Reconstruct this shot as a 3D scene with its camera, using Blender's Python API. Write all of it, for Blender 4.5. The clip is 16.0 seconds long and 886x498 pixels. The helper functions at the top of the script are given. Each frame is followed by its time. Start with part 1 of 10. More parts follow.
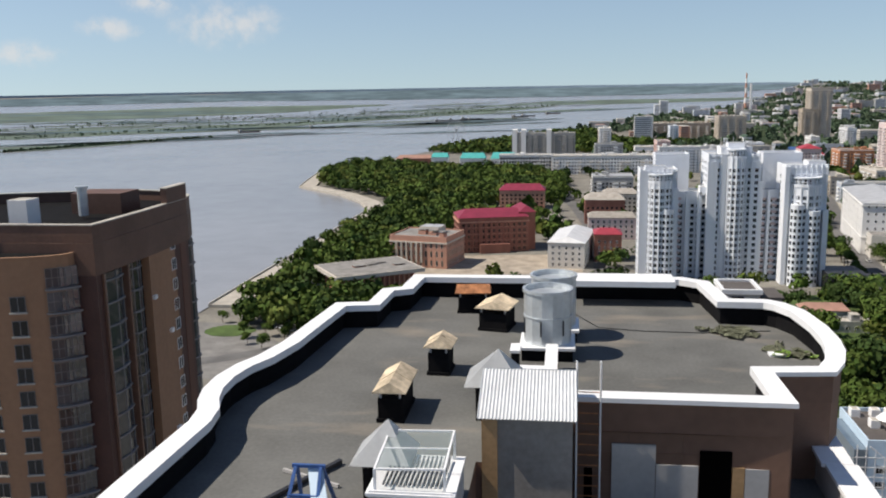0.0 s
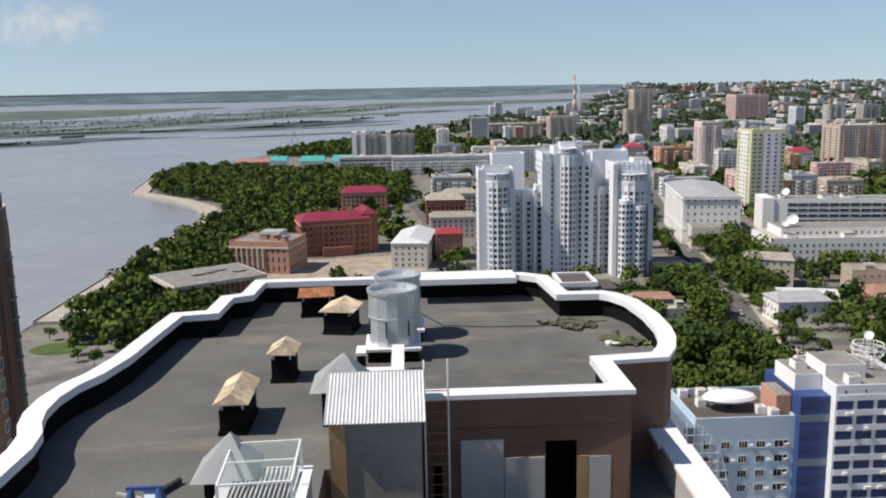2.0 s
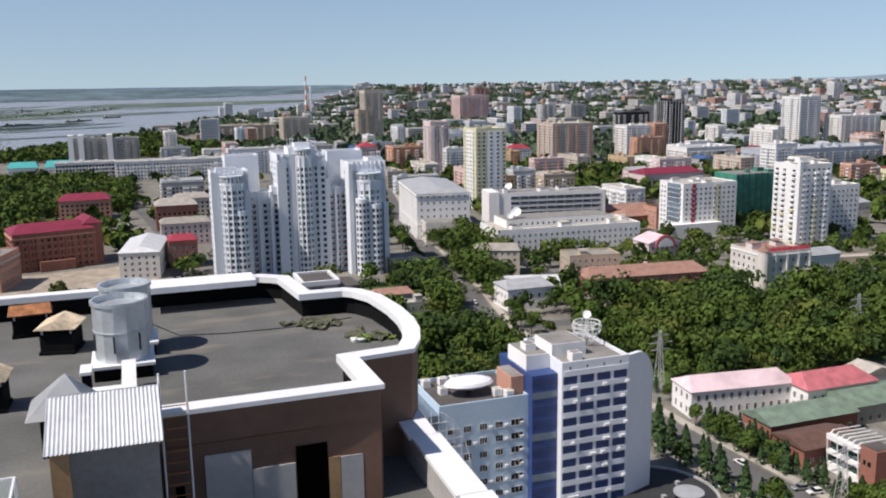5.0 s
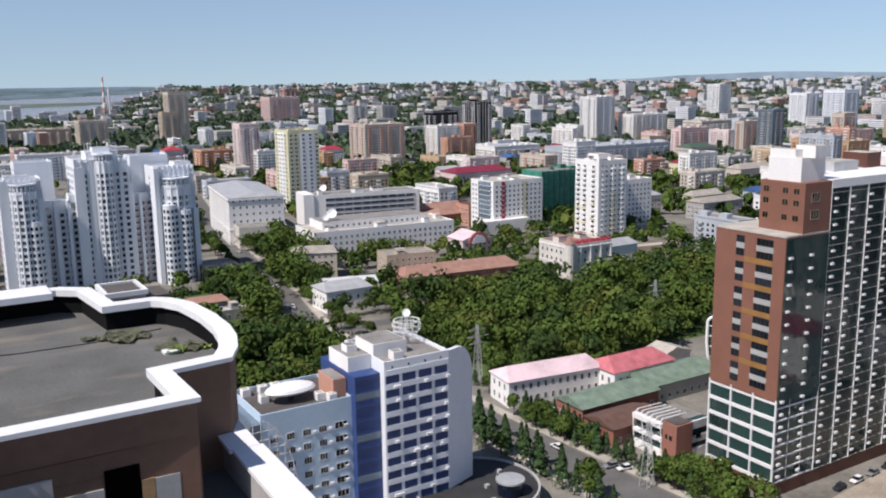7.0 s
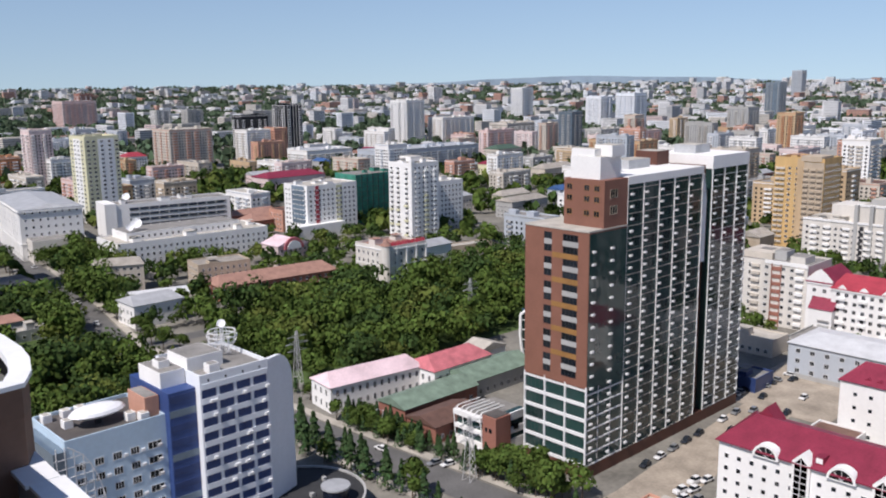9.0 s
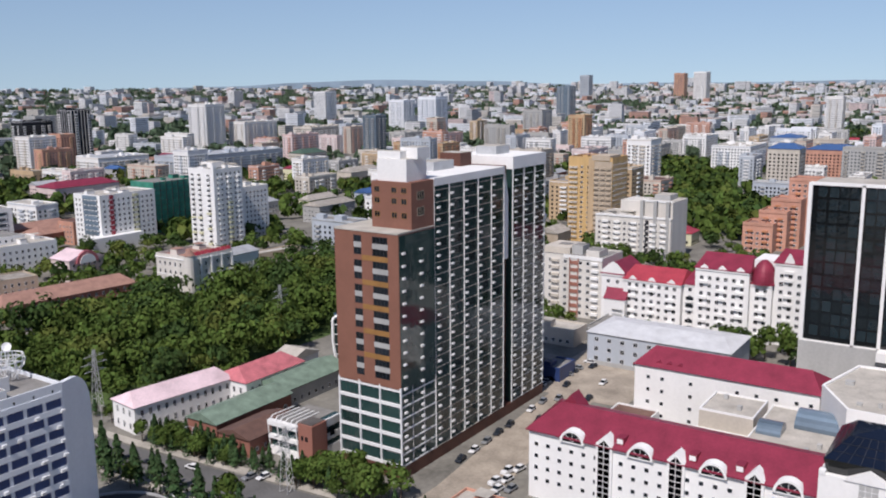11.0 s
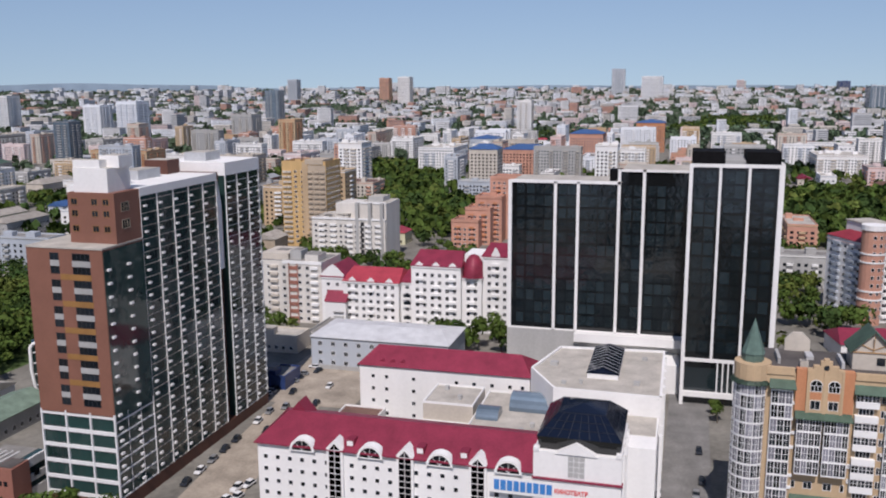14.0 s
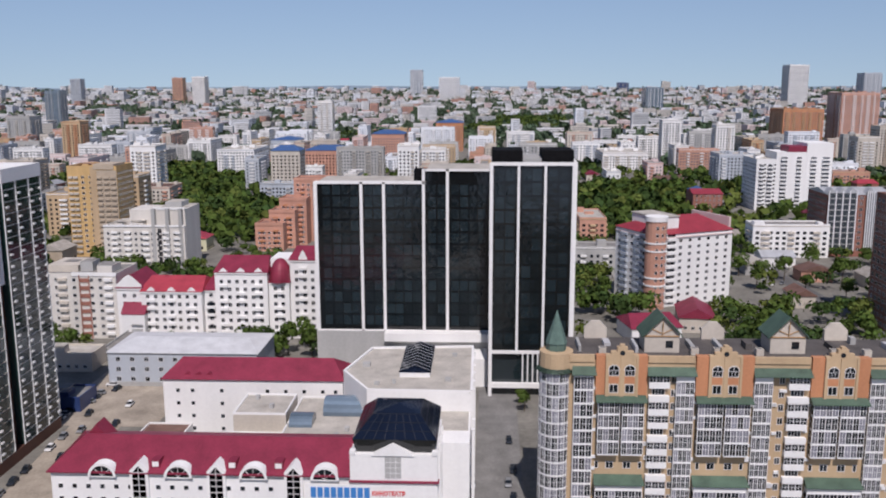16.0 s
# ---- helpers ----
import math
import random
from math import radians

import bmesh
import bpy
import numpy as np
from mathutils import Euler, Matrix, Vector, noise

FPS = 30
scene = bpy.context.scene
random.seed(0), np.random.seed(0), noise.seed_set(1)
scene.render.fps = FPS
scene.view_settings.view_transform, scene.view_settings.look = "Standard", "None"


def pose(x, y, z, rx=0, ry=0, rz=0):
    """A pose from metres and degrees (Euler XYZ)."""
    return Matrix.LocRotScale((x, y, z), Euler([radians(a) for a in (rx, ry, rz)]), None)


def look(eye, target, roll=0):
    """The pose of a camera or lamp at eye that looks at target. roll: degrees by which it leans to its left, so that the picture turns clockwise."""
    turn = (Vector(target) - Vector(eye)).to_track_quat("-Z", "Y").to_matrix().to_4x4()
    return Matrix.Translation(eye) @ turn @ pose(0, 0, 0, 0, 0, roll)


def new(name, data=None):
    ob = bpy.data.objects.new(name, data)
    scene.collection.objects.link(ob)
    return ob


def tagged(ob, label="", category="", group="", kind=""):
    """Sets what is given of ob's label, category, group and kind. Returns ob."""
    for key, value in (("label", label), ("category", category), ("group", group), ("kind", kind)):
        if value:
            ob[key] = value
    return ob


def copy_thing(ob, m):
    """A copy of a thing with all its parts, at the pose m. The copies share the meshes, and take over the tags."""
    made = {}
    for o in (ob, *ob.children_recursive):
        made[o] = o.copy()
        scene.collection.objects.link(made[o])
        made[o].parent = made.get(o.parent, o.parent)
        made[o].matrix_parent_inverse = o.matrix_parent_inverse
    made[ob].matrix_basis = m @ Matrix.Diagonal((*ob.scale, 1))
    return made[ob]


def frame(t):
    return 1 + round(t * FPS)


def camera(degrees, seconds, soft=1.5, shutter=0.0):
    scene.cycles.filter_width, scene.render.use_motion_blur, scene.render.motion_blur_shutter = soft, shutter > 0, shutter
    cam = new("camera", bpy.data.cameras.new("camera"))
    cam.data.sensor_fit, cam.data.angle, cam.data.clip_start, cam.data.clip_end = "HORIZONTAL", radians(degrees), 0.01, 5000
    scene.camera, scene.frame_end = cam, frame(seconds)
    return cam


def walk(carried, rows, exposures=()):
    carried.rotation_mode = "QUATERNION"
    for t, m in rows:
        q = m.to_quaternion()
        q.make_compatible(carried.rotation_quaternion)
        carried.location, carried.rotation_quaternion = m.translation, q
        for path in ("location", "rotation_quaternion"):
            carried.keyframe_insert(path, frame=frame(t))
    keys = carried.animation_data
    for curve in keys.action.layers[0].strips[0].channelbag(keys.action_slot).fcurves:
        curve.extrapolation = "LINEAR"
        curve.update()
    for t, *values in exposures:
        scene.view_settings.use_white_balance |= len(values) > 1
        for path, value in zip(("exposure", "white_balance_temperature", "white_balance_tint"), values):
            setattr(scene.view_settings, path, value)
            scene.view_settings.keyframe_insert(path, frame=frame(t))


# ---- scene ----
cam = camera(53.36, 16.0, 2.0)
PATH = [
    (0.0, pose(0.000, 0.000, 100.000, 79.374, 0.998, 7.804)),
    (0.5, pose(0.001, 0.099, 99.972, 79.363, 0.972, 5.330)),
    (1.0, pose(0.003, 0.202, 99.942, 79.353, 1.057, 2.640)),
    (1.5, pose(0.007, 0.308, 99.909, 79.353, 1.024, 0.214)),
    (2.0, pose(0.013, 0.418, 99.873, 79.326, 1.070, -2.537)),
    (2.5, pose(0.021, 0.531, 99.834, 79.280, 1.020, -5.138)),
    (3.0, pose(0.032, 0.647, 99.794, 79.265, 1.022, -8.030)),
    (3.5, pose(0.046, 0.768, 99.751, 79.219, 0.916, -10.796)),
    (4.0, pose(0.064, 0.892, 99.707, 79.168, 0.850, -13.735)),
    (6.5, pose(0.236, 1.569, 99.464, 79.052, 0.766, -28.567)),
    (7.0, pose(0.293, 1.716, 99.414, 79.034, 0.749, -31.670)),
    (7.5, pose(0.360, 1.867, 99.363, 79.022, 0.732, -34.612)),
    (8.0, pose(0.437, 2.021, 99.313, 79.040, 0.742, -37.751)),
    (8.5, pose(0.527, 2.180, 99.264, 79.078, 0.678, -40.725)),
    (11.0, pose(1.203, 3.025, 99.044, 79.242, 0.489, -56.333)),
    (11.5, pose(1.393, 3.205, 99.008, 79.258, 0.432, -59.354)),
    (12.0, pose(1.606, 3.388, 98.976, 79.296, 0.425, -62.640)),
    (12.5, pose(1.843, 3.575, 98.948, 79.329, 0.388, -65.658)),
    (13.0, pose(2.105, 3.764, 98.926, 79.348, 0.373, -68.884)),
    (13.5, pose(2.395, 3.957, 98.909, 79.377, 0.339, -71.755)),
    (14.0, pose(2.715, 4.153, 98.898, 79.389, 0.293, -74.836)),
    (14.5, pose(3.066, 4.352, 98.893, 79.380, 0.240, -77.742)),
    (15.0, pose(3.450, 4.554, 98.896, 79.376, 0.193, -80.968)),
    (15.5, pose(3.870, 4.758, 98.907, 79.386, 0.085, -84.109)),
    (16.0, pose(4.327, 4.965, 98.926, 79.375, 0.102, -87.585)),
]

walk(cam, PATH, ((0, 0.13, 7050, 11), (3.5, 0.04, 6880, 13), (7, 0.06, 6600, 15), (11, -0.13, 6420, 16), (13.5, -0.29, 6400, 18), (16, -0.33, 6400, 19)))

# ---- light ----
SUN = Vector((-0.97, -0.13, 1.32)).normalized()
world = bpy.data.worlds.new("sky")
scene.world = world
world.use_nodes = True
wn, wl = world.node_tree.nodes, world.node_tree.links
sky = wn.new("ShaderNodeTexSky")
sky.sky_type, sky.sun_disc = "NISHITA", False
sky.sun_elevation, sky.sun_rotation = math.asin(SUN.z), math.atan2(SUN.x, SUN.y)
sky.air_density, sky.dust_density, sky.ozone_density, sky.altitude = 0.8, 0.4, 2.2, 100
# pale air near the skyline; lookup bent so higher sky reads darker, cutting fill
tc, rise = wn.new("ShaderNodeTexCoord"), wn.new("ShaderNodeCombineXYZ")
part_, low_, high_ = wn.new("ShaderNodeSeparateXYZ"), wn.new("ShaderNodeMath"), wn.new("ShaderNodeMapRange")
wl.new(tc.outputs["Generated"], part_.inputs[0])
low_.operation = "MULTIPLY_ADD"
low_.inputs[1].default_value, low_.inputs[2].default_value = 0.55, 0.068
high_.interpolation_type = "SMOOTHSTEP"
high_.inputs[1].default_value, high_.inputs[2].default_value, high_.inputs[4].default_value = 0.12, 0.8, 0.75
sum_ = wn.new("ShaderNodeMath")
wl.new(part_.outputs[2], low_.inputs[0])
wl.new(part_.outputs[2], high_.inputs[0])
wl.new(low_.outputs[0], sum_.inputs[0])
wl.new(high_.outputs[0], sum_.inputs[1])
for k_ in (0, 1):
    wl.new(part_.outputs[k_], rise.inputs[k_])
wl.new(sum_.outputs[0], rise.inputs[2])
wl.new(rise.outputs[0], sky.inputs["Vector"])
# soft fair-weather cloud low over the river
veil = None
for d, wide in (((-0.360, 0.930, 0.068), 0.12), ((-0.467, 0.882, 0.0624), 0.06), ((-0.428, 0.900, 0.088), 0.07), ((-0.541, 0.841, 0.037), 0.07)):
    far = Vector(d).normalized()
    off, size_, near_ = wn.new("ShaderNodeVectorMath"), wn.new("ShaderNodeVectorMath"), wn.new("ShaderNodeMapRange")
    off.operation, size_.operation = "MULTIPLY_ADD", "LENGTH"
    off.inputs[1].default_value, off.inputs[2].default_value = (1, 1, 2.4), (-far.x, -far.y, -2.4 * far.z)
    near_.inputs[1].default_value, near_.inputs[2].default_value, near_.inputs[3].default_value, near_.inputs[4].default_value = 0.0, wide, 1.0, 0.0
    wl.new(tc.outputs["Generated"], off.inputs[0])
    wl.new(off.outputs[0], size_.inputs[0])
    wl.new(size_.outputs["Value"], near_.inputs[0])
    if veil is None:
        veil = near_.outputs[0]
    else:
        top_ = wn.new("ShaderNodeMath")
        top_.operation = "MAXIMUM"
        wl.new(veil, top_.inputs[0])
        wl.new(near_.outputs[0], top_.inputs[1])
        veil = top_.outputs[0]
puff, thick_, tuft, cover = wn.new("ShaderNodeTexNoise"), wn.new("ShaderNodeMath"), wn.new("ShaderNodeMapRange"), wn.new("ShaderNodeMix")
puff.inputs["Scale"].default_value, puff.inputs["Detail"].default_value, puff.inputs["Roughness"].default_value = 48.0, 8.0, 0.62
wl.new(tc.outputs["Generated"], puff.inputs["Vector"])
thick_.operation = "MULTIPLY"
wl.new(veil, thick_.inputs[0])
wl.new(puff.outputs[0], thick_.inputs[1])
tuft.interpolation_type = "SMOOTHSTEP"
tuft.inputs[1].default_value, tuft.inputs[2].default_value, tuft.inputs[4].default_value = 0.20, 0.56, 0.62
wl.new(thick_.outputs[0], tuft.inputs[0])
cover.data_type = "RGBA"
wl.new(tuft.outputs[0], cover.inputs["Factor"])
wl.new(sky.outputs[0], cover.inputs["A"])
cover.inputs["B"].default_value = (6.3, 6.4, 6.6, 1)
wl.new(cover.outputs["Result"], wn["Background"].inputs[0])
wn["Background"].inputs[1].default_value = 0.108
sun = new("sun", bpy.data.lights.new("sun", "SUN"))
sun.data.energy, sun.data.angle, sun.data.color = 4.7, radians(0.55), (1.0, 0.955, 0.895)
sun.matrix_world = look(SUN * 200, (0, 0, 0))
scene.view_settings.exposure = 0.0


# ---- materials ----
def mat(name, col, rough=0.8, metal=0.0, var=0.12, size=3.0, fine=0.25, bump=0.0, bsize=0.3, rnd=0.0, spec=0.4, streak=0.0, hue=0.0):
    """A surface with large stains, fine grain, a little relief, and a tone that differs from piece to piece."""
    m = bpy.data.materials.new(name)
    m.use_nodes = True
    n, l = m.node_tree.nodes, m.node_tree.links
    b = n["Principled BSDF"]
    b.inputs["Roughness"].default_value, b.inputs["Metallic"].default_value = rough, metal
    b.inputs["Specular IOR Level"].default_value = spec
    geo = n.new("ShaderNodeNewGeometry")
    big, small = n.new("ShaderNodeTexNoise"), n.new("ShaderNodeTexNoise")
    for t, s in ((big, size), (small, fine)):
        t.inputs["Scale"].default_value, t.inputs["Detail"].default_value = 1.0 / s, 5.0
    mp = n.new("ShaderNodeMapping")
    mp.inputs["Scale"].default_value = (1, 1, 0.18) if streak else (1, 1, 1)
    l.new(geo.outputs["Position"], mp.inputs["Vector"])
    l.new(mp.outputs[0], big.inputs["Vector"])
    l.new(geo.outputs["Position"], small.inputs["Vector"])
    add = n.new("ShaderNodeMath")
    add.operation = "MULTIPLY_ADD"
    add.inputs[1].default_value = 0.5
    l.new(small.outputs[0], add.inputs[0])
    l.new(big.outputs[0], add.inputs[2])
    ramp = n.new("ShaderNodeMapRange")
    ramp.inputs[1].default_value, ramp.inputs[2].default_value = 0.4, 1.1
    ramp.inputs[3].default_value, ramp.inputs[4].default_value = 1 - 2.2 * var, 1 + 1.6 * var
    l.new(add.outputs[0], ramp.inputs[0])
    hsv = n.new("ShaderNodeHueSaturation")
    hsv.inputs["Color"].default_value = (*col, 1)
    val = ramp.outputs[0]
    if rnd or hue:
        info = n.new("ShaderNodeObjectInfo")
        geo2 = n.new("ShaderNodeMath")
        geo2.operation = "ADD"
        l.new(info.outputs["Random"], geo2.inputs[0])
        l.new(geo.outputs["Random Per Island"], geo2.inputs[1])
        frac = n.new("ShaderNodeMath")
        frac.operation = "FRACT"
        l.new(geo2.outputs[0], frac.inputs[0])
        r2 = n.new("ShaderNodeMapRange")
        r2.inputs[3].default_value, r2.inputs[4].default_value = 1 - rnd, 1 + rnd
        l.new(frac.outputs[0], r2.inputs[0])
        mul = n.new("ShaderNodeMath")
        mul.operation = "MULTIPLY"
        l.new(val, mul.inputs[0])
        l.new(r2.outputs[0], mul.inputs[1])
        val = mul.outputs[0]
        if hue:
            r3 = n.new("ShaderNodeMapRange")
            r3.inputs[3].default_value, r3.inputs[4].default_value = 0.5 - hue, 0.5 + hue
            l.new(frac.outputs[0], r3.inputs[0])
            l.new(r3.outputs[0], hsv.inputs["Hue"])
    l.new(val, hsv.inputs["Value"])
    l.new(hsv.outputs[0], b.inputs["Base Color"])
    if bump:
        bt = n.new("ShaderNodeTexNoise")
        bt.inputs["Scale"].default_value, bt.inputs["Detail"].default_value = 1.0 / bsize, 4.0
        l.new(geo.outputs["Position"], bt.inputs["Vector"])
        bp = n.new("ShaderNodeBump")
        bp.inputs["Strength"].default_value, bp.inputs["Distance"].default_value = bump, bsize * 0.3
        l.new(bt.outputs[0], bp.inputs["Height"])
        l.new(bp.outputs[0], b.inputs["Normal"])
    return m


def glass_dark(name, col, rough=0.06, rnd=0.5, bump=0.0, spec=0.8):
    m = mat(name, col, rough, 0.0, 0.1, 6.0, 1.0, rnd=rnd, spec=spec, bump=bump, bsize=2.5)
    return m


M = {}
M["tan_deep"] = mat("deep_tan_render", (0.33, 0.19, 0.115), 0.85, 0, 0.12, 6.0, 0.8, streak=1)
M["tower_maroon"] = mat("maroon_panel", (0.075, 0.032, 0.026), 0.6, 0, 0.15, 4.0, 0.5)
M["tower_brown_dark"] = mat("dark_brown_panel", (0.13, 0.07, 0.05), 0.6, 0, 0.15, 4.0, 0.5)
M["balcony_grey"] = mat("balcony_edge", (0.22, 0.21, 0.21), 0.7, 0, 0.12, 3.0, 0.4)
M["spire_green"] = mat("weathered_green_metal", (0.12, 0.19, 0.16), 0.55, 0.1, 0.15, 2.0, 0.4)
M["bitumen_roof"] = mat("dark_bitumen_roof", (0.035, 0.036, 0.038), 0.85, 0, 0.2, 5.0, 0.5)
M["roof_sage"] = mat("faded_green_roof", (0.19, 0.26, 0.20), 0.6, 0.0, 0.2, 3.0, 0.5)
M["bitumen_old"] = mat("old_flat_roofing", (0.10, 0.09, 0.085), 0.9, 0, 0.2, 5.0, 0.5)
M["roofing"] = mat("bitumen_roofing", (0.128, 0.130, 0.124), 0.9, 0, 0.2, 2.6, 0.12, 0.3, 0.05)
rn, rl = M["roofing"].node_tree.nodes, M["roofing"].node_tree.links
rb = rn["Principled BSDF"]
src = rb.inputs["Base Color"].links[0].from_socket
rg, rm_, rt, rr0, rx = rn.new("ShaderNodeNewGeometry"), rn.new("ShaderNodeMapping"), rn.new("ShaderNodeTexNoise"), rn.new("ShaderNodeMapRange"), rn.new("ShaderNodeMix")
rm_.inputs["Scale"].default_value = (0.28, 0.75, 1.0)
rt.inputs["Scale"].default_value, rt.inputs["Detail"].default_value = 0.8, 6.0
rr0.inputs[1].default_value, rr0.inputs[2].default_value, rr0.inputs[4].default_value = 0.56, 0.72, 0.6
rx.data_type = "RGBA"
rx.inputs["B"].default_value = (0.27, 0.235, 0.19, 1)
rl.new(rg.outputs["Position"], rm_.inputs["Vector"])
rl.new(rm_.outputs[0], rt.inputs["Vector"])
rl.new(rt.outputs[0], rr0.inputs[0])
rl.new(rr0.outputs[0], rx.inputs["Factor"])
rl.new(src, rx.inputs["A"])
rl.new(rx.outputs["Result"], rb.inputs["Base Color"])
M["bitumen_dark"] = mat("bitumen_upstand", (0.009, 0.009, 0.010), 0.95, 0, 0.2, 1.5, 0.2, 0.2, 0.1, spec=0.1)
M["white_metal"] = mat("white_coping_metal", (0.82, 0.83, 0.84), 0.45, 0, 0.05, 2.0, 0.3, rnd=0.03)
M["galv"] = mat("galvanised_sheet", (0.62, 0.66, 0.68), 0.38, 0.55, 0.12, 1.2, 0.2, 0.1, 0.25, rnd=0.08)
M["corrug"] = mat("corrugated_sheet", (0.72, 0.74, 0.75), 0.4, 0.25, 0.08, 1.2, 0.2)
M["rust"] = mat("weathered_tan_sheet", (0.66, 0.54, 0.38), 0.75, 0.0, 0.28, 0.5, 0.12, 0.1, 0.1, rnd=0.15)
M["rust_red"] = mat("rust", (0.38, 0.16, 0.07), 0.85, 0.0, 0.3, 0.4, 0.1)
M["brown_panel"] = mat("brown_cladding", (0.17, 0.095, 0.066), 0.6, 0, 0.16, 3.0, 0.4, rnd=0.06)
M["shed_wall"] = mat("grey_plaster", (0.30, 0.275, 0.25), 0.85, 0, 0.14, 1.2, 0.15, 0.15, 0.08)
M["grey_panel"] = mat("grey_cladding", (0.42, 0.41, 0.40), 0.7, 0, 0.1, 1.5, 0.2)
M["timber_tan"] = mat("tan_board", (0.42, 0.26, 0.13), 0.8, 0, 0.15, 0.8, 0.1)
# near-black colour that stands for the darkness inside openings
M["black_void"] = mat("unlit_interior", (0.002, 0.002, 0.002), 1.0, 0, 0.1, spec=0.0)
M["steel_dark"] = mat("dark_steel", (0.06, 0.06, 0.065), 0.5, 0.6, 0.1)
M["steel_grey"] = mat("grey_steel", (0.55, 0.55, 0.55), 0.55, 0.15, 0.1)
M["ochre"] = mat("ochre_panel", (0.30, 0.155, 0.05), 0.7, 0, 0.12, 4.0, 0.5)
M["pale_stone"] = mat("pale_stone_render", (0.66, 0.63, 0.58), 0.85, 0, 0.1, 8.0, 0.8, streak=1)
M["silver_glass"] = glass_dark("silver_balcony_glass", (0.05, 0.06, 0.07), 0.1, 0.7, 0.25, 0.9)
M["sand_brick"] = mat("sand_brick_wall", (0.60, 0.40, 0.18), 0.9, 0, 0.1, 5.0, 0.4, streak=1)
M["blue_paint"] = mat("blue_painted_steel", (0.05, 0.12, 0.32), 0.5, 0.2, 0.15, 0.6, 0.1)
M["green_tarp"] = mat("green_sheet", (0.22, 0.36, 0.06), 0.6, 0, 0.2, 0.4, 0.1, 0.3, 0.15)
M["olive_sheet"] = mat("olive_sheet", (0.20, 0.21, 0.14), 0.8, 0, 0.25, 0.4, 0.1, 0.3, 0.15)
M["clear"] = mat("skylight_pane", (0.62, 0.68, 0.70), 0.12, 0.0, 0.06, 1.0, 0.3)
M["asphalt"] = mat("asphalt", (0.13, 0.128, 0.125), 0.9, 0, 0.18, 9.0, 0.6, 0.1, 0.1)
M["paving"] = mat("pale_paving", (0.42, 0.39, 0.34), 0.9, 0, 0.16, 8.0, 0.7)
M["dirt"] = mat("sandy_yard", (0.36, 0.31, 0.25), 0.95, 0, 0.22, 7.0, 0.8)
M["concrete_lane"] = mat("worn_concrete", (0.20, 0.195, 0.185), 0.9, 0, 0.2, 6.0, 0.7)
M["ground"] = mat("town_ground", (0.20, 0.19, 0.165), 0.95, 0, 0.25, 14.0, 1.6)
M["grass"] = mat("lawn", (0.07, 0.115, 0.03), 0.95, 0, 0.25, 7.0, 0.8, 0.2, 0.4)
M["leaf"] = mat("foliage", (0.076, 0.118, 0.026), 0.75, 0, 0.34, 9.0, 2.2, rnd=0.10, hue=0.012, spec=0.08)
# distant leaves get a lighter, bluer base colour in place of haze
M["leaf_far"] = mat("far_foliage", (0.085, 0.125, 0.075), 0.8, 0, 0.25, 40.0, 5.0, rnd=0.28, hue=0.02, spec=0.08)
M["leaf_olive"] = mat("olive_foliage", (0.112, 0.142, 0.034), 0.8, 0, 0.3, 9.0, 2.2, rnd=0.10, hue=0.012, spec=0.08)
M["leaf_deep"] = mat("deep_green_foliage", (0.044, 0.076, 0.022), 0.8, 0, 0.3, 9.0, 2.2, rnd=0.10, hue=0.012, spec=0.08)
M["leaf_dark"] = mat("conifer_foliage", (0.045, 0.085, 0.03), 0.8, 0, 0.25, 8.0, 1.0, rnd=0.28, hue=0.02, spec=0.2)
M["bark"] = mat("bark", (0.11, 0.085, 0.06), 0.95, 0, 0.2, 0.6, 0.1)
M["isle"] = mat("meadow_islands", (0.10, 0.14, 0.11), 0.95, 0, 0.3, 120.0, 22.0)
M["sand"] = mat("pale_sand", (0.42, 0.38, 0.31), 0.95, 0, 0.15, 20.0, 3.0)
M["white_wall"] = mat("white_render", (0.82, 0.815, 0.80), 0.8, 0, 0.05, 9.0, 0.8, rnd=0.02, streak=1)
M["cool_white"] = mat("cool_white_panel", (0.79, 0.82, 0.86), 0.6, 0, 0.05, 9.0, 0.8, streak=1)
M["pale_blue"] = mat("pale_blue_panel", (0.50, 0.63, 0.74), 0.55, 0, 0.06, 9.0, 0.8, streak=1)
M["mid_blue"] = mat("blue_panel", (0.035, 0.07, 0.21), 0.5, 0, 0.08, 5.0, 0.8)
M["navy"] = mat("navy_panel", (0.03, 0.055, 0.16), 0.4, 0, 0.1, 5.0, 0.8)
M["red_brick"] = mat("red_brick_wall", (0.31, 0.135, 0.10), 0.9, 0, 0.14, 5.0, 0.4, rnd=0.05, streak=1)
M["orange_brick"] = mat("orange_brick_wall", (0.52, 0.235, 0.12), 0.9, 0, 0.12, 5.0, 0.4, streak=1)
M["yellow_brick"] = mat("yellow_brick_wall", (0.52, 0.38, 0.235), 0.9, 0, 0.1, 5.0, 0.4, streak=1)
M["tower_brown"] = mat("tower_brown_cladding", (0.225, 0.102, 0.07), 0.65, 0, 0.07, 6.0, 0.8, rnd=0.03)
M["dark_brown"] = mat("dark_brown_cladding", (0.12, 0.05, 0.035), 0.6, 0, 0.1, 6.0, 0.8)
M["beige"] = mat("beige_render", (0.56, 0.51, 0.44), 0.85, 0, 0.1, 8.0, 0.8, rnd=0.06, streak=1)
M["tan"] = mat("tan_render", (0.46, 0.38, 0.29), 0.85, 0, 0.1, 8.0, 0.8, rnd=0.06, streak=1)
M["grey_wall"] = mat("grey_render", (0.40, 0.40, 0.39), 0.85, 0, 0.1, 8.0, 0.8, rnd=0.08, streak=1)
M["blue_grey"] = mat("blue_grey_render", (0.44, 0.48, 0.53), 0.8, 0, 0.08, 8.0, 0.8, streak=1)
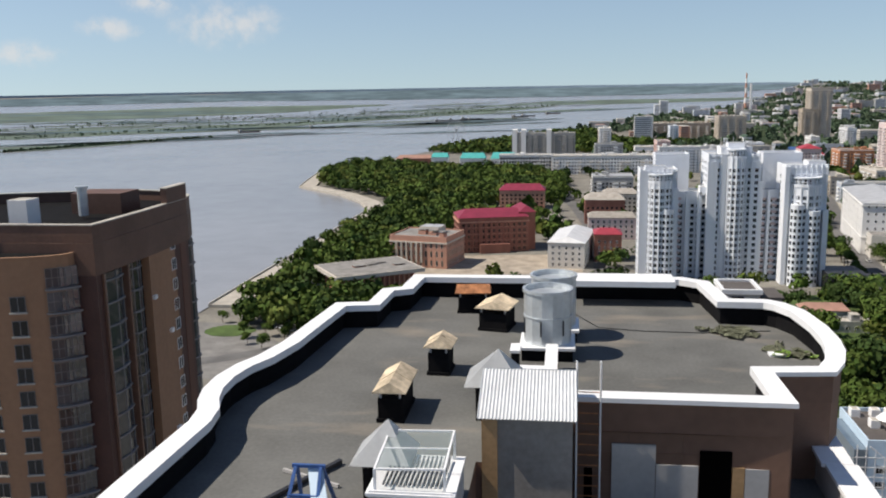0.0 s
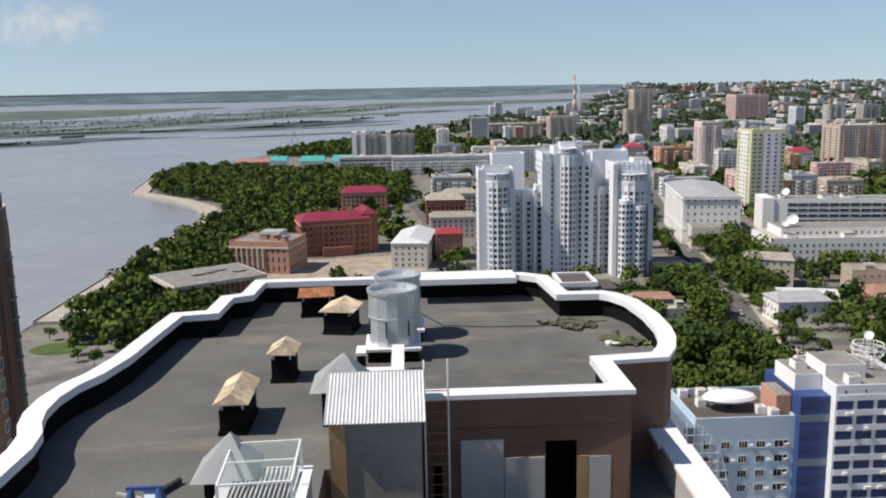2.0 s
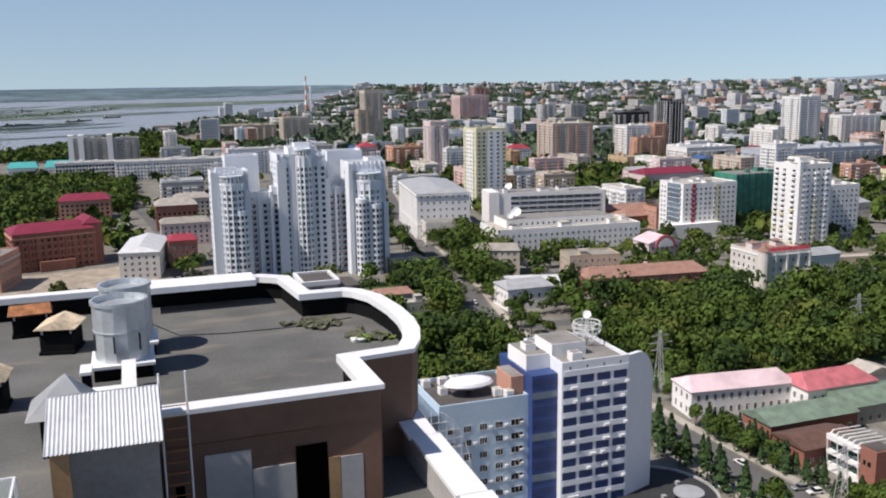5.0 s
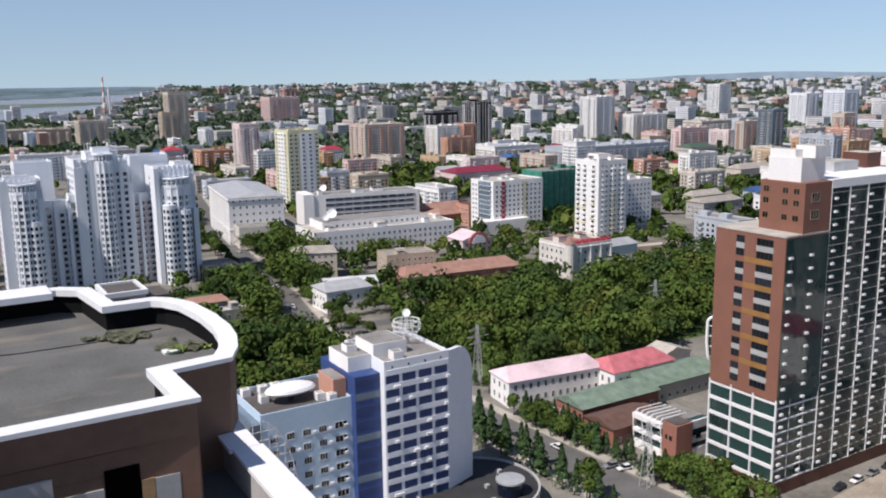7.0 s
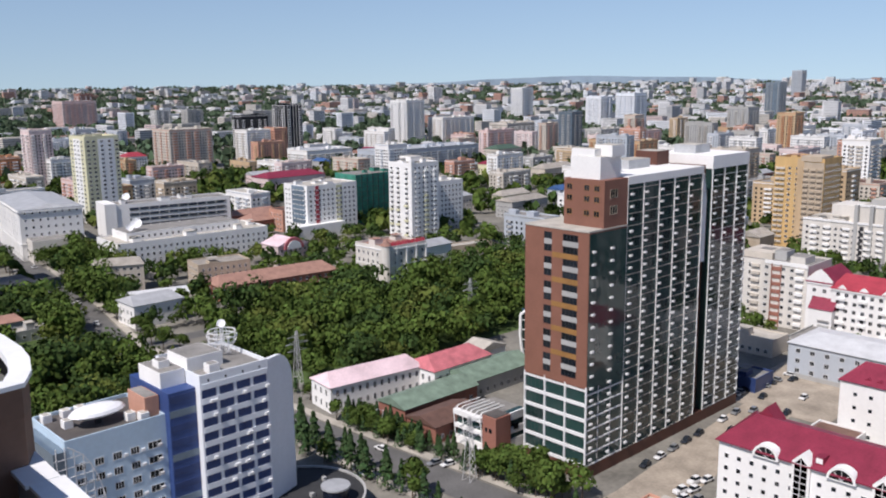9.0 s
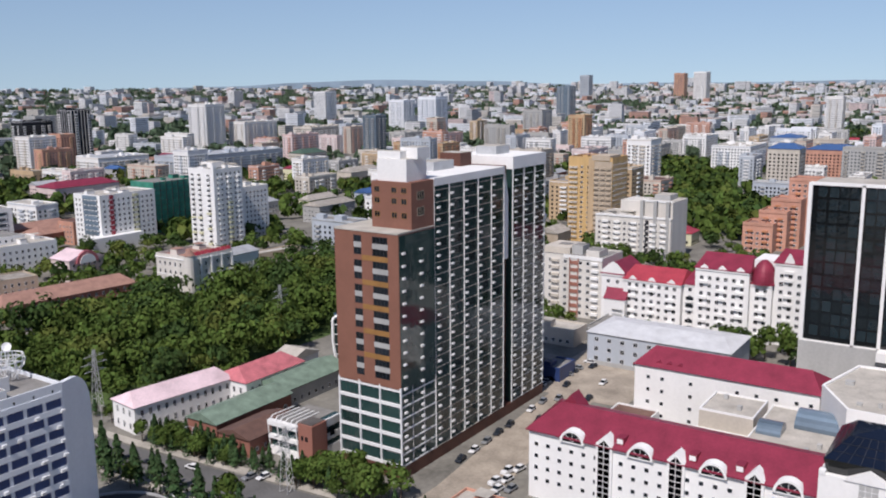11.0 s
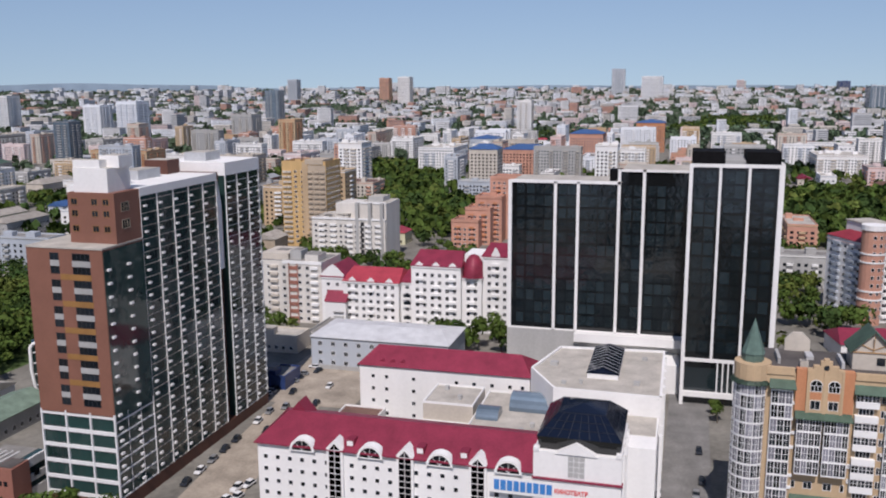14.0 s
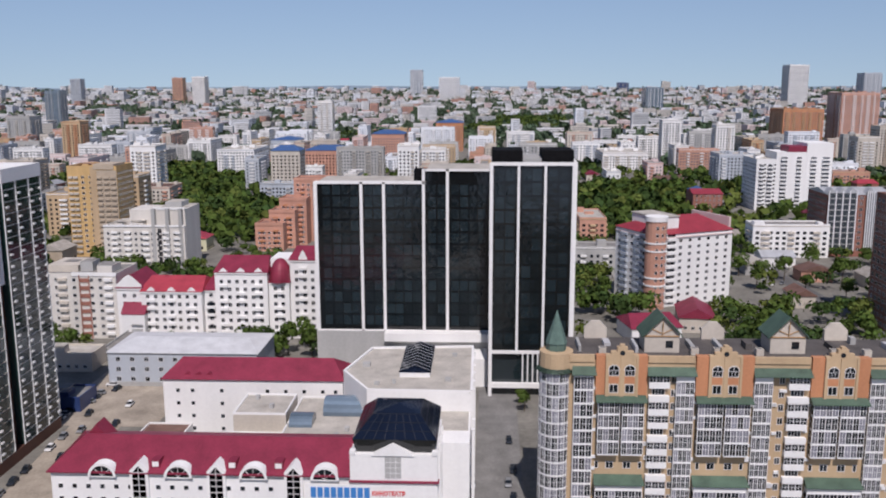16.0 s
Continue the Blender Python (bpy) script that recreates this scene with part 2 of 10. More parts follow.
M["pink_wall"] = mat("pale_pink_render", (0.68, 0.55, 0.53), 0.85, 0, 0.08, 8.0, 0.8, streak=1)
M["salmon"] = mat("salmon_brick", (0.54, 0.29, 0.21), 0.85, 0, 0.1, 8.0, 0.8, rnd=0.05)
M["yellow_wall"] = mat("lemon_render", (0.66, 0.64, 0.44), 0.8, 0, 0.07, 8.0, 0.8, streak=1)
M["green_net"] = mat("green_scaffold_net", (0.05, 0.25, 0.18), 0.85, 0, 0.2, 4.0, 0.8)
M["roof_grey"] = mat("flat_roof_felt", (0.25, 0.24, 0.225), 0.9, 0, 0.2, 5.0, 0.6)
M["roof_pale"] = mat("pale_flat_roof", (0.46, 0.43, 0.38), 0.9, 0, 0.16, 5.0, 0.6)
M["roof_metal"] = mat("grey_metal_roof", (0.47, 0.48, 0.49), 0.5, 0.2, 0.12, 4.0, 0.6, rnd=0.1)
M["roof_slate"] = mat("weathered_fibre_roof", (0.37, 0.34, 0.30), 0.9, 0, 0.18, 3.0, 0.5, rnd=0.15)
M["roof_crim"] = mat("crimson_metal_roof", (0.25, 0.03, 0.06), 0.55, 0.1, 0.14, 4.0, 0.5, rnd=0.05)
M["roof_red"] = mat("red_metal_roof", (0.38, 0.05, 0.07), 0.5, 0.1, 0.12, 4.0, 0.5, rnd=0.12)
M["roof_rose"] = mat("faded_rose_roof", (0.52, 0.16, 0.18), 0.6, 0.0, 0.2, 3.0, 0.5)
M["roof_pink"] = mat("faded_pink_roof", (0.78, 0.60, 0.63), 0.6, 0.1, 0.16, 7.0, 0.6)
M["roof_green"] = mat("green_metal_roof", (0.075, 0.125, 0.09), 0.55, 0.1, 0.18, 3.0, 0.5, rnd=0.1)
M["roof_teal"] = mat("teal_roof", (0.07, 0.42, 0.40), 0.5, 0.1, 0.1)
M["roof_brown"] = mat("brown_roof", (0.16, 0.09, 0.07), 0.7, 0, 0.18, 3.0, 0.5, rnd=0.2)
M["roof_clay"] = mat("clay_roof", (0.35, 0.20, 0.155), 0.75, 0, 0.16, 3.0, 0.5, rnd=0.12)
M["roof_blue"] = mat("blue_metal_roof", (0.06, 0.13, 0.30), 0.5, 0.1, 0.12)
M["pane"] = glass_dark("window_glass", (0.014, 0.018, 0.023), 0.08, 0.5, 0.0, 0.45)
M["black_glass"] = glass_dark("black_curtain_glass", (0.010, 0.012, 0.013), 0.05, 0.35, 0.05, 0.6)
M["vision_glass"] = glass_dark("dark_vision_pane", (0.012, 0.020, 0.024), 0.03, 0.5, 0.2, 0.8)
M["band_glass"] = glass_dark("blue_grey_band_glass", (0.045, 0.06, 0.085), 0.12, 0.3)
M["curtain"] = glass_dark("curtained_glass", (0.17, 0.17, 0.20), 0.15, 0.6)
M["green_glass"] = glass_dark("green_black_glass", (0.022, 0.050, 0.047), 0.05, 0.4, 0.05)
M["blue_glass"] = glass_dark("blue_glass", (0.14, 0.19, 0.24), 0.15, 0.3)
M["navy_glass"] = glass_dark("navy_glass_roof", (0.006, 0.010, 0.022), 0.08, 0.3, 0.0, 0.4)
# far_pane and the far_ walls below: colours paled to stand for haze
M["far_pane"] = glass_dark("far_window_glass", (0.12, 0.135, 0.15), 0.2, 0.4)
M["roof_white"] = mat("whitish_metal_roof", (0.66, 0.67, 0.68), 0.5, 0.1, 0.1, 4.0, 0.6)
M["far_white"] = mat("far_white_wall", (0.74, 0.74, 0.74), 0.9, 0, 0.05, 20.0, 3.0)
M["far_beige"] = mat("far_beige_wall", (0.62, 0.58, 0.52), 0.9, 0, 0.06, 20.0, 3.0)
M["far_grey"] = mat("far_grey_wall", (0.52, 0.53, 0.54), 0.9, 0, 0.06, 20.0, 3.0)
M["frame_white"] = mat("white_frame", (0.78, 0.78, 0.78), 0.5, 0, 0.04)
M["tyre"] = mat("tyre_rubber", (0.02, 0.02, 0.02), 0.9, 0, 0.1)


# ---- mesh tools ----
def quads(bm, pts, faces, mi=0):
    vs = [bm.verts.new(p) for p in pts]
    for f in faces:
        bm.faces.new([vs[i] for i in f]).material_index = mi


BOXF = ((0, 3, 2, 1), (4, 5, 6, 7), (0, 1, 5, 4), (1, 2, 6, 5), (2, 3, 7, 6), (3, 0, 4, 7))


def box(bm, x0, x1, y0, y1, z0, z1, mi=0):
    quads(bm, ((x0, y0, z0), (x1, y0, z0), (x1, y1, z0), (x0, y1, z0), (x0, y0, z1), (x1, y0, z1), (x1, y1, z1), (x0, y1, z1)), BOXF, mi)


def prism(bm, pts, z0, z1, mi=0, top=None):
    """An upright prism over a plan outline that runs anticlockwise."""
    n = len(pts)
    lo, hi = [bm.verts.new((x, y, z0)) for x, y in pts], [bm.verts.new((x, y, z1)) for x, y in pts]
    for i in range(n):
        bm.faces.new((lo[i], lo[(i + 1) % n], hi[(i + 1) % n], hi[i])).material_index = mi
    bm.faces.new(hi).material_index = mi if top is None else top
    bm.faces.new(lo[::-1]).material_index = mi


def circle(cx, cy, r, n, a0=0.0, a1=360.0, ry=None):
    full = a1 - a0 >= 359.9
    return [(cx + r * math.cos(radians(a0 + (a1 - a0) * i / (n if full else n - 1))),
             cy + (ry or r) * math.sin(radians(a0 + (a1 - a0) * i / (n if full else n - 1)))) for i in range(n)]


def rod(bm, p, q, r, n=6, mi=0, r2=None):
    """A round bar from p to q, tapered where r2 is given."""
    p, q = Vector(p), Vector(q)
    d = (q - p).normalized()
    a = d.orthogonal().normalized()
    b = d.cross(a)
    rings = []
    for c, rr in ((p, r), (q, r if r2 is None else r2)):
        rings.append([bm.verts.new(c + rr * (math.cos(6.28319 * i / n) * a + math.sin(6.28319 * i / n) * b)) for i in range(n)])
    for i in range(n):
        bm.faces.new((rings[0][i], rings[0][(i + 1) % n], rings[1][(i + 1) % n], rings[1][i])).material_index = mi
    bm.faces.new(rings[0][::-1]).material_index = mi
    bm.faces.new(rings[1]).material_index = mi


def offset(path, d, closed=False):
    """The plan line path moved d to its left, mitred."""
    n, out = len(path), []
    for i in range(n):
        p = Vector(path[i])
        a = Vector(path[i - 1]) if i or closed else None
        b = Vector(path[(i + 1) % n]) if i < n - 1 or closed else None
        ns = []
        for s, e in ((a, p), (p, b)):
            if s is not None and e is not None:
                t = (e - s).normalized()
                ns.append(Vector((-t.y, t.x)))
        m = sum(ns, Vector((0, 0))).normalized()
        out.append(tuple(p + m * (d / max(0.35, m.dot(ns[0])))))
    return out


def band(bm, left, right, z0, z1, mi=0):
    """A strip of wall between two plan lines, from z0 to z1."""
    for i in range(len(left) - 1):
        (ax, ay), (bx, by), (cx, cy), (dx, dy) = right[i], right[i + 1], left[i + 1], left[i]
        quads(bm, ((ax, ay, z0), (bx, by, z0), (cx, cy, z0), (dx, dy, z0), (ax, ay, z1), (bx, by, z1), (cx, cy, z1), (dx, dy, z1)), BOXF, mi)


def mesh_of(name, bm, mats):
    me = bpy.data.meshes.new(name)
    bm.to_mesh(me)
    bm.free()
    for m in (mats if isinstance(mats, (list, tuple)) else [mats]):
        me.materials.append(M[m] if isinstance(m, str) else m)
    return me


def part(name, bm, mats, parent=None, label=""):
    me = bm if isinstance(bm, bpy.types.Mesh) else mesh_of(name, bm, mats)
    ob = new(name, me)
    if parent is not None:
        ob.parent = parent
    return tagged(ob, label)


def thing(name, x, y, z, label, category, group="", kind="", rz=0.0):
    e = new(name)
    e.matrix_world = pose(x, y, z, 0, 0, rz)
    e.empty_display_size = 0.5
    return tagged(e, label, category, group, kind)


def solid(name, label, category, mats, kind="", group=""):
    """Opens a mesh thing: returns its bmesh and a closing call."""
    bm = bmesh.new()
    return bm, lambda: tagged(part(name, bm, mats), label, category, group, kind)


CACHE = {}


def window_mesh(w, h, frame_m="frame_white", pane_m="pane", bars=1, rows=0, fw=0.09):
    key = ("w", round(w, 2), round(h, 2), frame_m, pane_m, bars, rows, fw)
    if key not in CACHE:
        bm = bmesh.new()
        o, i, g = 0.07, 0.07, 0.02
        X, x = w / 2, w / 2 - fw
        P = [(-X, 0, 0), (X, 0, 0), (X, 0, h), (-X, 0, h), (-X, -o, 0), (X, -o, 0), (X, -o, h), (-X, -o, h),
             (-x, -i, fw), (x, -i, fw), (x, -i, h - fw), (-x, -i, h - fw), (-x, -g, fw), (x, -g, fw), (x, -g, h - fw), (-x, -g, h - fw)]
        quads(bm, P, ((0, 1, 5, 4), (1, 2, 6, 5), (2, 3, 7, 6), (3, 0, 4, 7), (4, 5, 9, 8), (5, 6, 10, 9), (6, 7, 11, 10), (7, 4, 8, 11),
                      (8, 9, 13, 12), (9, 10, 14, 13), (10, 11, 15, 14), (11, 8, 12, 15)), 0)
        quads(bm, [(-x, -g, fw), (x, -g, fw), (x, -g, h - fw), (-x, -g, h - fw)], ((0, 1, 2, 3),), 1)
        for k in range(bars):
            c = -x + 2 * x * (k + 1) / (bars + 1)
            box(bm, c - 0.04, c + 0.04, -0.06, -g, fw, h - fw, 0)
        for k in range(rows):
            c = fw + (h - 2 * fw) * (k + 1) / (rows + 1)
            box(bm, -x, x, -0.058, -g, c - 0.04, c + 0.04, 0)
        CACHE[key] = mesh_of("window", bm, [frame_m, pane_m])
    return CACHE[key]


def panel_mesh(name, w, h, d, m):
    key = (name, round(w, 2), round(h, 2), round(d, 2), m)
    if key not in CACHE:
        bm = bmesh.new()
        box(bm, -w / 2, w / 2, -d, 0, 0, h)
        CACHE[key] = mesh_of(name, bm, m)
    return CACHE[key]


FACES = {"f": (0, 0), "l": (-90, 1), "b": (180, 2), "r": (90, 3)}


def put(parent, me, name, face, w, d, a, z, cx=0.0, cy=0.0, label=""):
    """Hangs a shared mesh on a face of a box w by d round (cx, cy); a runs along the face, to the right as one looks at it."""
    rz = FACES[face][0]
    x, y = {"f": (a, -d / 2), "b": (-a, d / 2), "l": (-w / 2, -a), "r": (w / 2, a)}[face]
    ob = new(name, me)
    ob.parent = parent
    ob.matrix_basis = pose(cx + x, cy + y, z, 0, 0, rz)
    return tagged(ob, label) if label else ob


def rows_of(parent, face, w, d, n, nf, z0, fh, me, name="window", inset=2.0, cx=0.0, cy=0.0, skip=lambda i, k: False, da=0.0):
    L = (w if face in "fb" else d) - 2 * inset
    for k in range(nf):
        for i in range(n):
            if not skip(i, k):
                a = (-L / 2 + L * (i + 0.5) / n) if n > 1 else 0.0
                put(parent, me, name, face, w, d, a + da, z0 + k * fh, cx, cy)


def gable(bm, w, d, z0, h, over=0.5, along="x", mi=0, hip=0.0):
    """A pitched roof with a thick eave over a plan w by d."""
    X, Y = w / 2 + over, d / 2 + over
    t = 0.18
    if along == "x":
        r0, r1 = (-X + hip, 0, z0 + h), (X - hip, 0, z0 + h)
    else:
        r0, r1 = (0, -Y + hip, z0 + h), (0, Y - hip, z0 + h)
    lo = [(-X, -Y, z0), (X, -Y, z0), (X, Y, z0), (-X, Y, z0)]
    hi = [(x, y, z + t) for x, y, z in lo]
    P = lo + hi + [r0, r1]
    F = [(3, 2, 1, 0), (0, 1, 5, 4), (1, 2, 6, 5), (2, 3, 7, 6), (3, 0, 4, 7)]
    F += [(4, 5, 9, 8), (5, 6, 9), (6, 7, 8, 9), (7, 4, 8)] if along == "x" else [(4, 5, 8), (5, 6, 9, 8), (6, 7, 9), (7, 4, 8, 9)]
    quads(bm, P, F, mi)


def flat_roof(bm, w, d, z, lip=0.7, mi_wall=0, mi_roof=1, cx=0.0, cy=0.0):
    t = 0.35
    box(bm, cx - w / 2 + t, cx + w / 2 - t, cy - d / 2 + t, cy + d / 2 - t, z - 0.02, z + 0.06, mi_roof)
    for x0, x1, y0, y1 in ((-w / 2, w / 2, -d / 2, -d / 2 + t), (-w / 2, w / 2, d / 2 - t, d / 2), (-w / 2, -w / 2 + t, -d / 2 + t, d / 2 - t), (w / 2 - t, w / 2, -d / 2 + t, d / 2 - t)):
        box(bm, cx + x0, cx + x1, cy + y0, cy + y1, z, z + lip, mi_wall)


def house(name, x, y, w, d, h, label, category="building", wall="white_wall", roof="roof_grey", style="flat", along="x", rise=3.0, hip=0.0,
          win=(1.4, 1.5), fh=3.1, pitch=3.0, faces="fl", z0=1.2, group="", rz=0.0, frame_m="frame_white", pane_m="pane", lip=0.7, bars=1, top=0.9, base_z=0.0):
    """A building of plain outline: walls, roof and windows hung row by row."""
    e = thing(name, x, y, base_z, label, category, group, rz=rz)
    bm = bmesh.new()
    box(bm, -w / 2, w / 2, -d / 2, d / 2, -1.0, h)
    part("wall", bm, wall, e)
    bm = bmesh.new()
    if style == "flat":
        flat_roof(bm, w, d, h, lip)
        part("roof", bm, [wall, roof], e)
        rnd = random.Random(int(x * 7 + y * 13))
        for _ in range(max(1, int(w * d / 220))):
            bm = bmesh.new()
            a, b = rnd.uniform(1.2, 3.0), rnd.uniform(1.2, 2.6)
            px, py = rnd.uniform(-w / 2 + 3, w / 2 - 3), rnd.uniform(-d / 2 + 3, d / 2 - 3) if d > 8 else 0
            box(bm, px - a, px + a, py - b, py + b, h, h + rnd.uniform(1.2, 2.8))
            box(bm, px - a - 0.15, px + a + 0.15, py - b - 0.15, py + b + 0.15, h + 2.8, h + 2.95, 1)
            part("roof_cabin", bm, [wall, roof], e)
    else:
        gable(bm, w, d, h, rise, 0.5, along, 0, hip)
        part("roof", bm, roof, e)
    me = window_mesh(win[0], win[1], frame_m, pane_m, bars)
    nf = max(1, int((h - z0 - top + fh - win[1]) / fh))
    for f in faces:
        n = max(1, int(((w if f in "fb" else d) - 2) / pitch))
        rows_of(e, f, w, d, n, nf, z0, fh, me, inset=1.0)
    return e

# ---- setting: ground, river, islands, streets ----
def lift(r):
    """The land rises gently towards the far hills."""
    return 70 * max(0.0, (r - 2500) / 2400) ** 2


def sheet(name, label, category, outline, z, m, kind="structure", fine=0):
    """A flat piece of ground over an outline, following the far rise."""
    bm = bmesh.new()
    vs = [bm.verts.new((x, y, 0)) for x, y in outline]
    bm.faces.new(vs)
    if fine:
        bmesh.ops.triangulate(bm, faces=bm.faces[:])
        for _ in range(fine):
            bmesh.ops.subdivide_edges(bm, edges=[e for e in bm.edges if e.calc_length() > 260], cuts=1, use_grid_fill=True)
    bmesh.ops.triangulate(bm, faces=bm.faces[:])
    for v in bm.verts:
        v.co.z = z + lift(math.hypot(v.co.x, v.co.y))
    bmesh.ops.recalc_face_normals(bm, faces=bm.faces[:])
    if sum(f.normal.z for f in bm.faces) < 0:
        bmesh.ops.reverse_faces(bm, faces=bm.faces[:])
    return tagged(part(name, bm, m), label, category, "", kind)


def disc(name, label, category, z, m, a0=0.0, a1=360.0, r1=4900):
    bm = bmesh.new()
    rings = []
    for r in (0, 60, 200, 450, 800, 1200, 1700, 2200, 2500, 2700, 2900, 3100, 3300, 3500, 3700, 3900, 4100, 4300, 4500, 4700, r1):
        rings.append([bm.verts.new((r * math.sin(radians(a)), r * math.cos(radians(a)), z + lift(r))) for a in np.linspace(a0, a1, 121)[:-1]] if r else [bm.verts.new((0, 0, z))] * 120)
    for p, q in zip(rings, rings[1:]):
        for i in range(120):
            j = (i + 1) % 120
            bm.faces.new([v for k, v in enumerate((p[i], p[j], q[j], q[i])) if v not in (p[i], p[j])[:0]] if p[i] is not p[j] else (p[i], q[j], q[i]))
    bmesh.ops.recalc_face_normals(bm, faces=bm.faces[:])
    if bm.faces[0].normal.z < 0:
        bmesh.ops.reverse_faces(bm, faces=bm.faces[:])
    return tagged(part(name, bm, m), label, category, "", "structure")


disc("ground", "grey-brown town ground running out to hazy hills", "ground", 0.0, "ground")

# river: murky brown-grey water under a hazy sky
wm = mat("river_water", (0.27, 0.272, 0.278), 0.24, 0, 0.08, 160.0, 20.0, spec=0.5)
wnodes, wlinks = wm.node_tree.nodes, wm.node_tree.links
wt1, wb = wnodes.new("ShaderNodeTexNoise"), wnodes.new("ShaderNodeBump")
wt1.inputs["Scale"].default_value, wt1.inputs["Detail"].default_value = 0.22, 5
wb.inputs["Strength"].default_value, wb.inputs["Distance"].default_value = 0.25, 0.6
wg = wnodes.new("ShaderNodeNewGeometry")
wlinks.new(wg.outputs["Position"], wt1.inputs["Vector"])
wlinks.new(wt1.outputs[0], wb.inputs["Height"])
wlinks.new(wb.outputs[0], wnodes["Principled BSDF"].inputs["Normal"])
M["water"] = wm
SHORE = [(-185, -200), (-168, 200), (-163, 377), (-161, 482), (-159, 602), (-157, 686), (-175, 735), (-205, 783), (-240, 822), (-263, 849), (-272, 905),
         (-285, 1000), (-277, 1064), (-224, 1239), (-94, 1651), (58, 1922), (219, 2560), (560, 3100), (857, 3870), (1180, 4750)]
sheet("water", "wide brown-grey river with a smooth sheen", "river", SHORE + [(300, 4880), (-900, 4800), (-2200, 4300), (-3600, 3200), (-4600, 1500), (-4800, 0), (-4600, -200)], 0.35, "water", fine=4)


def strip(name, label, category, line, width, z, m, kind="structure", thick=0.0):
    bm = bmesh.new()
    L, R = offset(line, width / 2), offset(line, -width / 2)
    if thick:
        band(bm, L, R, z - thick, z)
    else:
        for i in range(len(line) - 1):
            quads(bm, ((*R[i], z), (*R[i + 1], z), (*L[i + 1], z), (*L[i], z)), ((0, 1, 2, 3),))
    return tagged(part(name, bm, m), label, category, "", kind)


BANK = SHORE[2:12]
strip("embankment", "pale concrete river embankment along the water", "embankment", offset(BANK, -8), 16.0, 1.6, "paving", thick=2.6)
strip("promenade_kerb", "low pale parapet along the river embankment", "parapet", offset(BANK, -0.6), 0.5, 2.4, "roof_pale", thick=0.9)


# far land tinted blue-grey: air haze carried by the base colour
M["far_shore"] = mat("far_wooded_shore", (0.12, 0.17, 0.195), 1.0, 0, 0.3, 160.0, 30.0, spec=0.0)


def islet(label, pts, z, m, seed):
    """A long low island with a ragged shore."""
    rnd = random.Random(seed)
    out = []
    for i in range(len(pts)):
        a, b = Vector(pts[i]), Vector(pts[(i + 1) % len(pts)])
        n = max(2, int((b - a).length / 90))
        for k in range(n):
            p = a.lerp(b, k / n)
            s = 0.15 * (b - a).length / n + 6
            out.append((p.x + rnd.uniform(-s, s), p.y + rnd.uniform(-s, s)))
    return sheet("island", label, "island", out, z, m, fine=2)


islet("long narrow green island with a dark tree line", [(-919, 1338), (-837, 1456), (-726, 1656), (-770, 1725), (-889, 1560), (-1011, 1474)], 0.9, "isle", 1)
islet("broad flat green river island with pools", [(-1149, 1678), (-993, 1847), (-778, 1966), (-609, 2352), (-352, 2768), (-3, 3424), (596, 3530), (800, 3790), (0, 3800), (-500, 3300), (-880, 2700), (-1200, 2300), (-1640, 2100)], 0.9, "isle", 2)
islet("flat marshy island between silver channels", [(-1900, 2300), (-1500, 2650), (-1000, 3096), (-704, 3667), (-1500, 3500), (-2300, 2900)], 0.9, "isle", 3)
islet("far wooded shore across the river, tinted for haze", [(-3300, 2700), (-2400, 3450), (-1500, 3950), (-500, 4050), (500, 4150), (1000, 4350), (1180, 4750), (900, 4830), (0, 4880), (-900, 4820), (-2200, 4300), (-3600, 3200)], 1.2, "far_shore", 4)

# streets
strip("road", "grey asphalt street lined with trees", "road", [(150, 60), (143, 160), (139, 206), (134, 318), (148, 390), (176, 582), (215, 760), (250, 1000)], 11, 0.06, "asphalt")
strip("pavement", "pale pavement beside the street", "pavement", [(158, 60), (151, 160), (147, 206), (142, 318), (156, 390), (184, 582), (223, 760)], 3.0, 0.16, "paving", thick=0.2)
strip("pavement", "pale pavement beside the street", "pavement", [(134.5, 120), (131, 206), (126, 318), (140, 390), (168, 582), (207, 760)], 3.0, 0.16, "paving", thick=0.2)
strip("road", "sandy street between the apartment tower and the cinema", "road", [(120, 112), (170, 111), (222, 116), (262, 119), (330, 120), (460, 121)], 15, 0.09, "dirt")
strip("road", "asphalt lane beside the white cinema", "road", [(200, 0), (247, -0.5), (275, -1), (330, -1)], 12, 0.08, "concrete_lane")
strip("road", "asphalt street running towards the river", "road", [(-70, 440), (0, 452), (60, 462), (134, 470)], 9, 0.07, "asphalt")
strip("road", "asphalt street between brick houses", "road", [(20, 462), (22, 560), (10, 700), (-20, 960)], 9, 0.05, "asphalt")
strip("road", "asphalt street along the white office blocks", "road", [(142, 318), (200, 316), (300, 310)], 9, 0.05, "asphalt")
strip("road", "asphalt street by the brick and white apartment houses", "road", [(300, -160), (470, -150), (560, -170), (800, -190)], 9, 0.05, "asphalt")
strip("road", "wide asphalt avenue through the town", "road", [(300, 560), (520, 540), (900, 500), (1500, 420)], 14, 0.05, "asphalt")
sheet("car_park", "grey asphalt yard with parked cars", "yard", [(245, 100), (330, 100), (330, 135), (245, 135)], 0.12, "dirt")
sheet("lawn", "green verge under roadside trees", "lawn", [(60, 270), (128, 262), (132, 330), (132, 420), (60, 420)], 0.04, "grass")
sheet("lawn", "green floor of the wooded ravine", "lawn", [(160, 232), (330, 228), (330, 235), (420, 300), (400, 350), (250, 335), (160, 300)], 0.04, "grass")
sheet("plaza", "sandy square in front of the red brick house", "square", [(-80, 452), (10, 460), (8, 515), (-80, 505)], 0.04, "dirt")

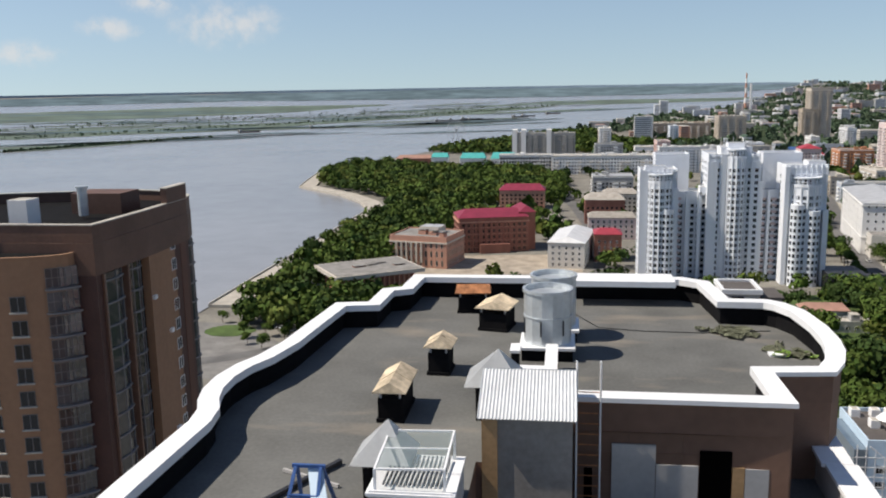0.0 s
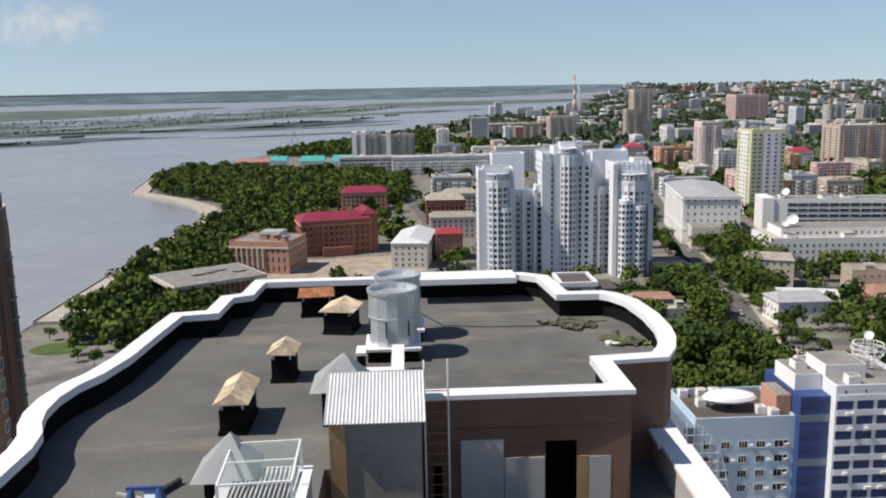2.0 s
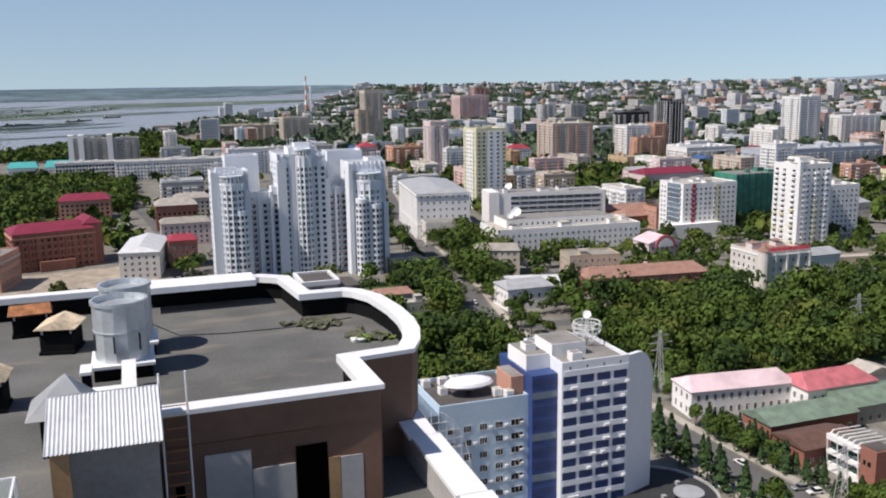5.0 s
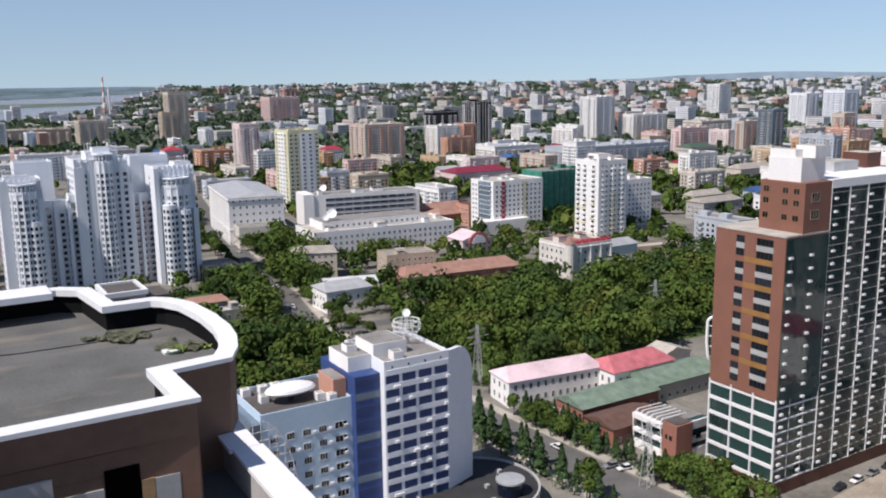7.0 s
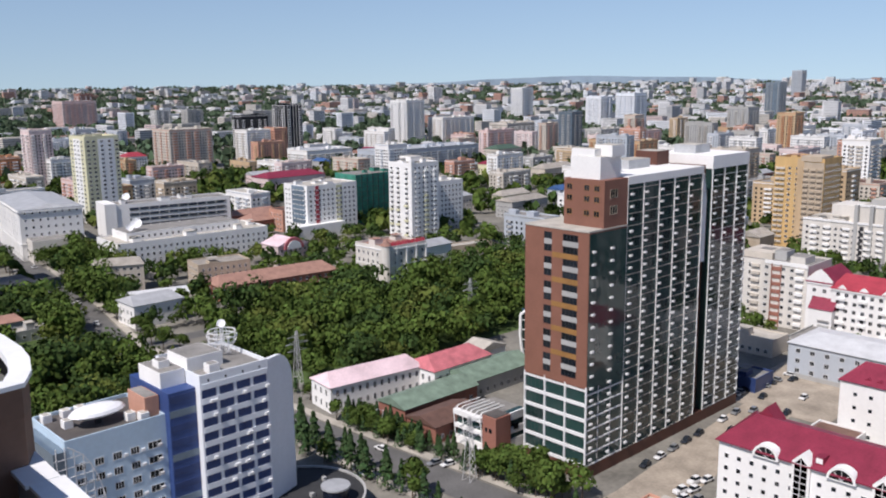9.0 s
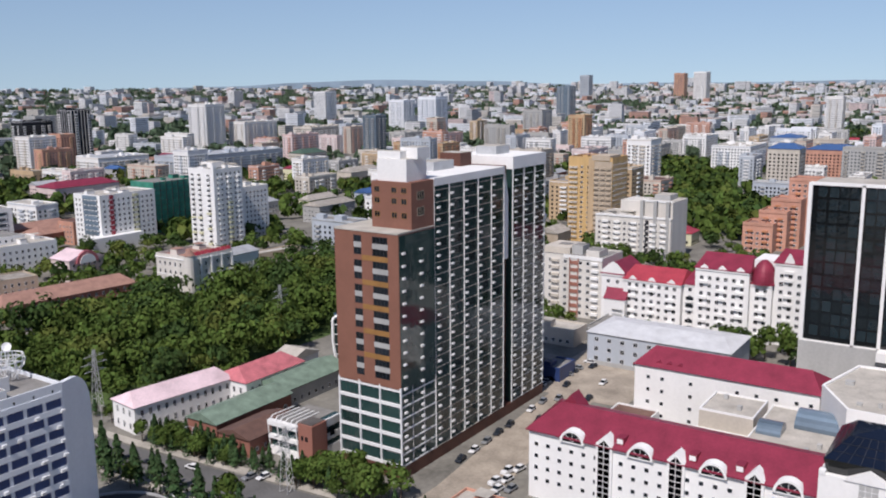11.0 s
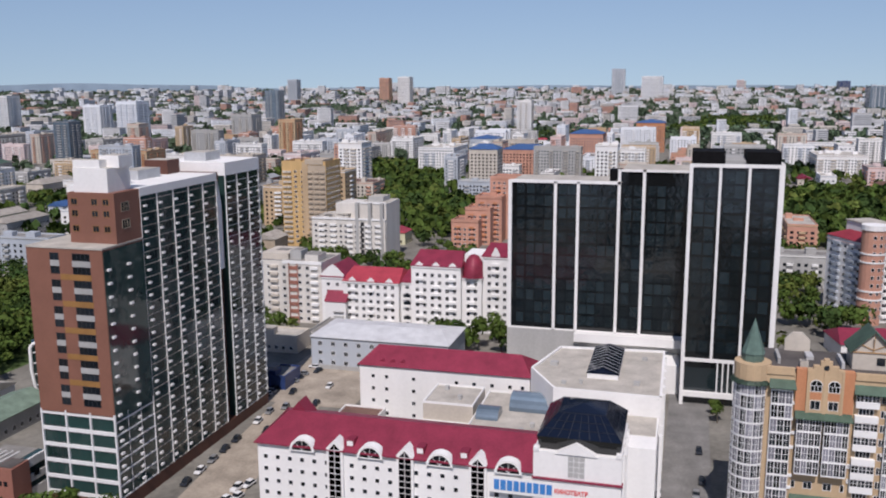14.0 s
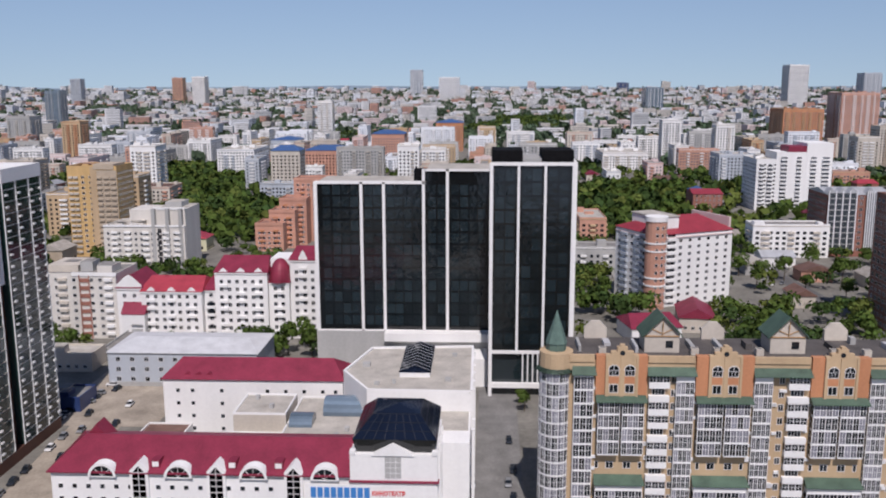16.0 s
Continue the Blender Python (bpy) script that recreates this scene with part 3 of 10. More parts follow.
sheet("plaza", "pale paved forecourt with kiosks above the embankment", "square", [(-158, 280), (-100, 280), (-104, 318), (-140, 352), (-158, 352)], 0.1, "concrete_lane")
sheet("lawn", "round green lawn on the forecourt", "lawn", [(-138 + 11 * math.cos(0.5236 * i), 340 + 9 * math.sin(0.5236 * i)) for i in range(12)], 0.2, "grass")
strip("road", "asphalt drive bending down to the river", "road", [(-150, 292), (-128, 302), (-108, 318), (-92, 330)], 8, 0.16, "asphalt")
rnd = random.Random(23)
for i in range(34):
    t_ = rnd.random()
    cx_, cy_ = -1250 + 1350 * t_ + rnd.uniform(-330, 60), 1960 + 1500 * t_ + rnd.uniform(-60, 420)
    L_, B_, h_ = rnd.uniform(60, 230), rnd.uniform(10, 34), radians(rnd.uniform(15, 50))
    islet("silver pool of flood water on the island", [(cx_ + u * L_ * math.cos(h_) - v * B_ * math.sin(h_), cy_ + u * L_ * math.sin(h_) + v * B_ * math.cos(h_)) for u, v in ((-1, 0), (-0.4, -0.9), (0.5, -0.7), (1, 0.1), (0.4, 0.9), (-0.5, 0.7))], 1.7, "water", 90 + i)
rnd = random.Random(17)
for i in range(46):
    a_, r_ = radians(rnd.uniform(-44, 4)), rnd.uniform(1800, 3900)
    L_, B_, h_ = rnd.uniform(120, 520), rnd.uniform(14, 46), radians(rnd.uniform(10, 38))
    cx_, cy_ = r_ * math.sin(a_), r_ * math.cos(a_)
    if cx_ > -0.42 * cy_ + 720 and r_ < 2900:
        continue
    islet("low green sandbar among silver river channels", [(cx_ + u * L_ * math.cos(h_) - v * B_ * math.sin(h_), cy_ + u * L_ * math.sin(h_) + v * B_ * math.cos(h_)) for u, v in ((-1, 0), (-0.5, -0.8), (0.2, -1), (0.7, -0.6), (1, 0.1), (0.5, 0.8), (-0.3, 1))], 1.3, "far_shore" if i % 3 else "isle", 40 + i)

# ---- the flat roof below the camera ----
OUT = [(0.3, 24.6), (6.55, 24.6), (6.5, 27.35), (8.4, 27.55), (8.95, 28.6), (9.35, 29.9), (9.55, 31.2), (9.6, 33.0), (9.4, 35.2), (8.9, 36.4), (8.3, 36.95), (6.8, 37.0), (6.5, 40.2), (5.4, 41.05), (-7.15, 40.95),
       (-7.3, 38.3), (-8.1, 37.9), (-8.2, 35.45), (-9.55, 35.2), (-9.8, 32.2), (-10.0, 29.5), (-10.35, 27.8), (-10.75, 26.8), (-10.95, 25.6), (-10.9, 24.4), (-10.65, 23.4), (-10.35, 22.7), (-10.22, 21.8), (-10.35, 18.0), (-10.5, 8.0)]
house_below = thing("tall_building", 0, 25, 0, "brown-clad apartment tower with a flat grey roof", "building")
bm = bmesh.new()
plan = OUT[1:] + [(-10.4, 2.0), (8.6, 2.0), (8.6, 24.0)]
up = [(x, y - 25) for x, y in [(0.3, 24.9)] + OUT[1:] + [(-10.4, 6.0), (-2.2, 6.0), (-2.2, 22.0), (0.3, 22.0)]]
prism(bm, offset(up, 0.12, True), 0, 90.0, 0, 1)
part("wall", bm, ["brown_panel", "roofing"], house_below)
bm = bmesh.new()
prism(bm, [(-2.3, -19), (8.5, -19), (8.5, 3.2), (6.0, 3.2), (6.0, -0.1), (0.4, -0.1), (0.4, -3.1), (-2.3, -3.1)], 0, 87.4, 0, 1)
part("terrace", bm, ["brown_panel", "roofing"], house_below)

# parapet of the upper roof: dark bitumen inside, brown outside, white coping pieces
inner = offset(OUT, 0.62)
mid_o, mid_i = offset(OUT, 0.1), offset(OUT, 0.45)
core = offset(OUT, 0.28)
for i in range(len(OUT) - 1):
    bm = bmesh.new()
    band(bm, [(x, y - 25) for x, y in mid_i[i:i + 2]], [(x, y - 25) for x, y in core[i:i + 2]], 89.9, 90.86)
    part("parapet_lining", bm, "bitumen_dark", house_below)
    bm = bmesh.new()
    band(bm, [(x, y - 25) for x, y in core[i:i + 2]], [(x, y - 25) for x, y in mid_o[i:i + 2]], 89.95, 90.86)
    part("parapet", bm, "brown_panel", house_below)
for i in range(len(OUT) - 1):
    bm = bmesh.new()
    o, n = [(x, y - 25) for x, y in OUT[i:i + 2]], [(x, y - 25) for x, y in inner[i:i + 2]]
    band(bm, n, o, 90.86, 91.0)
    k = [(x, y - 25) for x, y in offset(OUT, 0.58)[i:i + 2]]
    band(bm, n, k, 90.74, 90.862)
    part("coping", bm, "white_metal", house_below)
# raised white kerb on the far edge
bm = bmesh.new()
box(bm, 0.2, 4.9, 14.2, 15.9, 90.9, 91.16)
part("coping", bm, "white_metal", house_below, "wide raised white coping")
# low terrace parapet
LOW = [(8.75, 28.6), (8.65, 26.0), (8.55, 2.0)]
bm = bmesh.new()
band(bm, [(x - 0.75, y - 25) for x, y in LOW][::-1], [(x - 0.12, y - 25) for x, y in LOW][::-1], 86.5, 88.4)
part("low_parapet", bm, "grey_panel", house_below)
for y0, y1 in ((28.6, 26.3), (26.28, 22.0), (21.98, 16.0), (15.98, 2.0)):
    bm = bmesh.new()
    band(bm, [(7.85, y0 - 25), (7.75, y1 - 25)], [(8.8, y0 - 25), (8.7, y1 - 25)], 88.4, 88.52)
    part("coping", bm, "white_metal", house_below)
# front wall panels and door of the terrace; flat black panels stand for unlit openings
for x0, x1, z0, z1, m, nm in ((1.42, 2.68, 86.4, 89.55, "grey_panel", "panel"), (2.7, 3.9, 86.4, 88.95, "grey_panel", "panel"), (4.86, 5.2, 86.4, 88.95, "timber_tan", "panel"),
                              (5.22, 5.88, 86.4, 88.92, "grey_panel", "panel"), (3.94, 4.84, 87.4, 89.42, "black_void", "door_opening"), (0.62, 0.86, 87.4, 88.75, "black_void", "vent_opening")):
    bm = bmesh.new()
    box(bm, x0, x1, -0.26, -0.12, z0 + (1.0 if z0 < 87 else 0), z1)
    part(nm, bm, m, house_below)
for k in range(4):
    for i in range(4):
        bm = bmesh.new()
        box(bm, 0.42 + i * 1.52, 0.42 + i * 1.52 + 1.515, -0.2, -0.08, 89.9 - (k + 1) * 0.62, 89.9 - k * 0.62 - 0.006)
        part("panel", bm, "brown_panel", house_below)


def vent(x, y, w, d, h, label, rz=0.0, roofm="rust", along="y"):
    """A square roof vent: dark upstand, open slot, pitched sheet cap on short posts."""
    e = thing("roof_vent", x, y, 90.0, label, "roof vent", "vents on the flat roof", rz=rz)
    bm = bmesh.new()
    box(bm, -w / 2, w / 2, -d / 2, d / 2, 0, h)
    box(bm, -w / 2 - 0.05, w / 2 + 0.05, -d / 2 - 0.05, d / 2 + 0.05, 0, 0.12)
    part("upstand", bm, "bitumen_dark", e)
    for sx in (-1, 1):
        for sy in (-1, 1):
            bm = bmesh.new()
            box(bm, sx * (w / 2 - 0.08) - 0.03, sx * (w / 2 - 0.08) + 0.03, sy * (d / 2 - 0.08) - 0.03, sy * (d / 2 - 0.08) + 0.03, h, h + 0.22)
            part("post", bm, "steel_grey", e)
    W, D, z, r = w / 2 + 0.14, d / 2 + 0.14, h + 0.2, 0.3
    if along == "y":
        sides = (((-W, -D, z), (-W, D, z), (0, D - 0.06, z + r), (0, -D + 0.06, z + r)), ((W, -D, z), (W, D, z), (0, D - 0.06, z + r), (0, -D + 0.06, z + r)))
        ends = (((-W, -D, z), (W, -D, z), (0, -D + 0.06, z + r)), ((-W, D, z), (W, D, z), (0, D - 0.06, z + r)))
    else:
        sides = (((-W, -D, z), (W, -D, z), (W - 0.06, 0, z + r), (-W + 0.06, 0, z + r)), ((-W, D, z), (W, D, z), (W - 0.06, 0, z + r), (-W + 0.06, 0, z + r)))
        ends = (((-W, -D, z), (-W, D, z), (-W + 0.06, 0, z + r)), ((W, -D, z), (W, D, z), (W - 0.06, 0, z + r)))
    for s in sides:
        a, b, c, g = (Vector(p) for p in s)
        for k in range(2):
            p0, p1, q0, q1 = a.lerp(b, k / 2), a.lerp(b, (k + 1) / 2), g.lerp(c, k / 2), g.lerp(c, (k + 1) / 2)
            bm = bmesh.new()
            up_ = Vector((0, 0, 0.03 + 0.015 * k))
            quads(bm, [p0, p1, q1, q0, p0 + up_, p1 + up_, q1 + up_, q0 + up_], BOXF)
            bmesh.ops.recalc_face_normals(bm, faces=bm.faces[:])
            part("cap_sheet", bm, roofm, e)
    for t in ends:
        bm = bmesh.new()
        P = [Vector(p) for p in t]
        up_ = Vector((0, 0, 0.03))
        quads(bm, P + [p + up_ for p in P], ((0, 1, 2), (3, 4, 5), (0, 1, 4, 3), (1, 2, 5, 4), (2, 0, 3, 5)))
        bmesh.ops.recalc_face_normals(bm, faces=bm.faces[:])
        part("cap_end", bm, roofm, e)
    return e


vent(-5.15, 25.6, 0.75, 1.9, 0.75, "black roof vent with a long weathered tan sheet cap", 0)
vent(-4.3, 29.6, 0.72, 1.0, 0.8, "black roof vent with a square tan pitched cap", -3)
vent(-2.75, 35.4, 1.15, 1.3, 0.75, "wide black roof vent with a rusty tan cap", -12)
vent(-4.0, 38.0, 1.3, 0.8, 0.7, "low black roof vent with a rust-stained cap", 3, "rust_red", "x")


def hood(x, y, w, h, r, label):
    """A vent under a steep four-sided grey sheet hood."""
    e = thing("roof_vent", x, y, 90.0, label, "roof vent", "vents on the flat roof")
    bm = bmesh.new()
    box(bm, -w * 0.32, w * 0.32, -w * 0.32, w * 0.32, 0, h + 0.15)
    part("upstand", bm, "bitumen_dark", e)
    c = [(-w / 2, -w / 2), (w / 2, -w / 2), (w / 2, w / 2), (-w / 2, w / 2)]
    for i in range(4):
        a, b = c[i], c[(i + 1) % 4]
        bm = bmesh.new()
        quads(bm, [(*a, h), (*b, h), (0.1, 0, h + r)], ((0, 1, 2),))
        bmesh.ops.solidify(bm, geom=bm.faces[:], thickness=0.025)
        part("hood_sheet", bm, "corrug", e)


hood(-4.35, 20.1, 1.5, 1.0, 0.95, "roof vent with a steep grey metal hood")
hood(-2.05, 25.6, 1.75, 1.15, 0.95, "tall roof vent with a steep grey metal hood")


def duct(x, y, r, h, label):
    """A faceted galvanised exhaust drum with a rim and seams, on a square curb."""
    e = thing("exhaust_drum", x, y, 90.0, label, "exhaust drum", "drums on the flat roof")
    bm = bmesh.new()
    box(bm, -r * 1.05, r * 1.05, -r * 1.05, r * 1.05, 0, 0.42)
    part("curb", bm, "bitumen_dark", e)
    bm = bmesh.new()
    box(bm, -r * 1.15, r * 1.15, -r * 1.15, r * 1.15, 0.42, 0.52)
    part("curb_coping", bm, "white_metal", e)
    n = 14
    for i in range(n):
        bm = bmesh.new()
        a0, a1 = 360 * i / n, 360 * (i + 1) / n
        p = circle(0, 0, r, 2, a0, a1) + circle(0, 0, r - 0.05, 2, a0, a1)[::-1]
        prism(bm, p, 0.52, h)
        bmesh.ops.recalc_face_normals(bm, faces=bm.faces[:])
        part("side_sheet", bm, "galv", e)
    for z0, z1, rr in ((h - 0.02, h + 0.1, r + 0.05), (h * 0.62, h * 0.62 + 0.04, r + 0.02)):
        bm = bmesh.new()
        c, g = circle(0, 0, rr, 28), circle(0, 0, rr - 0.1, 28)
        band(bm, g + g[:1], c + c[:1], z0, z1)
        part("rim", bm, "galv", e)
    bm = bmesh.new()
    prism(bm, circle(0, 0, r - 0.06, 28), h - 0.12, h - 0.1)
    part("lid", bm, "galv", e)
    for a in (200, 255, 310):
        bm = bmesh.new()
        c, s = math.cos(radians(a)), math.sin(radians(a))
        rod(bm, (c * (r + 0.02), s * (r + 0.02), 0.9), (c * (r + 0.02), s * (r + 0.02), h * 0.6), 0.03)
        part("seam", bm, "steel_dark", e)
    return e


duct(-0.6, 31.9, 0.88, 2.45, "front faceted galvanised exhaust drum on a white curb")
duct(-0.42, 34.3, 0.88, 2.45, "rear faceted galvanised exhaust drum on a white curb")
bm, done = solid("roof_hatch_kerb", "white-capped low kerb of a dark roof hatch", "roof hatch", ["bitumen_dark", "white_metal"])
for x0, x1, y0, y1 in ((-1.85, -0.2, 27.3, 27.75), (-0.62, -0.2, 27.75, 30.2), (-1.85, -1.5, 29.3, 30.2)):
    box(bm, x0 + 0.05, x1 - 0.05, y0 + 0.05, y1 - 0.05, 90, 90.8, 0)
    box(bm, x0, x1, y0, y1, 90.8, 90.9, 1)
done()

# stair head with a corrugated lean-to roof
e = thing("stair_head", -0.95, 23.4, 87.4, "grey rendered roof stair head with a corrugated metal lean-to", "stair head")
bm = bmesh.new()
box(bm, -1.15, 1.2, -1.3, 1.2, 0, 3.95)
part("wall", bm, "shed_wall", e)
bm = bmesh.new()
box(bm, -1.2, -0.78, -1.36, -1.3, 0, 3.9)
part("corner_board", bm, "timber_tan", e)
bm = bmesh.new()
n = 54
for i in range(n):
    x0, x1 = -1.3 + 2.6 * i / n, -1.3 + 2.6 * (i + 1) / n
    zz = 0.018 * math.cos(i * math.pi)
    z1_ = 0.018 * math.cos((i + 1) * math.pi)
    quads(bm, [(x0, -1.5, 3.92 + zz), (x1, -1.5, 3.92 + z1_), (x1, 0.35, 4.68 + z1_), (x0, 0.35, 4.68 + zz)], ((0, 1, 2, 3),))
bmesh.ops.remove_doubles(bm, verts=bm.verts[:], dist=0.002)
bmesh.ops.solidify(bm, geom=bm.faces[:], thickness=0.02)
part("roof_sheet", bm, "corrug", e)
bm = bmesh.new()
quads(bm, [(-1.3, 0.35, 4.67), (1.3, 0.35, 4.67), (1.3, 1.4, 4.3), (-1.3, 1.4, 4.3), (-1.3, 0.35, 4.71), (1.3, 0.35, 4.71), (1.3, 1.4, 4.34), (-1.3, 1.4, 4.34)], BOXF)
part("back_sheet", bm, "corrug", e)
for s in (-1.1, 1.15):
    bm = bmesh.new()
    quads(bm, [(s, -1.3, 3.9), (s, 1.2, 3.9), (s, 1.2, 4.3), (s, 0.35, 4.62), (s + 0.04, -1.3, 3.9), (s + 0.04, 1.2, 3.9), (s + 0.04, 1.2, 4.3), (s + 0.04, 0.35, 4.62)], ((0, 1, 2, 3), (7, 6, 5, 4)))
    part("gable_end", bm, "shed_wall", e)

e = thing("roof_ladder", 0.72, 24.45, 87.4, "thin steel ladder leaning on the terrace wall", "ladder")
for sx in (-0.34, 0.34):
    bm = bmesh.new()
    rod(bm, (sx, 0, 0), (sx, 0, 4.75), 0.03)
    part("rail", bm, "white_metal", e)
for k in range(12):
    bm = bmesh.new()
    rod(bm, (-0.34, 0, 0.3 + k * 0.32), (0.34, 0, 0.3 + k * 0.32), 0.018)
    part("rung", bm, "rust_red", e)

# glazed skylight on a grey curb
e = thing("skylight", -3.38, 19.7, 90.0, "white-framed glass skylight over a grey louvred curb", "skylight")
bm = bmesh.new()
box(bm, -1.0, 0.95, -1.5, 0.6, 0, 0.85)
part("curb", bm, "grey_panel", e)
bm = bmesh.new()
box(bm, -0.98, 0.94, -1.52, -1.46, 0.86, 0.98)
box(bm, -1.05, 1.0, -1.56, 0.64, 0.85, 0.93)
part("sill", bm, "white_metal", e)
cs = [(-0.85, -1.4), (0.75, -1.4), (0.75, 0.45), (-0.85, 0.45)]
zt = [1.45, 1.5, 1.66, 1.62]
for i in range(4):
    a, b = cs[i], cs[(i + 1) % 4]
    bm = bmesh.new()
    rod(bm, (*a, 0.9), (*a, zt[i]), 0.042, 4)
    part("post", bm, "white_metal", e)
    bm = bmesh.new()
    rod(bm, (*a, zt[i]), (*b, zt[(i + 1) % 4]), 0.032, 4)
    part("rail", bm, "white_metal", e)
for f in (0.52,):
    bm = bmesh.new()
    y = -1.4 + 1.85 * f
    rod(bm, (-0.85, y, 1.45 + 0.17 * f), (0.75, y, 1.5 + 0.16 * f), 0.024, 4)
    part("glazing_bar", bm, "white_metal", e)
gm = bpy.data.materials.new("clear_glass")
gm.use_nodes = True
gb = gm.node_tree.nodes["Principled BSDF"]
gb.inputs["Base Color"].default_value, gb.inputs["Roughness"].default_value = (0.85, 0.95, 0.95, 1), 0.05
gb.inputs["Alpha"].default_value, gb.inputs["Specular IOR Level"].default_value = 0.28, 0.9
gb.inputs["Base Color"].default_value = (0.35, 0.45, 0.46, 1)
M["clear_glass"] = gm
for nm, P in (("roof_pane", [(-0.83, -1.38, 1.46), (0.73, -1.38, 1.51), (0.73, 0.43, 1.65), (-0.83, 0.43, 1.61)]), ("front_pane", [(-0.83, -1.4, 0.95), (0.73, -1.4, 0.95), (0.73, -1.4, 1.46), (-0.83, -1.4, 1.42)]),
              ("side_pane", [(0.75, -1.38, 0.95), (0.75, 0.43, 0.95), (0.75, 0.43, 1.63), (0.75, -1.38, 1.46)])):
    bm = bmesh.new()
    quads(bm, P, ((0, 1, 2, 3),))
    bmesh.ops.solidify(bm, geom=bm.faces[:], thickness=0.012)
    g = part(nm, bm, "clear_glass", e)
    g.visible_shadow = False
for k in range(14):
    bm = bmesh.new()
    rod(bm, (-0.7 + k * 0.105, -1.2, 1.0), (-0.7 + k * 0.105, 0.3, 1.05), 0.028, 4)
    part("louvre", bm, "steel_dark", e)

# blue trestle, beams and clutter
e = thing("trestle", -5.9, 18.7, 90.0, "blue painted steel trestle on the roof", "trestle")
for p, q in (((-0.45, -0.9, 0), (-0.3, 0.0, 1.25)), ((0.35, -0.9, 0), (0.3, 0.0, 1.25)), ((-0.45, 0.8, 0), (-0.3, 0.1, 1.25)), ((0.4, 0.8, 0), (0.3, 0.1, 1.25)), ((-0.4, 0.05, 1.25), (0.4, 0.05, 1.25)), ((-0.36, -0.4, 0.7), (0.32, -0.4, 0.7))):
    bm = bmesh.new()
    rod(bm, p, q, 0.055, 4)
    part("leg", bm, "blue_paint", e)
bm = bmesh.new()
quads(bm, [(-0.05, 0.12, 1.2), (0.3, 0.12, 1.2), (0.85, -1.2, 0.05), (0.45, -1.2, 0.05), (-0.05, 0.16, 1.23), (0.3, 0.16, 1.23), (0.85, -1.16, 0.08), (0.45, -1.16, 0.08)], BOXF)
part("chute", bm, "pale_blue", e, "pale blue plastic chute")
bm, done = solid("beam", "long dark steel beam lying on the roof", "beam", "steel_dark")
rod(bm, (-7.35, 18.9, 90.08), (-5.9, 21.6, 90.1), 0.08, 4)
done()
bm, done = solid("beam", "pale timber beam lying on the roof", "beam", "grey_panel")
rod(bm, (-7.3, 21.0, 90.06), (-5.6, 20.2, 90.06), 0.06, 4)
done()
rr = random.Random(5)
for i, (cx, cy, nm, m) in enumerate([(6.2, 34.9, "olive_sheet", 0)] * 9 + [(8.3, 32.8, "olive_sheet", 0)] * 5 + [(8.4, 31.9, "green_tarp", 0)] * 3):
    bm, done = solid("scrap_sheet", "crumpled %s sheet scrap lying on the roof" % ("bright green" if nm == "green_tarp" else "olive"), "scrap sheet", nm, group="scraps on the roof")
    a = rr.uniform(0, 3.14)
    x, y = cx + rr.uniform(-0.6, 1.0 if cx < 7 else 0.5), cy + rr.uniform(-0.6, 0.8)
    w, d = rr.uniform(0.25, 0.7), rr.uniform(0.12, 0.35)
    c, s = math.cos(a), math.sin(a)
    grid = []
    for u in range(5):
        for v in range(4):
            px, py = (u / 4 - 0.5) * 2 * w, (v / 3 - 0.5) * 2 * d
            grid.append((x + c * px - s * py, y + s * px + c * py, 90.01 + rr.uniform(0.0, 0.16)))
    quads(bm, grid, [(u * 4 + v, u * 4 + 4 + v, u * 4 + 5 + v, u * 4 + 1 + v) for u in range(4) for v in range(3)])
    bmesh.ops.solidify(bm, geom=bm.faces[:], thickness=0.015)
    done()
bm, done = solid("white_board", "small white board lying on the roof", "board", "white_metal")
box(bm, 7.45, 8.1, 32.15, 32.6, 90.0, 90.08)
done()
bm, done = solid("cable", "thin dark cable trailing over the roof", "cable", "steel_dark")
pts = [(0.4, 35.6, 90.6), (1.4, 35.5, 90.05), (3.2, 35.2, 90.02), (5.5, 35.1, 90.02), (8.2, 35.6, 90.02)]
for p, q in zip(pts, pts[1:]):
    rod(bm, p, q, 0.02, 4)
done()

# ---- the nearer buildings ----
def cabin(e, x0, x1, y0, y1, z0, z1, m, roof="roof_pale", name="roof_cabin"):
    bm = bmesh.new()
    box(bm, x0, x1, y0, y1, z0, z1, 0)
    box(bm, x0 + 0.25, x1 - 0.25, y0 + 0.25, y1 - 0.25, z1, z1 + 0.05, 1)
    return part(name, bm, [m, roof], e)


def plain(e, name, x0, x1, y0, y1, z0, z1, m, label=""):
    bm = bmesh.new()
    box(bm, x0, x1, y0, y1, z0, z1)
    return part(name, bm, m, e, label)


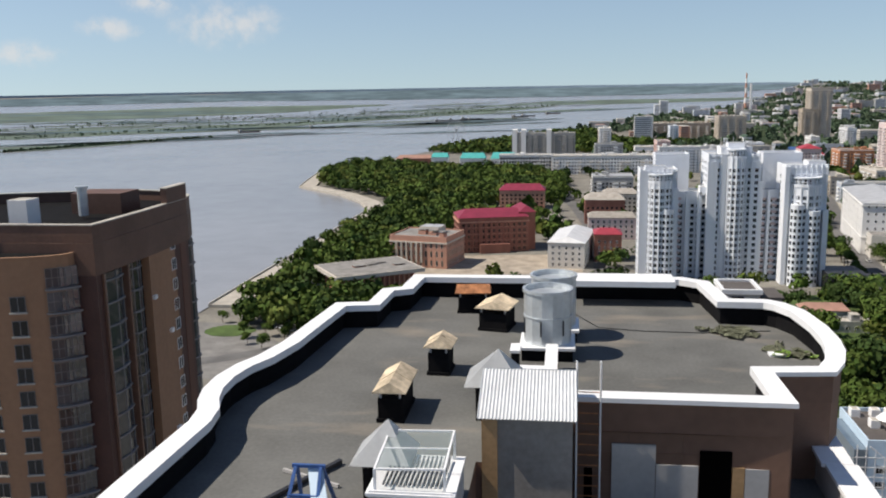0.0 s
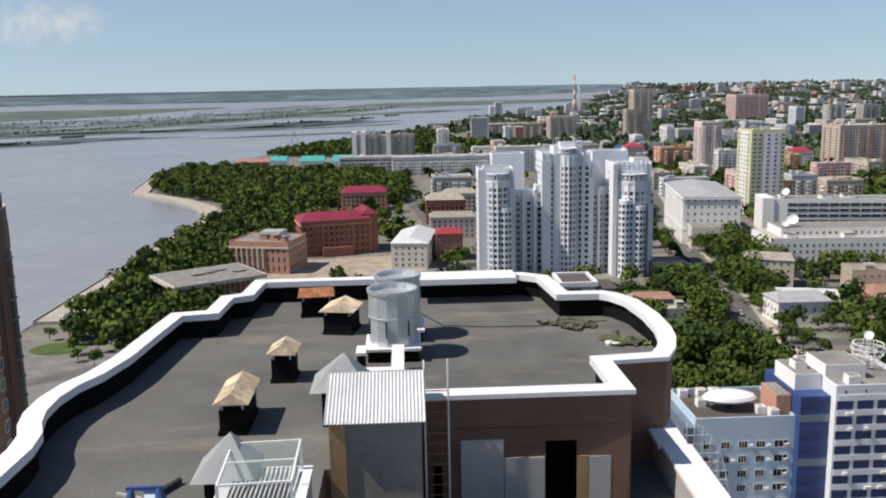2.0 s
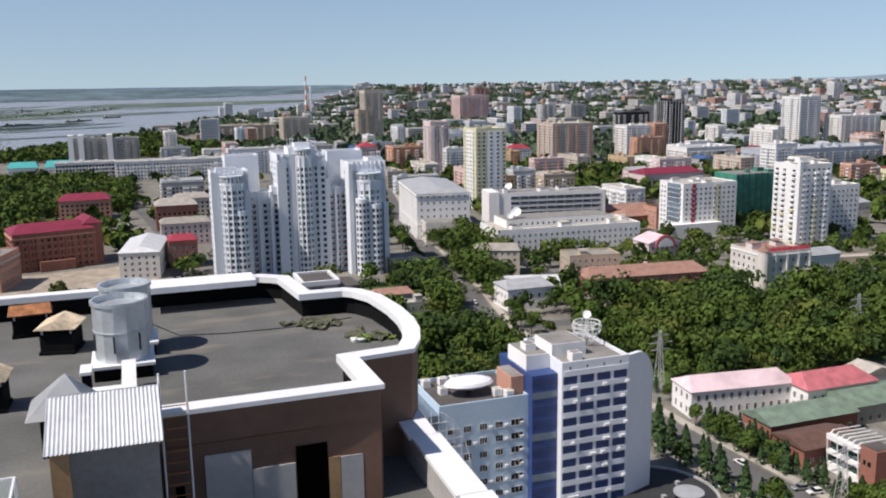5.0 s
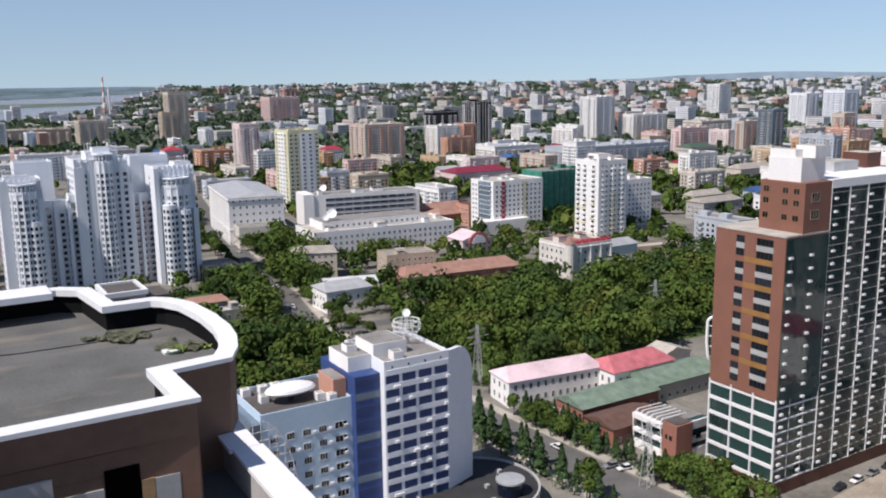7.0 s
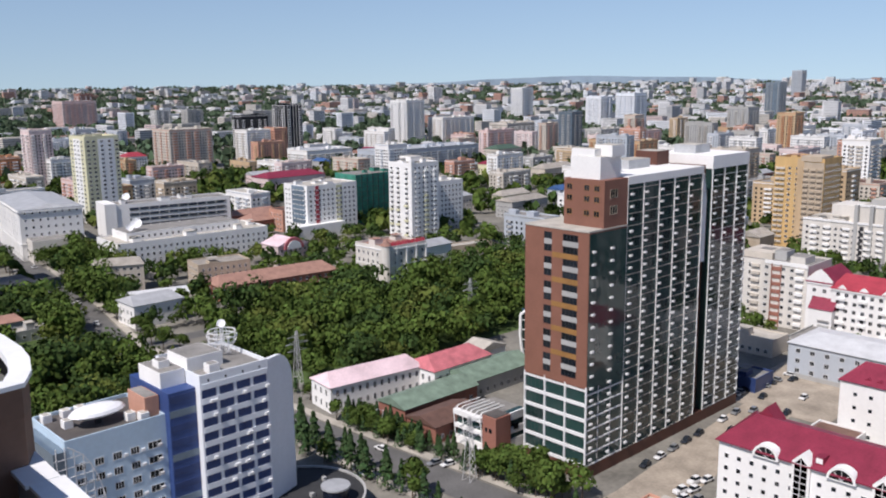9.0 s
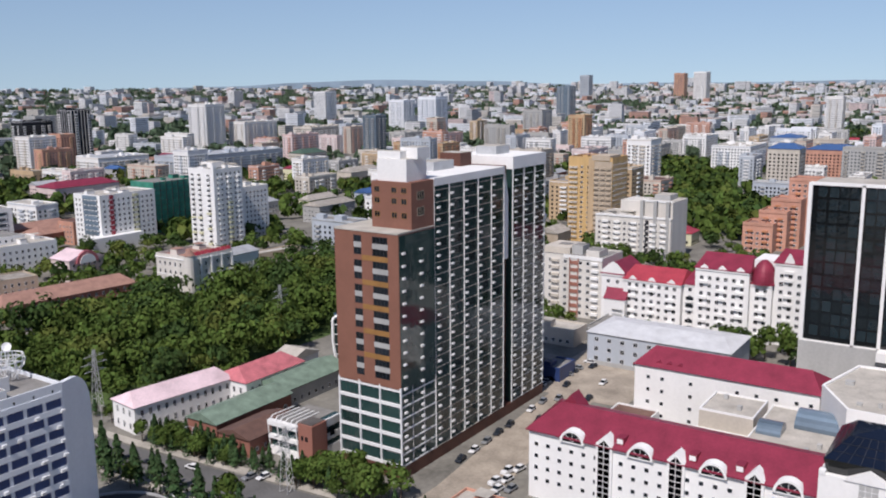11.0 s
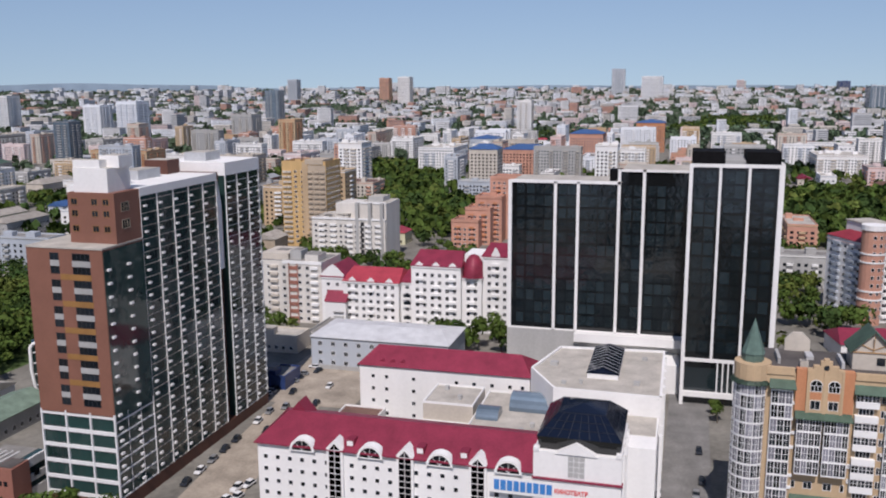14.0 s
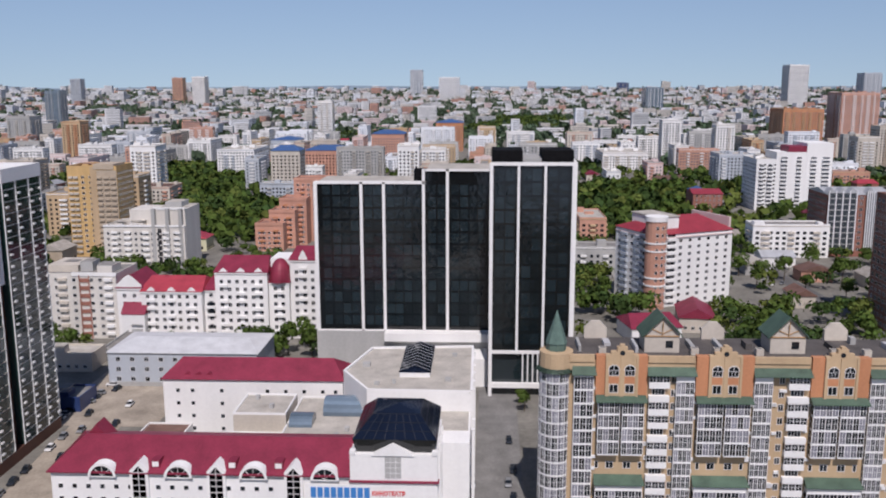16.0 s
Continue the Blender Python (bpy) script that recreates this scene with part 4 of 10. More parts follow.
def dish(x, y, z, r, label, rz=0.0, tilt=55):
    """A satellite dish on a short mast."""
    e = thing("satellite_dish", x, y, z, label, "satellite dish", rz=rz)
    bm = bmesh.new()
    rod(bm, (0, 0, 0), (0, 0, r), 0.08 * r)
    part("mast", bm, "steel_grey", e)
    bm = bmesh.new()
    rings = []
    mtx = pose(0, 0, r * 1.2, tilt, 0, 0)
    for k in range(5):
        q = k / 4
        rings.append([bm.verts.new(mtx @ Vector((r * q * math.cos(a), r * q * math.sin(a), 0.35 * r * q * q))) for a in np.linspace(0, 2 * math.pi, 17)[:-1]])
    for p, q in zip(rings, rings[1:]):
        for i in range(16):
            try:
                bm.faces.new((p[i], p[(i + 1) % 16], q[(i + 1) % 16], q[i]))
            except ValueError:
                pass
    bmesh.ops.remove_doubles(bm, verts=bm.verts[:], dist=0.001)
    bmesh.ops.solidify(bm, geom=bm.faces[:], thickness=0.04 * r)
    part("bowl", bm, "white_metal", e)
    return e


# small plant room on the lower roof behind
rear = thing("plant_room", 8.9, 45.0, 85.1, "small grey rooftop plant room with a dark doorway", "plant room")
plain(rear, "wall", -0.9, 0.9, 0.0, 2.4, -6, 4.2, "grey_panel")
plain(rear, "roof", -0.8, 0.8, 0.1, 2.3, 4.2, 4.32, "bitumen_old")
for x0, x1, y0, y1 in ((-1.0, 1.0, -0.1, 0.06), (-1.0, 1.0, 2.34, 2.5), (-1.0, -0.84, 0.06, 2.34), (0.84, 1.0, 0.06, 2.34)):
    plain(rear, "roof_edge", x0, x1, y0, y1, 4.18, 4.42, "white_metal")
# the doorway's dark inside is a flat black panel on the wall
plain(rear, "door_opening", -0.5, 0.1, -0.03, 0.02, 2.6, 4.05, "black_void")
plain(rear, "low_wing", 0.9, 2.0, 0.2, 2.2, -6, 3.9, "shed_wall")
plain(rear, "wing_roof", 1.0, 2.1, 0.1, 2.3, 3.9, 4.0, "bitumen_old")

# apartment tower in brown cladding and dark green glass
X0, Y0 = 168.0, 127.4
e = thing("apartment_tower", X0, Y0, 0, "brown-clad apartment tower with green-black glass and white balconies", "apartment tower")
plain(e, "plinth", 0.0, 76.4, 0.0, 20, -1, 3.3, "dark_brown")
plain(e, "wall", 0.3, 15.4, 0.3, 19.8, 3.3, 24, "green_glass", "dark glazed lower storeys")
plain(e, "wall", 0.0, 15.4, 0.0, 20.0, 24, 63, "tower_brown", "brown clad storeys")
plain(e, "wall", 15.4, 51.0, 0.2, 20.0, 3.3, 73.2, "green_glass", "green-black glass storeys")
plain(e, "wall", 51.0, 56.0, 2.2, 20.0, 3.3, 75.0, "dark_brown", "dark red recessed bay")
plain(e, "wall", 56.0, 76.4, 0.2, 20.0, 3.3, 75.6, "green_glass", "green-black glass storeys")
plain(e, "wall", 5.6, 15.4, 0.0, 12.2, 63, 75, "tower_brown", "brown clad upper storeys")
plain(e, "coping", -0.15, 15.4, -0.15, 20.1, 63.0, 63.4, "roof_pale")
plain(e, "roof_band", 15.3, 51.1, -0.1, 20.0, 73.2, 75.2, "white_wall")
plain(e, "roof_band", 55.9, 76.5, -0.1, 20.0, 74.0, 77.6, "white_wall")
plain(e, "glass_front", 0.2, 15.3, -0.12, 0.05, 24, 62.6, "green_glass", "dark glazed side storeys")
for x0, x1, y0, y1, z0, z1 in ((6.5, 15, 2, 11, 75, 80.5), (9.5, 14.8, 0.8, 6, 80.4, 83.2), (6.8, 10, 4, 11, 80, 82.3), (19, 24, 8, 14, 75, 78), (30, 40, 10, 16, 75, 77.6), (60, 68, 8, 15, 76, 80)):
    cabin(e, x0, x1, y0, y1, z0, z1, "white_wall" if x1 < 30 else "roof_metal")
cabin(e, 45, 51, 11, 18, 75, 79, "dark_brown")
for x in (0.2, 5.2, 10.3, 15.4, 22.5, 29.6, 36.8, 43.9, 50.9, 56.1, 62.8, 69.6, 76.2):
    zlo, zhi = 3.3, 73.2 if x < 52 else 75
    if x < 15:
        zhi = 24
    plain(e, "mullion", x - 0.06, x + 0.06, -0.1 if x > 15 else 0.1, 0.2, zlo, zhi, "frame_white")
for k in range(23):
    z = 3.4 + k * 3.12
    plain(e, "slab_edge", 15.4, 51.0, -0.02, 0.2, z, z + 0.13, "roof_pale")
    plain(e, "slab_edge", 56.0, 76.4, -0.02, 0.2, z, z + 0.13, "steel_grey")
    if k < 7:
        plain(e, "slab_edge", 0.0, 15.4, 0.05, 0.3, z, z + 0.3, "frame_white")
box_me = panel_mesh("balcony_box", 1.05, 0.5, 0.5, "frame_white")
pane_me = window_mesh(3.4, 2.6, "steel_dark", "green_glass", 2)
for k in range(22):
    z = 4.0 + k * 3.12
    for i, x in enumerate((17.0, 23.4, 30.5, 37.7, 44.8, 57.5, 63.7, 70.4, 75.2)):
        put(e, box_me, "balcony_box", "f", 0, 0, x, z + 1.0, 0, -0.02)
    if z < 60:
        for x in (1.6, 9.0):
            put(e, box_me, "balcony_box", "f", 0, 0, x, z + 1.0, 0, -0.13)
for k in range(22):
    for x in (19.6, 26.5, 33.6, 40.6, 47.5, 60.3, 66.6, 73.0):
        put(e, pane_me, "window", "f", 0, 0, x, 4.2 + k * 3.12, 0, 0.2)
# lower glazed front: white slab bands and posts
for k in range(6):
    plain(e, "slab_edge", -0.05, 0.3, 0.0, 20.0, 3.3 + k * 4.0, 3.3 + k * 4.0 + (0.85 if k < 5 else 0.5), "frame_white")
    put(e, window_mesh(5.6, 2.6, "steel_dark", "green_glass", 3), "window", "l", 0, 0, -16.5, 4.4 + k * 4.0, 0.3, 0) if k < 5 else None
for y in (0.1, 6.6, 13.2, 19.9):
    plain(e, "post", -0.1, 0.3, y - 0.2, y + 0.2, 3.3, 24.5, "frame_white")
wide = window_mesh(4.6, 1.7, "steel_dark", "pane", 3)
slim = window_mesh(2.4, 1.7, "steel_dark", "pane", 1)
for k in range(12):
    z = 26.0 + k * 3.12
    put(e, wide, "window", "l", 0, 0, -5.6, z, 0, 0)
    put(e, slim, "window", "l", 0, 0, -12.6, z, 0, 0)
    if k % 2 == 0:
        plain(e, "spandrel", -0.05, 0.0, 3.2, 8.0, z + 1.75, z + 3.1, "grey_wall")
        plain(e, "spandrel", -0.05, 0.0, 11.4, 13.8, z + 1.75, z + 3.1, "grey_wall")
    else:
        plain(e, "spandrel", -0.05, 0.0, 3.2, 11.3, z + 1.75, z + 3.1, "ochre") if k < 11 else None
for y in (2.2, 5.2, 10.5):
    for z in (66.0, 69.5, 72.2):
        put(e, window_mesh(1.7, 1.5, "ochre", "pane", 1), "window", "l", 0, 0, -y, z, 5.6, 0)
for z in (66.5, 70.5):
    put(e, window_mesh(3.0, 2.2, "tan", "pane", 2), "window", "f", 0, 0, 9.5, z, 0, 0)
bm = bmesh.new()
quads(bm, [(51.2, 0.6, 48), (54.4, 0.6, 48), (54.4, 0.6, 66), (52.8, 0.6, 73), (51.2, 1.2, 48), (54.4, 1.2, 48), (54.4, 1.2, 66), (52.8, 1.2, 73)], BOXF)
part("fin", bm, "white_wall", e, "white sail-shaped facade fin")
# curved white-framed annex beside the tower
e = thing("glass_annex", 163, 153, 0, "low glass annex with white bands and a red corner block", "annex")
plain(e, "body", 0.4, 15, 0.4, 15, -1, 9.0, "green_glass")
for z, h in ((0, 2.2), (4.6, 1.0), (8.4, 1.4)):
    plain(e, "white_band", -0.3 - z * 0.08, 0.5, 4.6, 15.2, z, z + h, "white_wall")
    plain(e, "white_band", 5.4, 15.2, 0.0, 0.5, z, z + h + 0.8, "white_wall")
for y in (4.8, 8.2, 11.6, 15.0):
    bm = bmesh.new()
    rod(bm, (-0.2, y, 0), (-0.9, y, 9.6), 0.16, 5)
    part("post", bm, "white_wall", e)
plain(e, "red_block", -0.3, 5.6, -0.3, 4.6, -1, 10.6, "red_brick", "red corner block")
plain(e, "red_roof", 0.2, 5.2, 0.2, 4.2, 10.6, 10.8, "bitumen_old")
plain(e, "window", -0.36, -0.28, 1.2, 2.2, 6.2, 7.4, "pane")
plain(e, "window", -0.36, -0.28, 2.8, 3.6, 6.2, 7.4, "pane")
plain(e, "window", 7.2, 9.0, -0.06, 0.02, 5.6, 7.2, "pane")
plain(e, "roof", 0.6, 14.8, 4.8, 14.8, 9.0, 9.15, "roof_grey")
for k in range(6):
    bm = bmesh.new()
    a, b, c = (-0.9, 5.4 + k * 1.8, 9.6), (0.4, 5.4 + k * 1.8, 10.8), (9, 5.4 + k * 1.8, 10.6)
    rod(bm, a, b, 0.16, 5)
    rod(bm, b, c, 0.16, 5)
    part("rib", bm, "white_wall", e)
e = thing("rounded_office_end", 222, 192, 0, "rounded white-framed glass office end behind the tower", "office", rz=-49)
plain(e, "body", -2.6, 6, 0.2, 8, -1, 20.6, "green_glass")
bm = bmesh.new()
line_ = [(6, 21.6), (-1.4, 21.6), (-2.5, 21.1), (-3.1, 20.1), (-3.2, 13), (-2.6, 8), (-1.6, 4), (-1.0, 0)]
for p, q in zip(line_, line_[1:]):
    rod(bm, (p[0], 0, p[1]), (q[0], 0, q[1]), 0.5, 8)
part("frame", bm, "white_wall", e, "bent white frame")
for z in (4.5, 8.0, 11.5, 15.0, 18.4):
    plain(e, "slab_edge", -2.7, 6, 0.0, 0.2, z, z + 0.3, "frame_white")

# office block in white and blue
e = thing("office_block", 93, 175, 0, "white office block with blue bays and a light-blue wing", "office block")
F0 = -10.0
plain(e, "wall", -8.0, 8.6, F0, 10, -1, 38, "cool_white", "white main front")
bm = bmesh.new()
flat_roof(bm, 16.6, 20, 38, 0.9, cx=0.3)
part("roof", bm, ["cool_white", "roof_grey"], e)
plain(e, "wall", -14.2, -8.0, F0 + 2.0, 10, -1, 36, "mid_blue", "blue recessed bay")
plain(e, "wall", -35.0, -14.2, F0 + 4, 12, -1, 30.5, "pale_blue", "light-blue wing")
bm = bmesh.new()
flat_roof(bm, 20.8, 18, 30.5, 0.8, cx=-24.6, cy=3)
part("roof", bm, ["pale_blue", "bitumen_old"], e)
nv = window_mesh(3.3, 1.85, "navy", "navy", 1, 0, 0.12)
for k in range(11):
    z = 1.8 + k * 3.2
    for i in range(4):
        put(e, nv, "window", "f", 0, 0, -6.0 + i * 4.15, z, 0, F0)
        if i < 3:
            plain(e, "pier", -4.3 + i * 4.15, -3.95 + i * 4.15, F0 - 0.04, F0, z, z + 1.75, "cool_white")
    plain(e, "spandrel", -7.6, 8.3, F0 - 0.12, F0, z + 1.85, z + 3.1, "cool_white")
    plain(e, "bay_band", -14.1, -8.1, F0 + 1.9, F0 + 2.0, z, z + 1.5, "navy" if k % 3 else "blue_glass")
    for i in range(5):
        if z < 26:
            put(e, window_mesh(1.9 if i < 4 else 3.0, 1.6, "frame_white", "pane", 2), "window", "f", 0, 0, -32.3 + i * 3.7 + (0.6 if i == 4 else 0), z + 0.3, 0, F0 + 4)
ac = panel_mesh("air_conditioner", 0.9, 0.6, 0.4, "frame_white")
rr = random.Random(3)
for _ in range(34):
    k, i = rr.randrange(10), rr.randrange(4)
    put(e, ac, "air_conditioner", "f", 0, 0, -5 + i * 4.1 + rr.uniform(-1, 1), 1.9 + k * 3.2 + 1.85, 0, F0 - 0.12)
    k, i = rr.randrange(8), rr.randrange(5)
    put(e, ac, "air_conditioner", "f", 0, 0, -30.6 + i * 3.7, 2.3 + k * 3.2, 0, F0 + 4)
for i in range(4):
    put(e, panel_mesh("roof_slot", 0.35, 0.6, 0.03, "pane"), "roof_slot", "f", 0, 0, -6 + i * 4.15, 37.2, 0, F0)
bm = bmesh.new()
pts = [(0, -1), (8.8, -1), (8.8, 31.5)] + [(3.6 + 5.2 * math.cos(radians(a)), 31.5 + 7.2 * math.sin(radians(a))) for a in (15, 30, 45, 60, 75, 90)] + [(0, 38.7)]
va, vb = [bm.verts.new((8.6 + 0.94 * u, F0 + 0.34 * u, z)) for u, z in pts], [bm.verts.new((8.4 + 0.94 * u, F0 + 1.0 + 0.34 * u, z)) for u, z in pts]
bm.faces.new(va)
bm.faces.new(vb[::-1])
for i in range(len(pts)):
    bm.faces.new((va[i], vb[i], vb[(i + 1) % len(pts)], va[(i + 1) % len(pts)]))
bmesh.ops.recalc_face_normals(bm, faces=bm.faces[:])
part("end_wall", bm, "cool_white", e, "pale end wall with a rounded shoulder")
cabin(e, -7.5, 1, -4, 5, 38, 41.2, "white_wall", "roof_grey")
cabin(e, -4.5, -2, -8, -5.5, 38, 40, "white_wall", "roof_grey")
cabin(e, -13.8, -8.2, -4, 6, 36, 39.4, "white_wall", "roof_grey")
cabin(e, -12.5, -10, -1, 2, 39.4, 41, "white_wall", "roof_grey")
cabin(e, -17.5, -14.4, -4, 4, 30.5, 35, "salmon", "roof_grey")
for x, y in ((-33, 9), (-31, 3), (-29, 9), (-20, -2), (-18, -4), (-26, 9)):
    cabin(e, x - 0.9, x + 0.9, y - 1, y + 1, 30.5, 32.2, "white_wall", "roof_pale")
bm = bmesh.new()
rings = []
for z, r in ((32.4, 3.2), (33.1, 4.3), (33.7, 3.9), (34.2, 2.8), (34.5, 1.3), (34.55, 0.1)):
    rings.append([bm.verts.new((-25.5 + 1.35 * r * math.cos(t), 1 + 0.8 * r * math.sin(t), z)) for t in np.linspace(0, 2 * math.pi, 21)[:-1]])
for p, q in zip(rings, rings[1:]):
    for i in range(20):
        bm.faces.new((p[i], p[(i + 1) % 20], q[(i + 1) % 20], q[i]))
bm.faces.new(rings[0][::-1])
part("roof_lens", bm, "white_metal", e, "white lens-shaped roof canopy")
plain(e, "canopy_post", -26, -25, 0.5, 1.5, 30.5, 32.5, "steel_dark")
# lattice screen with a curved edge on the wing's corner
def arc_x(z):
    return -36.0 + 8.5 * math.sqrt(max(0.0, 1 - (max(z - 10, 0) / 20.5) ** 2))


for k in range(14):
    z = 2.0 + k * 2.0
    bm = bmesh.new()
    rod(bm, (-37.5, F0 + 3.4, z), (arc_x(z), F0 + 3.4, z), 0.1, 4)
    part("lattice_rail", bm, "frame_white", e)
for k in range(6):
    x = -37.0 + k * 1.7
    zt_ = 10 + 20.5 * math.sqrt(max(0.02, 1 - max(0, (x + 36) / 8.5) ** 2))
    bm = bmesh.new()
    rod(bm, (x, F0 + 3.4, 0), (x, F0 + 3.4, zt_), 0.1, 4)
    part("lattice_post", bm, "frame_white", e)
for k in range(9):
    z0, z1 = 10 + k * 2.25, 10 + (k + 1) * 2.25
    bm = bmesh.new()
    rod(bm, (arc_x(z0), F0 + 3.4, z0), (arc_x(min(z1, 30.4)), F0 + 3.4, z1), 0.14, 4)
    part("lattice_rim", bm, "frame_white", e)
plain(e, "corner_glass", -37.5, -35.0, F0 + 3.6, 10, -1, 29.5, "blue_glass")
# ring-shaped antenna frame
e = thing("antenna_frame", 98, 178, 38, "white ring-shaped lattice antenna frame with a dish", "antenna")
for z, r in ((3.2, 3.1), (4.4, 3.4), (5.4, 3.1)):
    bm = bmesh.new()
    c, g = circle(0, 0, r + 0.1, 19), circle(0, 0, r - 0.1, 19)
    band(bm, g + g[:1], c + c[:1], z - 0.1, z + 0.1)
    bmesh.ops.remove_doubles(bm, verts=bm.verts[:], dist=0.001)
    part("ring", bm, "frame_white", e)
for a in range(0, 360, 30):
    bm = bmesh.new()
    cx, sx = math.cos(radians(a)), math.sin(radians(a))
    rod(bm, (3.1 * cx, 3.1 * sx, 3.2), (3.4 * cx, 3.4 * sx, 4.4), 0.08, 4)
    rod(bm, (3.4 * cx, 3.4 * sx, 4.4), (3.1 * cx, 3.1 * sx, 5.4), 0.08, 4)
    rod(bm, (1.0 * cx, 1.0 * sx, 0), (3.1 * cx, 3.1 * sx, 3.2), 0.07, 4)
    part("strut", bm, "frame_white", e)
for sx, sy in ((-1, -1), (1, -1), (1, 1), (-1, 1)):
    bm = bmesh.new()
    rod(bm, (1.2 * sx, 1.2 * sy, 0), (0.7 * sx, 0.7 * sy, 6.4), 0.12, 4)
    part("post", bm, "frame_white", e)
dish(98, 178, 43.9, 1.0, "small white dish on top of the antenna frame", -30)
# round low hall beside the office block
e = thing("round_hall", 107.5, 163, 0, "low round dark-roofed hall with a blue glass drum", "hall")
bm = bmesh.new()
prism(bm, circle(0, 0, 15, 40), -1, 5.0, 0, 1)
part("body", bm, ["grey_wall", "bitumen_roof"], e)
bm = bmesh.new()
c, g = circle(0, 0, 15.2, 40), circle(0, 0, 14.7, 40)
band(bm, g + g[:1], c + c[:1], 4.8, 5.5)
part("rim", bm, "grey_wall", e)
bm = bmesh.new()
prism(bm, circle(4.5, -7.5, 3.0, 18), 5, 8.2)
part("drum", bm, "navy_glass", e, "blue glass drum")
bm = bmesh.new()
prism(bm, circle(4.5, -7.5, 3.4, 18), 8.2, 8.6)
part("drum_roof", bm, "roof_metal", e)
for x, y, w in ((-2, -10, 1.4), (1, -3, 1.0), (8, 2, 0.9)):
    plain(e, "roof_unit", x, x + w, y, y + w, 5.0, 5.9, "grey_wall")

# cinema: white front with arched and gabled windows under a crimson roof
e = thing("cinema", 178.3, 64, 2.2, "white cinema with arched windows and a crimson metal roof", "cinema")
plain(e, "wall", 0, 16, -32, 33, -3.5, 15.2, "white_wall")
bm = bmesh.new()
quads(bm, [(-0.8, -32, 15.2), (-0.8, 33.6, 15.2), (9.5, 29, 19.6), (9.5, -32, 19.6), (18.6, -32, 16.6), (18.6, 33.6, 16.6), (-0.8, -32, 14.9), (-0.8, 33.6, 14.9), (18.6, -32, 14.9), (18.6, 33.6, 14.9)],
      ((0, 3, 2, 1), (3, 4, 5, 2), (1, 2, 5), (0, 1, 7, 6), (1, 5, 9, 7), (6, 7, 9, 8)))
part("roof", bm, "roof_crim", e)
for y in (27.5,):
    bm = bmesh.new()
    gable(bm, 4, 5, 15.6, 3.6, 0.3, "x")
    dm = part("dormer_roof", bm, "roof_crim", e)
    dm.matrix_basis = pose(13.5, y, 2.0, 0, 0, 0)
sq = window_mesh(1.15, 1.15, "frame_white", "pane", 0)
for y in (10.2, -6.4, -16.4):
    bm = bmesh.new()
    box(bm, 0.6, 3.4, y - 0.9, y + 0.9, 15.6, 17.5)
    dm = part("dormer", bm, "roof_crim", e, "small crimson roof dormer")
    plain(dm, "dormer_front", 0.5, 0.62, y - 0.7, y + 0.7, 16.1, 17.2, "white_wall")
for k in range(4):
    for i in range(20):
        y = 31.0 - i * 3.05
        if any(abs(y - g) < 2.2 for g in (13.5, -3.2, -19.8)) or (y < -22 and k == 3):
            continue
        put(e, sq, "window", "l", 0, 0, -y, 2.2 + k * 2.95, 0, 0)


def arch(e, y, r, z):
    """A projecting half-round gable with a fan window."""
    bm = bmesh.new()
    c = [(y + (r + 0.55) * math.cos(a), z + (r + 0.55) * math.sin(a)) for a in np.linspace(0, math.pi, 15)]
    g = [(y + r * math.cos(a), z + r * math.sin(a)) for a in np.linspace(0, math.pi, 15)]
    for i in range(14):
        quads(bm, [(-0.9, *c[i]), (-0.9, *c[i + 1]), (-0.9, *g[i + 1]), (-0.9, *g[i]), (1.6, *c[i]), (1.6, *c[i + 1]), (1.6, *g[i + 1]), (1.6, *g[i])], BOXF)
    bmesh.ops.recalc_face_normals(bm, faces=bm.faces[:])
    bmesh.ops.remove_doubles(bm, verts=bm.verts[:], dist=0.001)
    a = part("arch", bm, "white_wall", e)
    bm = bmesh.new()
    vs = [bm.verts.new((-0.55, *p)) for p in g]
    bm.faces.new(vs)
    part("fan_window", bm, "pane", a)
    for t in (45, 90, 135):
        bm = bmesh.new()
        rod(bm, (-0.6, y, z + 0.1), (-0.6, y + r * math.cos(radians(t)), z + r * math.sin(radians(t))), 0.06, 4)
        part("glazing_bar", bm, "frame_white", a)
    bm = bmesh.new()
    box(bm, -0.6, -0.1, y - r, y + r, z - 0.25, z)
    part("sill", bm, "white_wall", a)


